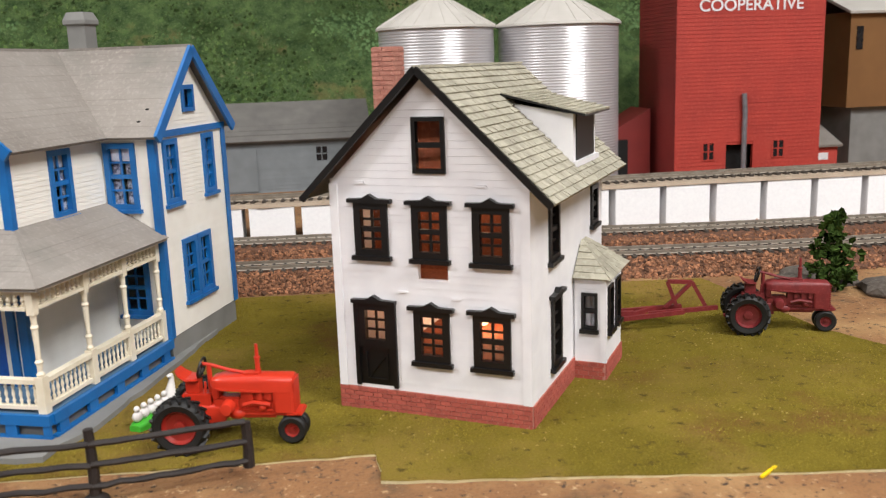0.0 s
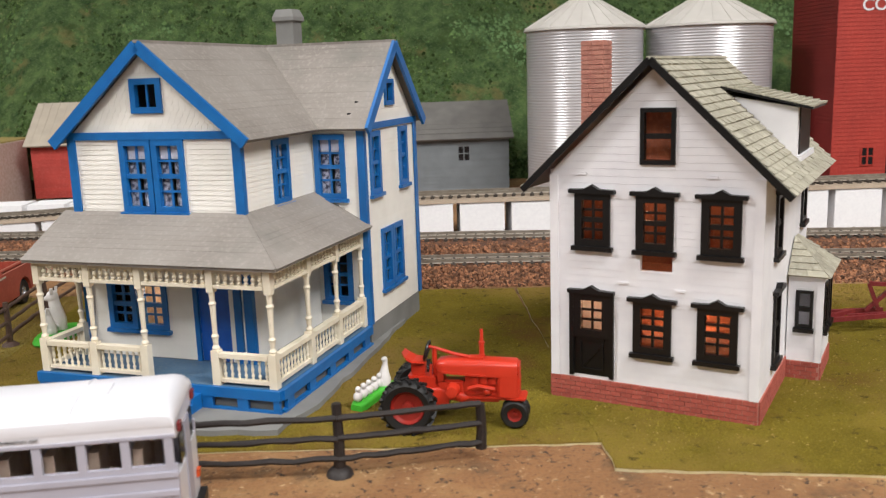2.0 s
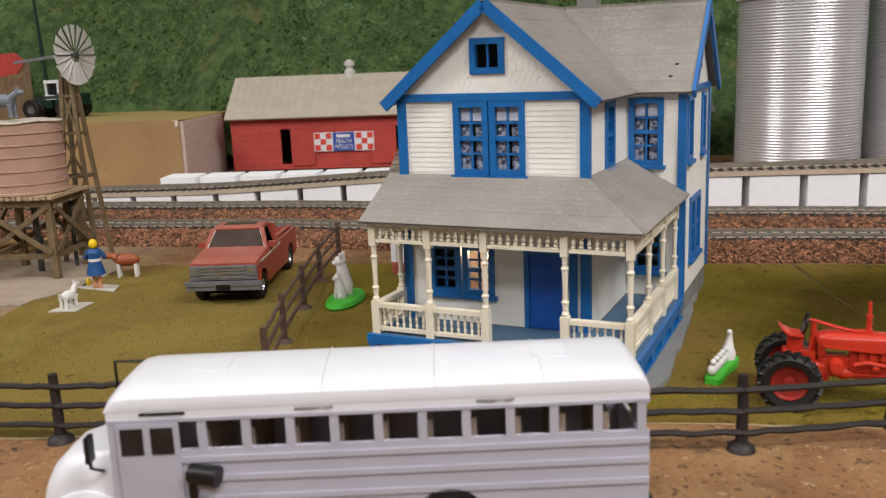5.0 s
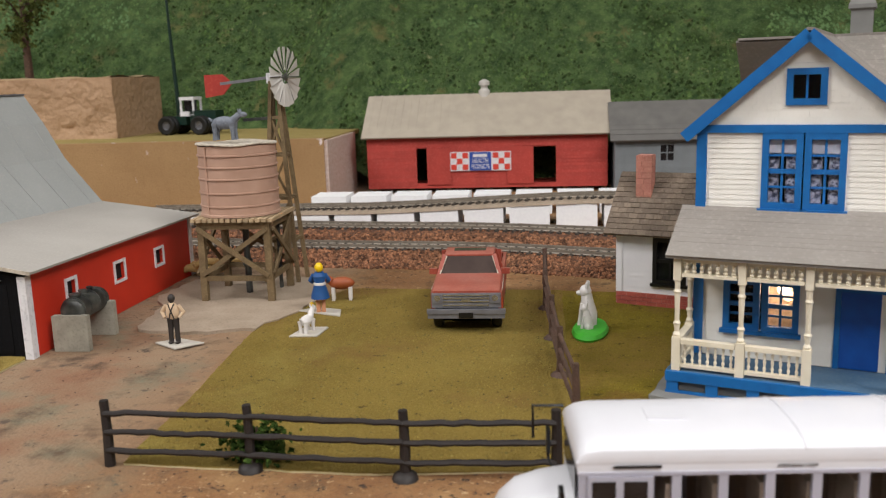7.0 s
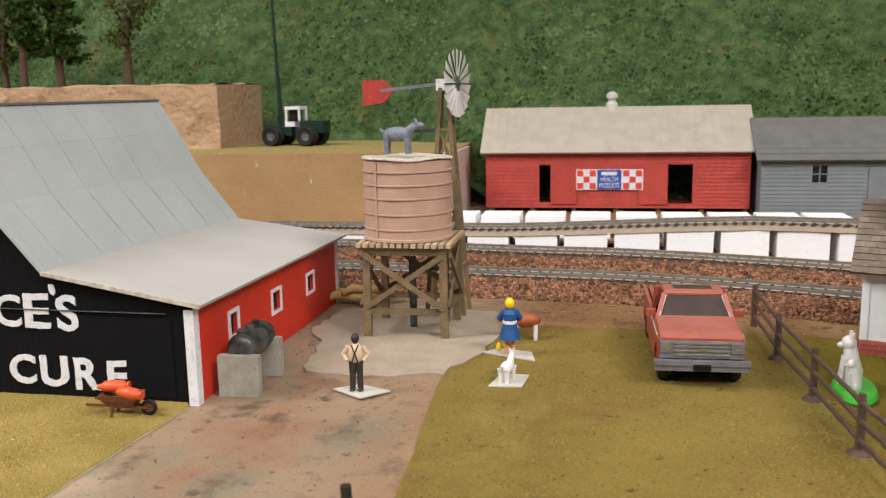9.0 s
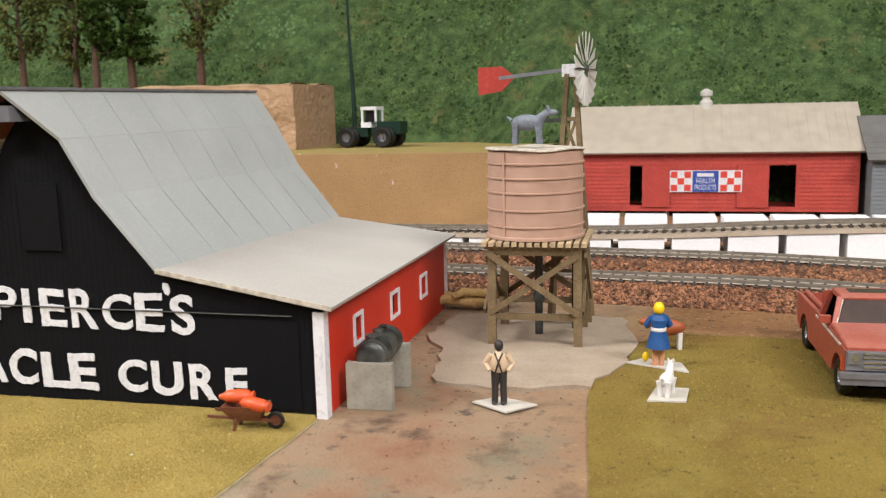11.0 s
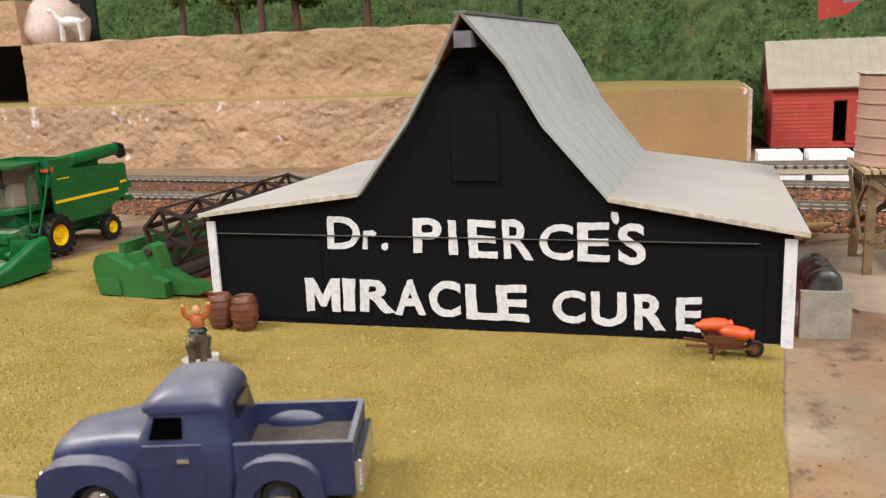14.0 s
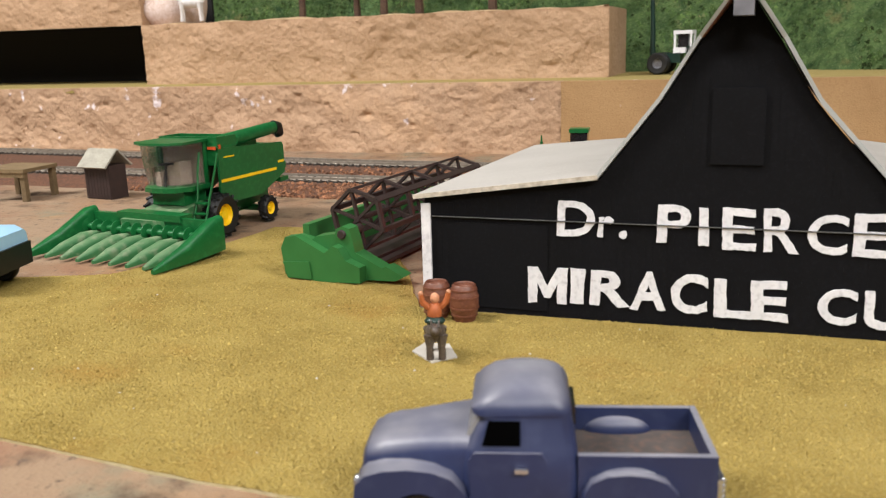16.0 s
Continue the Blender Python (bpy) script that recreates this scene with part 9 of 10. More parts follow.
def articulated_tractor():
    ob = thing("articulated_tractor", cm(-70.9, 119.0, 7.46, -8), "dark green four wheel drive tractor with a white cab", "tractor")
    block("hood", M_DKGREEN, ob, 0.4, 4.2, -1.1, 1.1, 1.6, 3.1, bevel=0.12)
    block("rear_body", M_DKGREEN, ob, -3.6, -0.2, -1.0, 1.0, 1.3, 2.4, bevel=0.1)
    cab = block("cab", M_WHITE, ob, -1.0, 1.1, -1.1, 1.1, 4.5, 4.9, bevel=0.08)
    for x in (-0.95, 0.85):
        for y in (-1.05, 0.85):
            block("cab_post", M_WHITE, cab, x, x + 0.22, y, y + 0.22, 2.4, 4.5)
    block("cab_base", M_WHITE, cab, -1.0, 1.1, -1.1, 1.1, 2.4, 3.0, bevel=0.04)
    block("cab_inside", M_WINGLASS, cab, -0.6, 0.6, -0.6, 0.6, 3.0, 4.5)
    for x in (-2.5, 2.3):
        for y in (-2.0, -1.15, 1.15, 2.0):
            wheel(ob, x, y, 1.25, 1.25, 0.75, M_GREYMETAL, 0, "wheel", 0.45)
        block("axle", M_BLACK, ob, x - 0.2, x + 0.2, -2.0, 2.0, 1.0, 1.4)
    tall = thing("teal_mast", cm(-75.0, 124.5, 7.4), "thin teal mast standing on the ledge", "mast")
    bm = B()
    tube(bm, [(0, 0, 0), (0, 0, 5), (-0.3, 0, 14), (-0.6, 0, 26)], [0.36, 0.3, 0.2, 0.12], 10)
    part("pole", bm, M_DKGREEN, tall, smooth=True)


articulated_tractor()
g2 = farm_tractor(cm(-75.6, 80.0, 0.55, 185), M_GREEN, M_YELLOW, "small green tractor parked behind the barn", 1.0)
block("cab", M_GREEN, g2, -0.6, 0.9, -0.7, 0.7, 4.1, 4.4, bevel=0.05)
block("cab_glass", M_WINGLASS, g2, -0.5, 0.8, -0.62, 0.62, 2.6, 4.1)


# ---- small things ----
def figurine(name, x, y, mat_list, build, label, yaw=0.0, z=0.0, scale=1.0, category="figurine"):
    """A painted cast figure: one plain mesh with painted areas."""
    bm = B()
    slots = []
    for i, b in enumerate(build):
        n0 = len(bm.faces)
        b(bm)
        bm.faces.ensure_lookup_table()
        for f in bm.faces[n0:]:
            f.material_index = i
    bmesh.ops.scale(bm, vec=(scale, scale, scale), verts=bm.verts[:])
    ob = part(name, bm, mat_list[0], None, smooth=True, at=cm(x, y, z, yaw))
    for m in mat_list[1:]:
        ob.data.materials.append(m)
    return tagged(ob, label, category, "painted figurines")


def card(x, y, pts, label, z=0.02):
    bm = B()
    prism(bm, pts, lambda a, b, k: (a, b, k - 0.02), 0.07)
    ob = part("card_base", bm, M_PAPER, None, at=cm(x, y, z))
    return tagged(ob, label, "card", "figurine bases")


card(-43.8, 49.6, [(-1.3, 0.1), (0.3, -1.0), (1.5, 0.15), (-0.2, 0.9)], "grey card square under a standing figurine", -0.02)
card(-37.4, 56.1, [(-1.4, 0.3), (1.5, -0.9), (1.2, 0.6), (-0.6, 1.1)], "grey card under a figurine in blue")
card(-37.0, 51.8, [(-0.8, -0.9), (0.8, -0.8), (1.0, 1.0), (-0.4, 1.0)], "grey card under a white dog figurine")
card(-74.2, 41.6, [(-0.95, -0.1), (0.2, -1.1), (0.95, -0.3), (0.2, 1.0), (-0.8, 0.9)], "pale card under a mounted figurine", 0.03)


def standing(trouser, shirt, head, hat=None):
    return [lambda bm: (tube(bm, [(-0.22, 0, 0.0), (-0.2, 0, 0.85), (-0.16, 0, 1.6)], [0.16, 0.17, 0.24], 8), tube(bm, [(0.22, 0, 0.0), (0.2, 0, 0.85), (0.16, 0, 1.6)], [0.16, 0.17, 0.24], 8), ball(bm, (-0.22, -0.1, 0.07), (0.16, 0.28, 0.1)), ball(bm, (0.22, -0.1, 0.07), (0.16, 0.28, 0.1)), tube(bm, [(-0.2, -0.16, 2.58), (0.0, -0.31, 2.15), (0.16, -0.26, 1.62)], 0.045, 5), tube(bm, [(0.2, -0.16, 2.58), (0.0, -0.31, 2.15), (-0.16, -0.26, 1.62)], 0.045, 5)),
            lambda bm: (ball(bm, (0, 0, 2.05), (0.43, 0.3, 0.62)), tube(bm, [(-0.38, 0, 2.45), (-0.68, 0.05, 2.0), (-0.45, -0.2, 1.7)], [0.15, 0.14, 0.1], 8), tube(bm, [(0.38, 0, 2.45), (0.68, 0.05, 2.0), (0.45, -0.2, 1.7)], [0.15, 0.14, 0.1], 8)),
            lambda bm: (ball(bm, (0, 0, 2.9), (0.23, 0.25, 0.29)), tube(bm, [(0, 0, 2.55), (0, 0, 2.75)], 0.12, 8))]


M_SKIN = surface("painted_flesh_tone", rgb(206, 148, 112), rgb(190, 130, 96), scale=200, rough=0.6)
M_DARKCLOTH = surface("painted_charcoal", rgb(52, 46, 44), rgb(40, 36, 34), scale=200, rough=0.6)
M_TANCLOTH = surface("painted_cream", rgb(216, 190, 160), rgb(196, 170, 140), scale=200, rough=0.6)
M_BOAR = surface("painted_dark_bronze", rgb(92, 80, 70), rgb(64, 56, 50), rgb(128, 114, 100), 250, 800, 0.5)
M_RIDER = surface("painted_burnt_orange", rgb(186, 104, 56), rgb(160, 84, 44), scale=200, rough=0.6)
M_FOAL = surface("painted_chestnut", rgb(158, 82, 44), rgb(136, 66, 34), scale=200, rough=0.55)
figurine("standing_figurine", -43.9, 49.6, [M_DARKCLOTH, M_TANCLOTH, M_DARKCLOTH], standing(0, 0, 0), "small cast figurine in dark trousers and cream shirt", 5, 0.05, 0.87)
figurine("standing_figurine", -37.3, 56.1, [M_SKIN, M_CLOTH_BLUE, M_YELLOW, M_STATUE],
         [lambda bm: (tube(bm, [(-0.15, 0, 0), (-0.15, 0, 1.2)], 0.14, 8), tube(bm, [(0.17, 0, 0), (0.17, 0, 1.2)], 0.14, 8)),
          lambda bm: (lathe(bm, [(0.6, 0.95), (0.56, 1.2), (0.34, 1.95), (0.44, 2.4), (0.3, 2.65)], n=14), tube(bm, [(-0.35, 0, 2.5), (-0.6, 0.1, 2.1), (-0.5, 0.4, 1.95)], 0.14, 8), tube(bm, [(0.35, 0, 2.5), (0.6, 0.1, 2.1), (0.5, 0.4, 1.95)], 0.14, 8)),
          lambda bm: (ball(bm, (0, 0, 2.95), (0.28, 0.28, 0.33)), ball(bm, (-0.6, 0.15, 0.42), (0.16, 0.14, 0.26))),
          lambda bm: lathe(bm, [(0.37, 1.8), (0.39, 1.85), (0.39, 1.95), (0.37, 2.0)], n=14)], "small cast figurine in a blue dress and yellow hat", 10, 0.05, 0.95)


def four_legs(l, h, r, leg, body_r, head=(0.0, 0.0), tail=True):
    def f(bm):
        ball(bm, (0, 0, h), (l, body_r, body_r * 1.05))
        for x in (-l * 0.7, l * 0.7):
            for y in (-body_r * 0.6, body_r * 0.6):
                tube(bm, [(x * 1.05, y, 0), (x, y, h * 0.5), (x * 0.95, y, h)], [leg, leg * 0.9, leg * 1.6], 7)
        hx, hz = head
        tube(bm, [(l * 0.7, 0, h + body_r * 0.3), (hx * 0.85, 0, (h + hz) / 2 + 0.2), (hx, 0, hz)], [body_r * 0.7, body_r * 0.5, body_r * 0.45], 9)
        ball(bm, (hx + body_r * 0.3, 0, hz), (body_r * 0.75, body_r * 0.42, body_r * 0.45))
        for y in (-body_r * 0.3, body_r * 0.3):
            tube(bm, [(hx - 0.05, y, hz + 0.1), (hx - 0.12, y * 1.4, hz + body_r * 0.95)], [0.09, 0.02], 6)
        if tail:
            tube(bm, [(-l * 0.95, 0, h + body_r * 0.3), (-l * 1.2, 0, h + body_r * 0.8)], [0.1, 0.05], 6)
    return f


figurine("goat_figurine", -44.0, 59.9, [M_GOAT], [four_legs(0.78, 0.98, 0.32, 0.12, 0.36, (1.05, 1.42))], "grey painted goat figurine on the water tank", -4, 10.46, 1.12)
figurine("dog_figurine", -37.0, 51.8, [M_STATUE], [four_legs(0.6, 0.75, 0.3, 0.12, 0.32, (0.75, 1.35))], "white painted dog figurine on a card", 72, 0.06, 0.9)
figurine("foal_figurine", -36.75, 59.4, [M_FOAL, M_STATUE], [lambda bm: (ball(bm, (0, 0, 1.15), (0.85, 0.4, 0.42)), tube(bm, [(0.65, 0, 1.3), (1.05, 0, 1.5)], [0.3, 0.2], 8), ball(bm, (1.2, 0, 1.45), (0.32, 0.18, 0.2))), lambda bm: [tube(bm, [(x, y, 0), (x, y, 0.9)], [0.11, 0.13], 7) for x in (-0.55, 0.55) for y in (-0.2, 0.2)]], "chestnut foal figurine with white legs", 188, -0.05)
figurine("mounted_figurine", -74.1, 41.3, [M_BOAR, M_RIDER, M_SKIN, M_DKGREEN],
         [four_legs(0.8, 1.05, 0.3, 0.17, 0.42, (1.05, 1.45)), lambda bm: (ball(bm, (-0.1, 0, 1.85), (0.28, 0.32, 0.45)), tube(bm, [(-0.1, -0.25, 2.05), (-0.05, -0.5, 2.3), (0.0, -0.55, 2.65)], [0.14, 0.13, 0.1], 8), tube(bm, [(-0.1, 0.25, 2.05), (-0.05, 0.5, 2.3), (0.0, 0.6, 2.7)], [0.14, 0.13, 0.1], 8)),
          lambda bm: (ball(bm, (-0.1, 0.02, 2.45), (0.2, 0.2, 0.24)), ball(bm, (0.0, -0.56, 2.7), 0.1), ball(bm, (0.0, 0.6, 2.75), 0.1)), lambda bm: ball(bm, (0.0, 0, 1.5), (0.35, 0.45, 0.2))],
         "bronze boar figurine with an orange rider", -70, 0.08, 0.9)
figurine("horse_figurine", -133.5, 114.8, [M_STATUE], [four_legs(1.7, 2.4, 0.3, 0.24, 0.7, (2.2, 3.9))], "white animal figurine on the cliff edge", 200, 15.5, 1.0)


def yard_statue(x, y, yaw, kind, label):
    ob = thing("yard_ornament", cm(x, y, 0, yaw), label, "ornament", "yard ornaments")
    bm = B()
    if kind == 0:
        lathe(bm, [(1.0, -0.05), (1.05, 0.1), (0.95, 0.28), (0.6, 0.34)], n=20)
        bmesh.ops.scale(bm, vec=(0.95, 2.0, 1.0), verts=bm.verts[:])
        part("base", bm, M_LIME, ob, "lime green base", smooth=True)
        for dx, dy, k in ((-0.15, -0.5, 0.62), (-0.2, 0.35, 1.0)):
            bm = B()
            tube(bm, [(dx + 0.12, dy, 0.25), (dx + 0.1, dy, 0.25 + 0.7 * k), (dx + 0.02, dy, 0.25 + 1.35 * k), (dx - 0.05, dy, 0.25 + 1.8 * k)], [0.42 * k, 0.46 * k, 0.34 * k, 0.3 * k], 10)
            ball(bm, (dx - 0.1, dy, 0.25 + 1.95 * k), (0.34 * k, 0.36 * k, 0.36 * k), 10, 8)
            ball(bm, (dx - 0.42 * k, dy, 0.25 + 1.85 * k), (0.2 * k, 0.17 * k, 0.15 * k), 8, 6)
            for y in (-0.24, 0.24):
                beam(bm, (dx, dy + y * k, 0.25 + 2.15 * k), (dx + 0.03, dy + y * 1.1 * k, 0.25 + 2.48 * k), 0.16 * k, 0.13 * k)
                tube(bm, [(dx - 0.22 * k, dy + y * 0.8 * k, 0.25 + 1.3 * k), (dx - 0.34 * k, dy + y * 0.8 * k, 0.25 + 0.5 * k), (dx - 0.4 * k, dy + y * 0.8 * k, 0.25)], [0.15 * k, 0.13 * k, 0.15 * k], 8)
                ball(bm, (dx + 0.1, dy + y * 1.5 * k, 0.25 + 0.32 * k), (0.32 * k, 0.17 * k, 0.34 * k), 8, 6)
            part("statue", bm, M_STATUE, ob, "white seated animal statue", smooth=True)
    else:
        bm = B()
        loft(bm, [arch(-1.6, 0.5, -0.05, 0.22, 0.1), arch(-1.3, 0.72, -0.05, 0.28, 0.12), arch(-0.4, 0.62, -0.05, 0.3, 0.12), arch(0.8, 0.78, -0.05, 0.34, 0.12), arch(1.35, 0.7, -0.05, 0.32, 0.12), arch(1.6, 0.4, -0.05, 0.25, 0.1)])
        part("base", bm, M_LIME, ob, "lime green base", smooth=True)
        for i in range(5):
            bm = B()
            ball(bm, (-1.3 + i * 0.45, 0.05, 0.5), (0.24, 0.2, 0.24), 8, 6)
            ball(bm, (-1.36 + i * 0.45, 0.0, 0.85), 0.13, 8, 6)
            part("statue", bm, M_STATUE, ob, smooth=True)
        bm = B()
        tube(bm, [(1.0, 0, 0.35), (1.05, 0, 1.0), (1.15, 0, 1.5), (1.3, 0, 2.1), (1.28, 0, 2.4)], [0.38, 0.42, 0.25, 0.14, 0.16], 10)
        ball(bm, (1.2, 0, 2.45), (0.25, 0.14, 0.15), 8, 6)
        bmesh.ops.scale(bm, vec=(0.8, 0.8, 0.6), verts=bm.verts[:])
        part("statue", bm, M_STATUE, ob, "white goose shaped statue", smooth=True)


yard_statue(-21.1, 52.3, -8, 0, "white cast statues on a lime green base beside the fence")
yard_statue(-3.1, 40.2, 62, 1, "white goose statues on a lime green base")


def smoker():
    ob = thing("barrel_smoker", cm(-49.2, 48.5, 0, 2), "black iron barrel smoker between two concrete slabs", "smoker")
    for y in (0.0, 3.2):
        block("slab", M_CONCRETE, ob, -1.05, 0.95, y - 0.2, y + 0.2, -0.1, 1.9, "grey cast concrete slab", bevel=0.1, segs=3)
    bm = B()
    lathe(bm, [(0.3, 0.1), (0.56, 0.13), (0.68, 0.25), (0.68, 3.3), (0.56, 3.4), (0.3, 3.42)], (-0.05, 0, 2.05), "y", 22)
    barrel_ob = part("drum", bm, M_IRON, ob, "dusty black iron drum", smooth=True)
    for y in (0.45, 1.2, 2.2, 3.0):
        bm = B()
        lathe(bm, [(0.66, y - 0.05), (0.71, y - 0.03), (0.71, y + 0.03), (0.66, y + 0.05)], (-0.05, 0, 2.1), "y", 22)
        part("band", bm, M_IRON, barrel_ob, smooth=True)
    for y, r in ((0.8, 0.3), (1.75, 0.24), (2.5, 0.17)):
        bm = B()
        lathe(bm, [(r, 2.7), (r, 2.84), (r * 1.1, 2.86), (r * 1.05, 2.92), (r * 0.3, 2.96)], (-0.1, y, 0), n=14)
        part("cap", bm, M_IRON, barrel_ob, smooth=True)


smoker()


def wheelbarrow():
    ob = thing("wheelbarrow", cm(-53.35, 45.2, 0, 6), "brown wheelbarrow loaded with orange sacks", "wheelbarrow")
    bm = B()
    loft(bm, [[(-0.45, -0.3, 0.4), (0.55, -0.25, 0.4), (0.55, 0.25, 0.4), (-0.45, 0.3, 0.4)], [(-0.75, -0.5, 0.75), (0.7, -0.42, 0.72), (0.7, 0.42, 0.72), (-0.75, 0.5, 0.75)], [(-0.9, -0.6, 1.05), (0.85, -0.5, 1.0), (0.85, 0.5, 1.0), (-0.9, 0.6, 1.05)],
              [(-0.84, -0.54, 1.05), (0.79, -0.44, 1.0), (0.79, 0.44, 1.0), (-0.84, 0.54, 1.05)], [(-0.5, -0.35, 0.6), (0.55, -0.28, 0.6), (0.55, 0.28, 0.6), (-0.5, 0.35, 0.6)]])
    part("tray", bm, M_BARREL, ob, bevel=0.03)
    for s in (-1, 1):
        bm = B()
        beam(bm, (-1.5, s * 0.42, 0.62), (1.15, s * 0.12, 0.36), 0.1)
        part("handle", bm, M_BARREL, ob)
        bm = B()
        beam(bm, (-0.45, s * 0.36, 0.0), (-0.35, s * 0.36, 0.55), 0.11)
        part("leg", bm, M_BARREL, ob)
    wheel(ob, 1.15, 0, 0.36, 0.36, 0.16, M_BARREL)
    s = thing("orange_sack", cm(-53.75, 45.2, 1.3, 12), "orange sack lying in the wheelbarrow", "sack", "orange sacks")
    def sack(bm):
        loft(bm, [[(x, r * math.cos(a) * 1.1, r * math.sin(a)) for a in [2 * math.pi * k / 10 for k in range(10)]] for x, r in ((-0.72, 0.1), (-0.55, 0.14), (-0.42, 0.24), (0.0, 0.29), (0.42, 0.26), (0.56, 0.16), (0.66, 0.22), (0.7, 0.19))])
    one("body", M_ORANGE, sack, s, smooth=True)
    copy_thing(s, cm(-52.95, 45.0, 1.08, -8, 0, 4))


wheelbarrow()


def barrel(x, y):
    ob = thing("wooden_barrel", cm(x, y), "dark brown barrel standing by the barn", "barrel", "barrels by the barn")
    bm = B()
    lathe(bm, [(0.62, -0.05), (0.66, 0.1), (0.83, 0.7), (0.86, 1.05), (0.83, 1.4), (0.68, 2.0), (0.62, 2.05), (0.58, 2.0), (0.57, 1.9), (0.3, 1.9), (0.25, 1.85)], n=22)
    bmesh.ops.scale(bm, vec=(0.74, 0.74, 0.78), verts=bm.verts[:])
    b = part("stave_body", bm, M_BARREL, ob, smooth=True)
    for z, r in ((0.35, 0.76), (0.75, 0.855), (1.35, 0.855), (1.75, 0.77)):
        bm = B()
        lathe(bm, [(r - 0.05, z - 0.06), (r + 0.02, z - 0.05), (r + 0.02, z + 0.05), (r - 0.05, z + 0.06)], n=22)
        bmesh.ops.scale(bm, vec=(0.74, 0.74, 0.78), verts=bm.verts[:])
        part("hoop", bm, M_BARREL, ob, smooth=True)


barrel(-74.45, 46.0)
barrel(-75.75, 46.15)


def outhouse():
    ob = thing("outhouse", cm(-114.0, 70.6, 0, -8), "small dark brown shed with a pale gabled roof", "shed")
    block("wall", M_DKBROWN, ob, -1.4, 1.4, 0, 1.8, -0.1, 2.7)
    for i in range(8):
        block("plank", M_DKBROWN, ob, -1.38 + i * 0.346, -1.08 + i * 0.346, -0.05, 0.0, 0.0, 2.68)
    for s in (-1, 1):
        bm = B()
        roof_slab(bm, (-1.6, 0.9 + s * 1.4, 2.5), (1.6, 0.9 + s * 1.4, 2.5), (-1.6, 0.9, 3.9), (1.6, 0.9, 3.9), 0.14)
        part("roof", bm, M_CONCRETE, ob)
    t = thing("plank_table", cm(-121.6, 69.6, 0, 4), "rough wooden platform on four square legs", "table")
    block("top", M_WOOD, t, -2.2, 2.2, -1.6, 2.6, 2.3, 2.6, bevel=0.04)
    block("apron", M_WOOD, t, -2.1, 2.1, -1.5, -1.3, 1.9, 2.3)
    for x in (-2.0, 1.6):
        for y in (-1.4, 2.1):
            block("leg", M_WOOD, t, x, x + 0.45, y, y + 0.45, -0.1, 2.3)
    p = thing("plank_stack", cm(-87.6, 31.6, 0, 20), "short stack of dark brown planks on the road edge", "planks")
    for i, (y, z) in enumerate(((-0.4, 0.0), (0.4, 0.0), (0.0, 0.32))):
        block("plank", M_BARREL, p, -2.5, 1.4 - 0.3 * i, y - 0.35, y + 0.35, z - 0.1, z + 0.25, bevel=0.04)


outhouse()


def straw():
    for i, (x, y, r) in enumerate(((-49.4, 67.3, 0.34), (-48.9, 66.6, 0.3), (-47.8, 67.0, 0.28))):
        bm = B()
        tube(bm, [(-2.0, 0, r), (-1.2, 0.3, r * 1.7), (-0.3, 0.2, r * 1.3), (0.7, -0.3, r), (1.9, 0, r * 1.05)], [r * 0.6, r, r * 0.9, r * 1.05, r * 0.5], 10)
        tagged(part("straw_roll", bm, M_HAY, None, smooth=True, at=cm(x, y, 0.1 + (0.5 if i == 2 else 0), 10 + 12 * i)), "tan straw bundle lying behind the barn", "bundle", "straw bundles")


straw()


# ---- trees and foliage ----
def clump(verts, faces, c, s, r):
    """A ragged little tuft of crossed leaf flakes."""
    for _ in range(3):
        a, b = r.uniform(0, 6.3), r.uniform(-1.2, 1.2)
        u = Vector((math.cos(a) * math.cos(b), math.sin(a) * math.cos(b), math.sin(b)))
        v = u.cross(Vector((r.uniform(-1, 1), r.uniform(-1, 1), r.uniform(-1, 1)))).normalized()
        w = u.cross(v)
        n = len(verts)
        for p in (c + u * s, c + v * s * 0.7, c - u * s * 0.8 + w * s * 0.3, c - v * s * 0.7):
            verts.append(tuple(p / 100))
        faces.append((n, n + 1, n + 2, n + 3))


def foliage(name, mat, points, parent, size, seed, label=""):
    r = random.Random(seed)
    verts, faces = [], []
    for c in points:
        clump(verts, faces, Vector(c), r.uniform(*size), r)
    me = bpy.data.meshes.new(name)
    me.from_pydata(verts, [], faces)
    me.materials.append(mat)
    ob = new(name, me)
    if parent is not None:
        ob.parent = parent
    if label:
        ob["label"] = label
    return ob


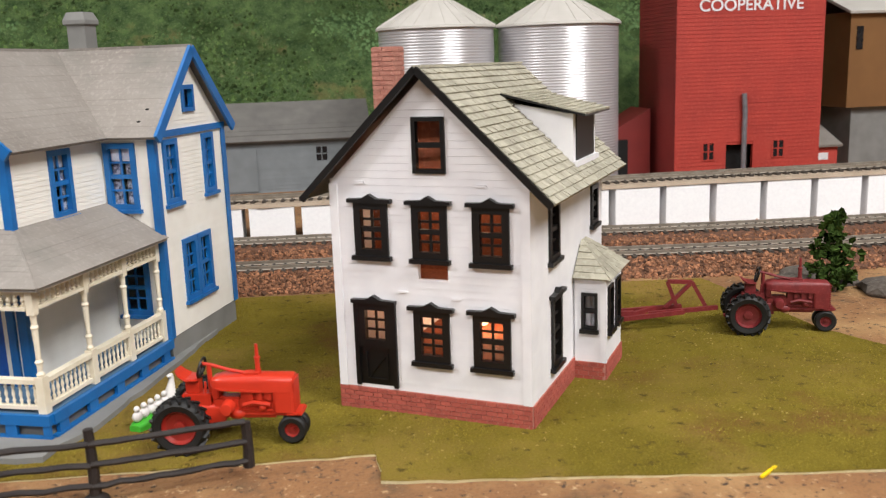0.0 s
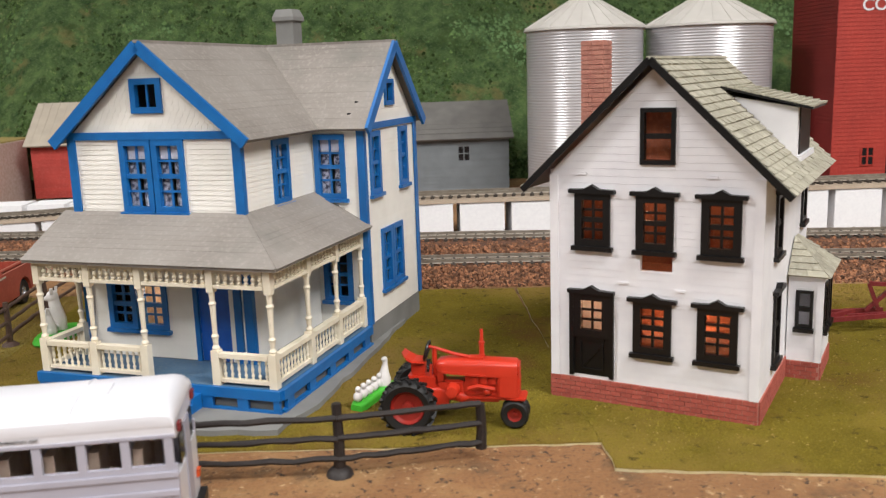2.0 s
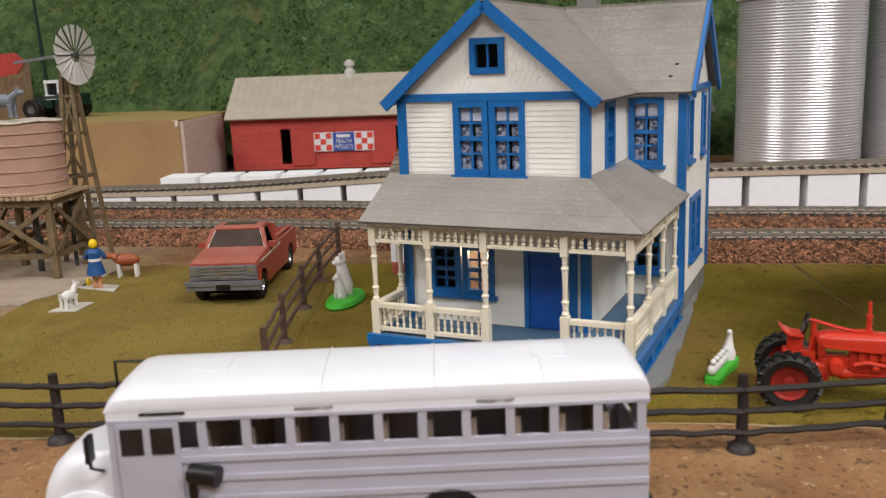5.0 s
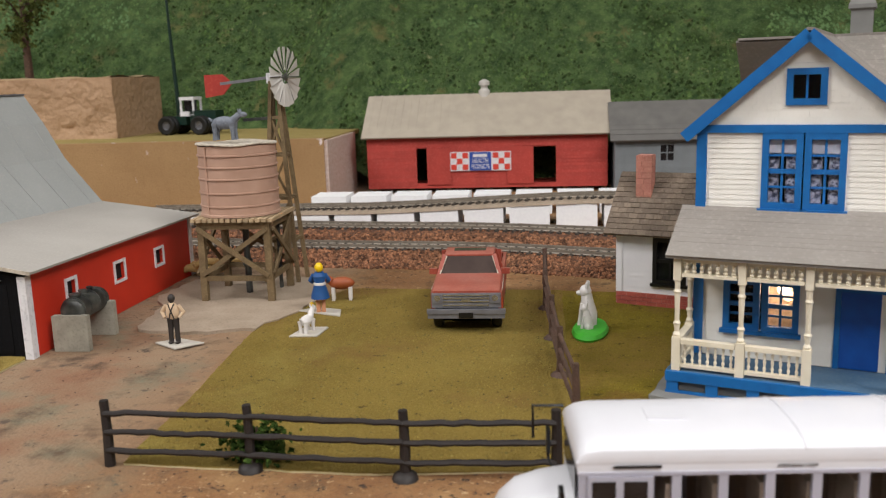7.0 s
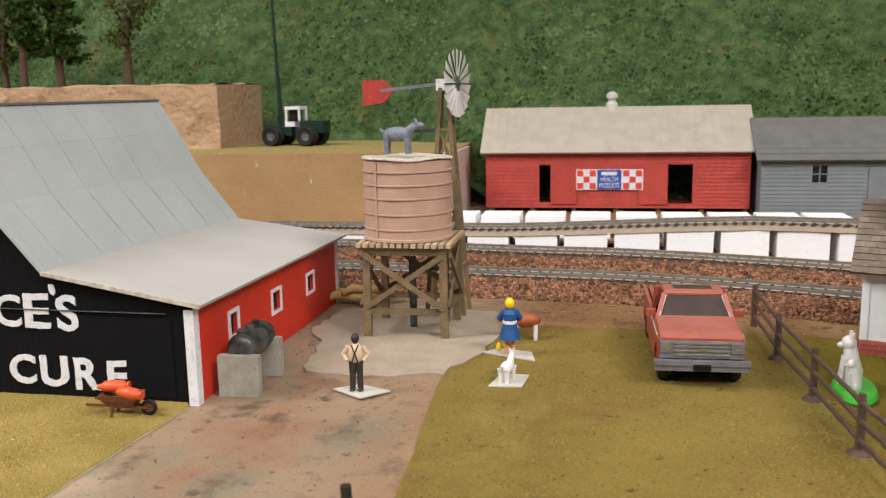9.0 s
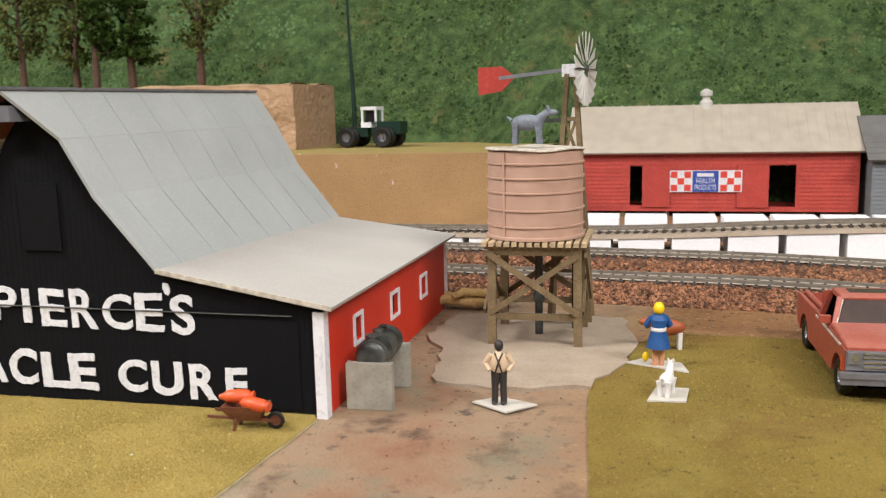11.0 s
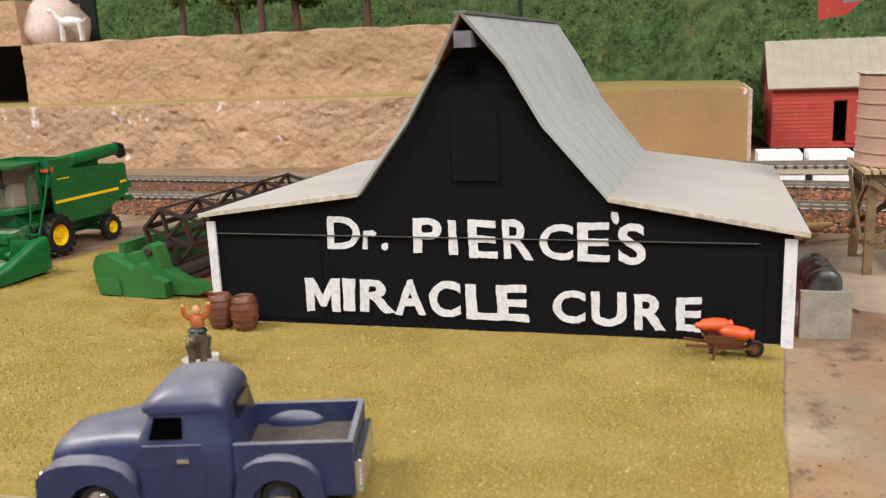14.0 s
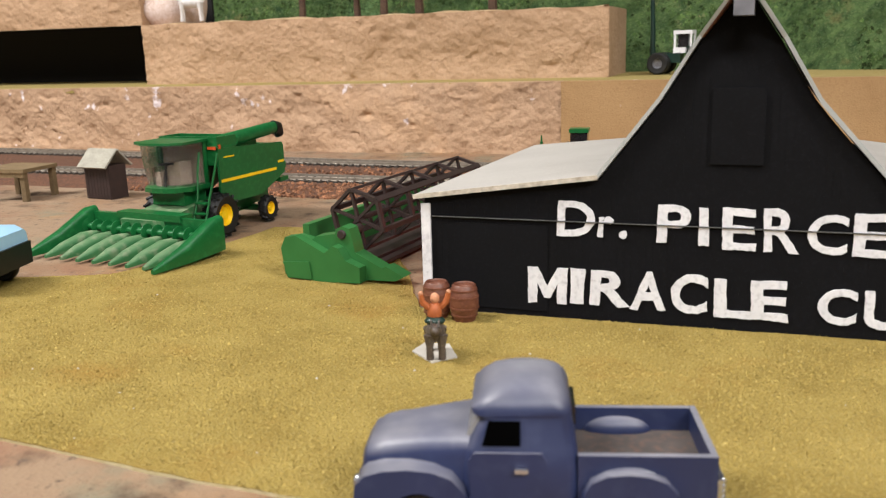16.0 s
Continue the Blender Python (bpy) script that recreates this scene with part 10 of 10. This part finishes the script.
def tree(x, y, z, h, spread, mat, label, seed, trunk=0.35, bare=0.35, dens=1.0, conifer=False):
    r = random.Random(seed)
    ob = thing("tree", cm(x, y, z), label, "tree", "model trees")
    bm = B()
    top = (r.uniform(-0.4, 0.4), r.uniform(-0.4, 0.4), h * 0.95)
    tube(bm, [(0, 0, -0.2), (r.uniform(-0.15, 0.15), 0, h * 0.3), (r.uniform(-0.3, 0.3), 0.1, h * 0.6), top], [trunk, trunk * 0.8, trunk * 0.5, trunk * 0.12], 8)
    pts = []
    n = 16 if not conifer else 26
    for i in range(n):
        k = bare + (1 - bare) * (i + r.random()) / n
        a = r.uniform(0, 6.3)
        ln = spread * ((1.05 - k) if conifer else math.sin(math.pi * min(0.97, (k - bare) / (1 - bare) * 0.85 + 0.12))) * r.uniform(0.6, 1.1)
        p = Vector((top[0] * k, top[1] * k, h * k))
        q = p + Vector((math.cos(a) * ln, math.sin(a) * ln, ln * (0.1 if conifer else r.uniform(0.2, 0.7))))
        m = (p + q) / 2 + Vector((0, 0, 0.1 * ln))
        tube(bm, [p, m, q], [trunk * 0.32, trunk * 0.2, trunk * 0.06], 5)
        for _ in range(int(34 * dens)):
            t = r.uniform(0.25, 1.1)
            c = p.lerp(q, t) + Vector((r.gauss(0, 1), r.gauss(0, 1), r.gauss(0, 0.7))) * spread * 0.13
            pts.append(c)
    part("trunk", bm, M_BARK, ob, smooth=True)
    foliage("crown", mat, pts, ob, (0.16, 0.42), seed)
    return ob


tree(34.6, 51.0, -0.1, 4.7, 2.1, M_NEEDLE, "dark green ragged conifer on the dirt slope", 11, 0.2, 0.06, 0.36, True)
tree(38.5, 47.0, -0.1, 3.6, 2.0, M_NEEDLE, "low dark green shrub tree beside the dirt slope", 12, 0.22, 0.05, 1.3, True)
tree(-94.0, 120.3, 15.3, 15.0, 5.5, M_OLIVE, "olive leaved tree on the sandy plateau", 21, 0.6, 0.3, 1.6)
tree(-103.3, 119.5, 15.3, 17.0, 4.2, M_NEEDLE, "dark tall tree on the sandy plateau", 22, 0.6, 0.2, 2.6, True)
tree(-107.3, 117.5, 15.3, 15.0, 4.0, M_NEEDLE, "dark needled tree on the sandy plateau", 23, 0.55, 0.25, 2.4, True)
tree(-112.5, 121.0, 15.3, 13.0, 5.0, M_OLIVE, "thin olive tree on the sandy plateau", 24, 0.5, 0.25, 1.8)
tree(-120.0, 120.0, 15.3, 14.0, 5.0, M_OLIVE, "olive tree behind the cliff edge", 25, 0.5, 0.25, 1.8)
bm = B()
tube(bm, [(0, 0, -0.1), (0, 0, 1.2)], [0.15, 0.05], 6)
BUSH = thing("bush", cm(-34.3, 35.2), "dark green bush behind the rail fence", "bush")
part("stem", bm, M_BARK, BUSH)
rb = random.Random(31)
foliage("leaves", M_NEEDLE, [(rb.gauss(0, 0.5), rb.gauss(0, 0.45), abs(rb.gauss(0.5, 0.38))) for _ in range(520)], BUSH, (0.08, 0.2), 32)


def rocks():
    r = random.Random(5)
    for x, y, s in ((33.0, 52.5, 1.5), (36.4, 52.8, 1.1), (37.5, 50.0, 1.6), (34.6, 54.5, 1.3)):
        bm = B()
        bmesh.ops.create_icosphere(bm, subdivisions=2, radius=s)
        for v in bm.verts:
            v.co *= 1 + 0.35 * noise.noise(v.co * 0.9 + Vector((x, y, 0)))
            v.co.z *= 0.45
        tagged(part("rock", bm, M_ROCK, None, at=cm(x, y, 0.1)), "dark grey rock beside the conifer", "rock", "rocks")


rocks()
bm = B()
beam(bm, (0, 0, 0.1), (0.85, 0.6, 0.1), 0.11, 0.09)
tagged(part("yellow_stick", bm, M_YELLOW, None, at=cm(18.25, 29.4, -0.1)), "small yellow stick lying on the dirt road", "stick")
figure_rock = B()
bmesh.ops.create_icosphere(figure_rock, subdivisions=3, radius=5.0)
for v in figure_rock.verts:
    v.co *= 1 + 0.15 * noise.noise(v.co * 0.3)
    v.co.z *= 0.8
tagged(part("pale_boulder", figure_rock, M_PATCH, None, smooth=True, at=cm(-139.5, 119.0, 17.5)), "pale pinkish plaster boulder on the cliff", "boulder")


def hill_clumps():
    """Foam foliage lumps pressed into the hillside: low blunt clumps of three sizes."""
    r = random.Random(8)
    verts, faces = [], []
    def lump(x, y, z, s):
        b = len(verts)
        a0 = r.uniform(0, 6.3)
        for k in range(5):
            a, q = a0 + k * 1.2566, s * r.uniform(0.7, 1.25)
            verts.append(((x + q * math.cos(a)) / 100, (y + q * math.sin(a) * 0.8 - s * 0.2) / 100, (z - s * 0.45 + 0.55 * q * math.sin(a)) / 100))
        verts.append(((x + r.uniform(-0.2, 0.2) * s) / 100, (y - s * 0.5) / 100, (z + s * 0.5) / 100))
        for k in range(5):
            faces.append((b + k, b + (k + 1) % 5, b + 5))
    for _ in range(120000):
        x, y = r.uniform(-170, 95), 119.5 + 44 * r.random() ** 1.3
        if x < -52 and y < 130:
            continue
        if noise.noise(Vector((x * 0.09, y * 0.09, 2.0))) + 0.6 * noise.noise(Vector((x * 0.3, y * 0.3, 5.0))) > r.uniform(-0.5, 0.4):
            lump(x, y, hill_height(x, y), r.choice((0.12, 0.16, 0.2, 0.26, 0.38)))
    me = bpy.data.meshes.new("hill_foliage")
    me.from_pydata(verts, [], faces)
    me.materials.append(M_LEAF_HILL)
    tagged(new("hill_foliage", me), "matted green foam foliage on the hillside", "foliage", kind="stuff")


hill_clumps()


def crumbs():
    for nm, reg, n, mat, lab in (("turf_crumbs", (6, 29, 33, 55), 1500, M_GRASS_D, "loose turf crumbs on the grass mat"), ("turf_crumbs", (-95, -52, 31, 46.5), 6000, M_CRUMB, "loose turf crumbs on the barn lawn"),
                                 ("pale_crumbs", (-92, -53, 31, 46.5), 45, M_PAPER, "a few pale crumbs on the barn lawn"), ("turf_crumbs", (-39, -23, 35, 60), 1500, M_CRUMB_G, "loose turf crumbs on the yard grass"), ("dirt_crumbs", (-51, -40.5, 30, 60), 160, M_BARK, "dark dirt crumbs on the yard"),
                                 ("dirt_crumbs", (-40, 30, 20, 34), 900, M_BARK, "dark dirt crumbs on the road")):
        ob = turf_specks(nm, reg, n, mat, lab, (0.03, 0.1) if "dirt" not in nm else (0.02, 0.07))
        ob.location.z = -0.0002 if "dirt" not in nm else -0.0010


crumbs()
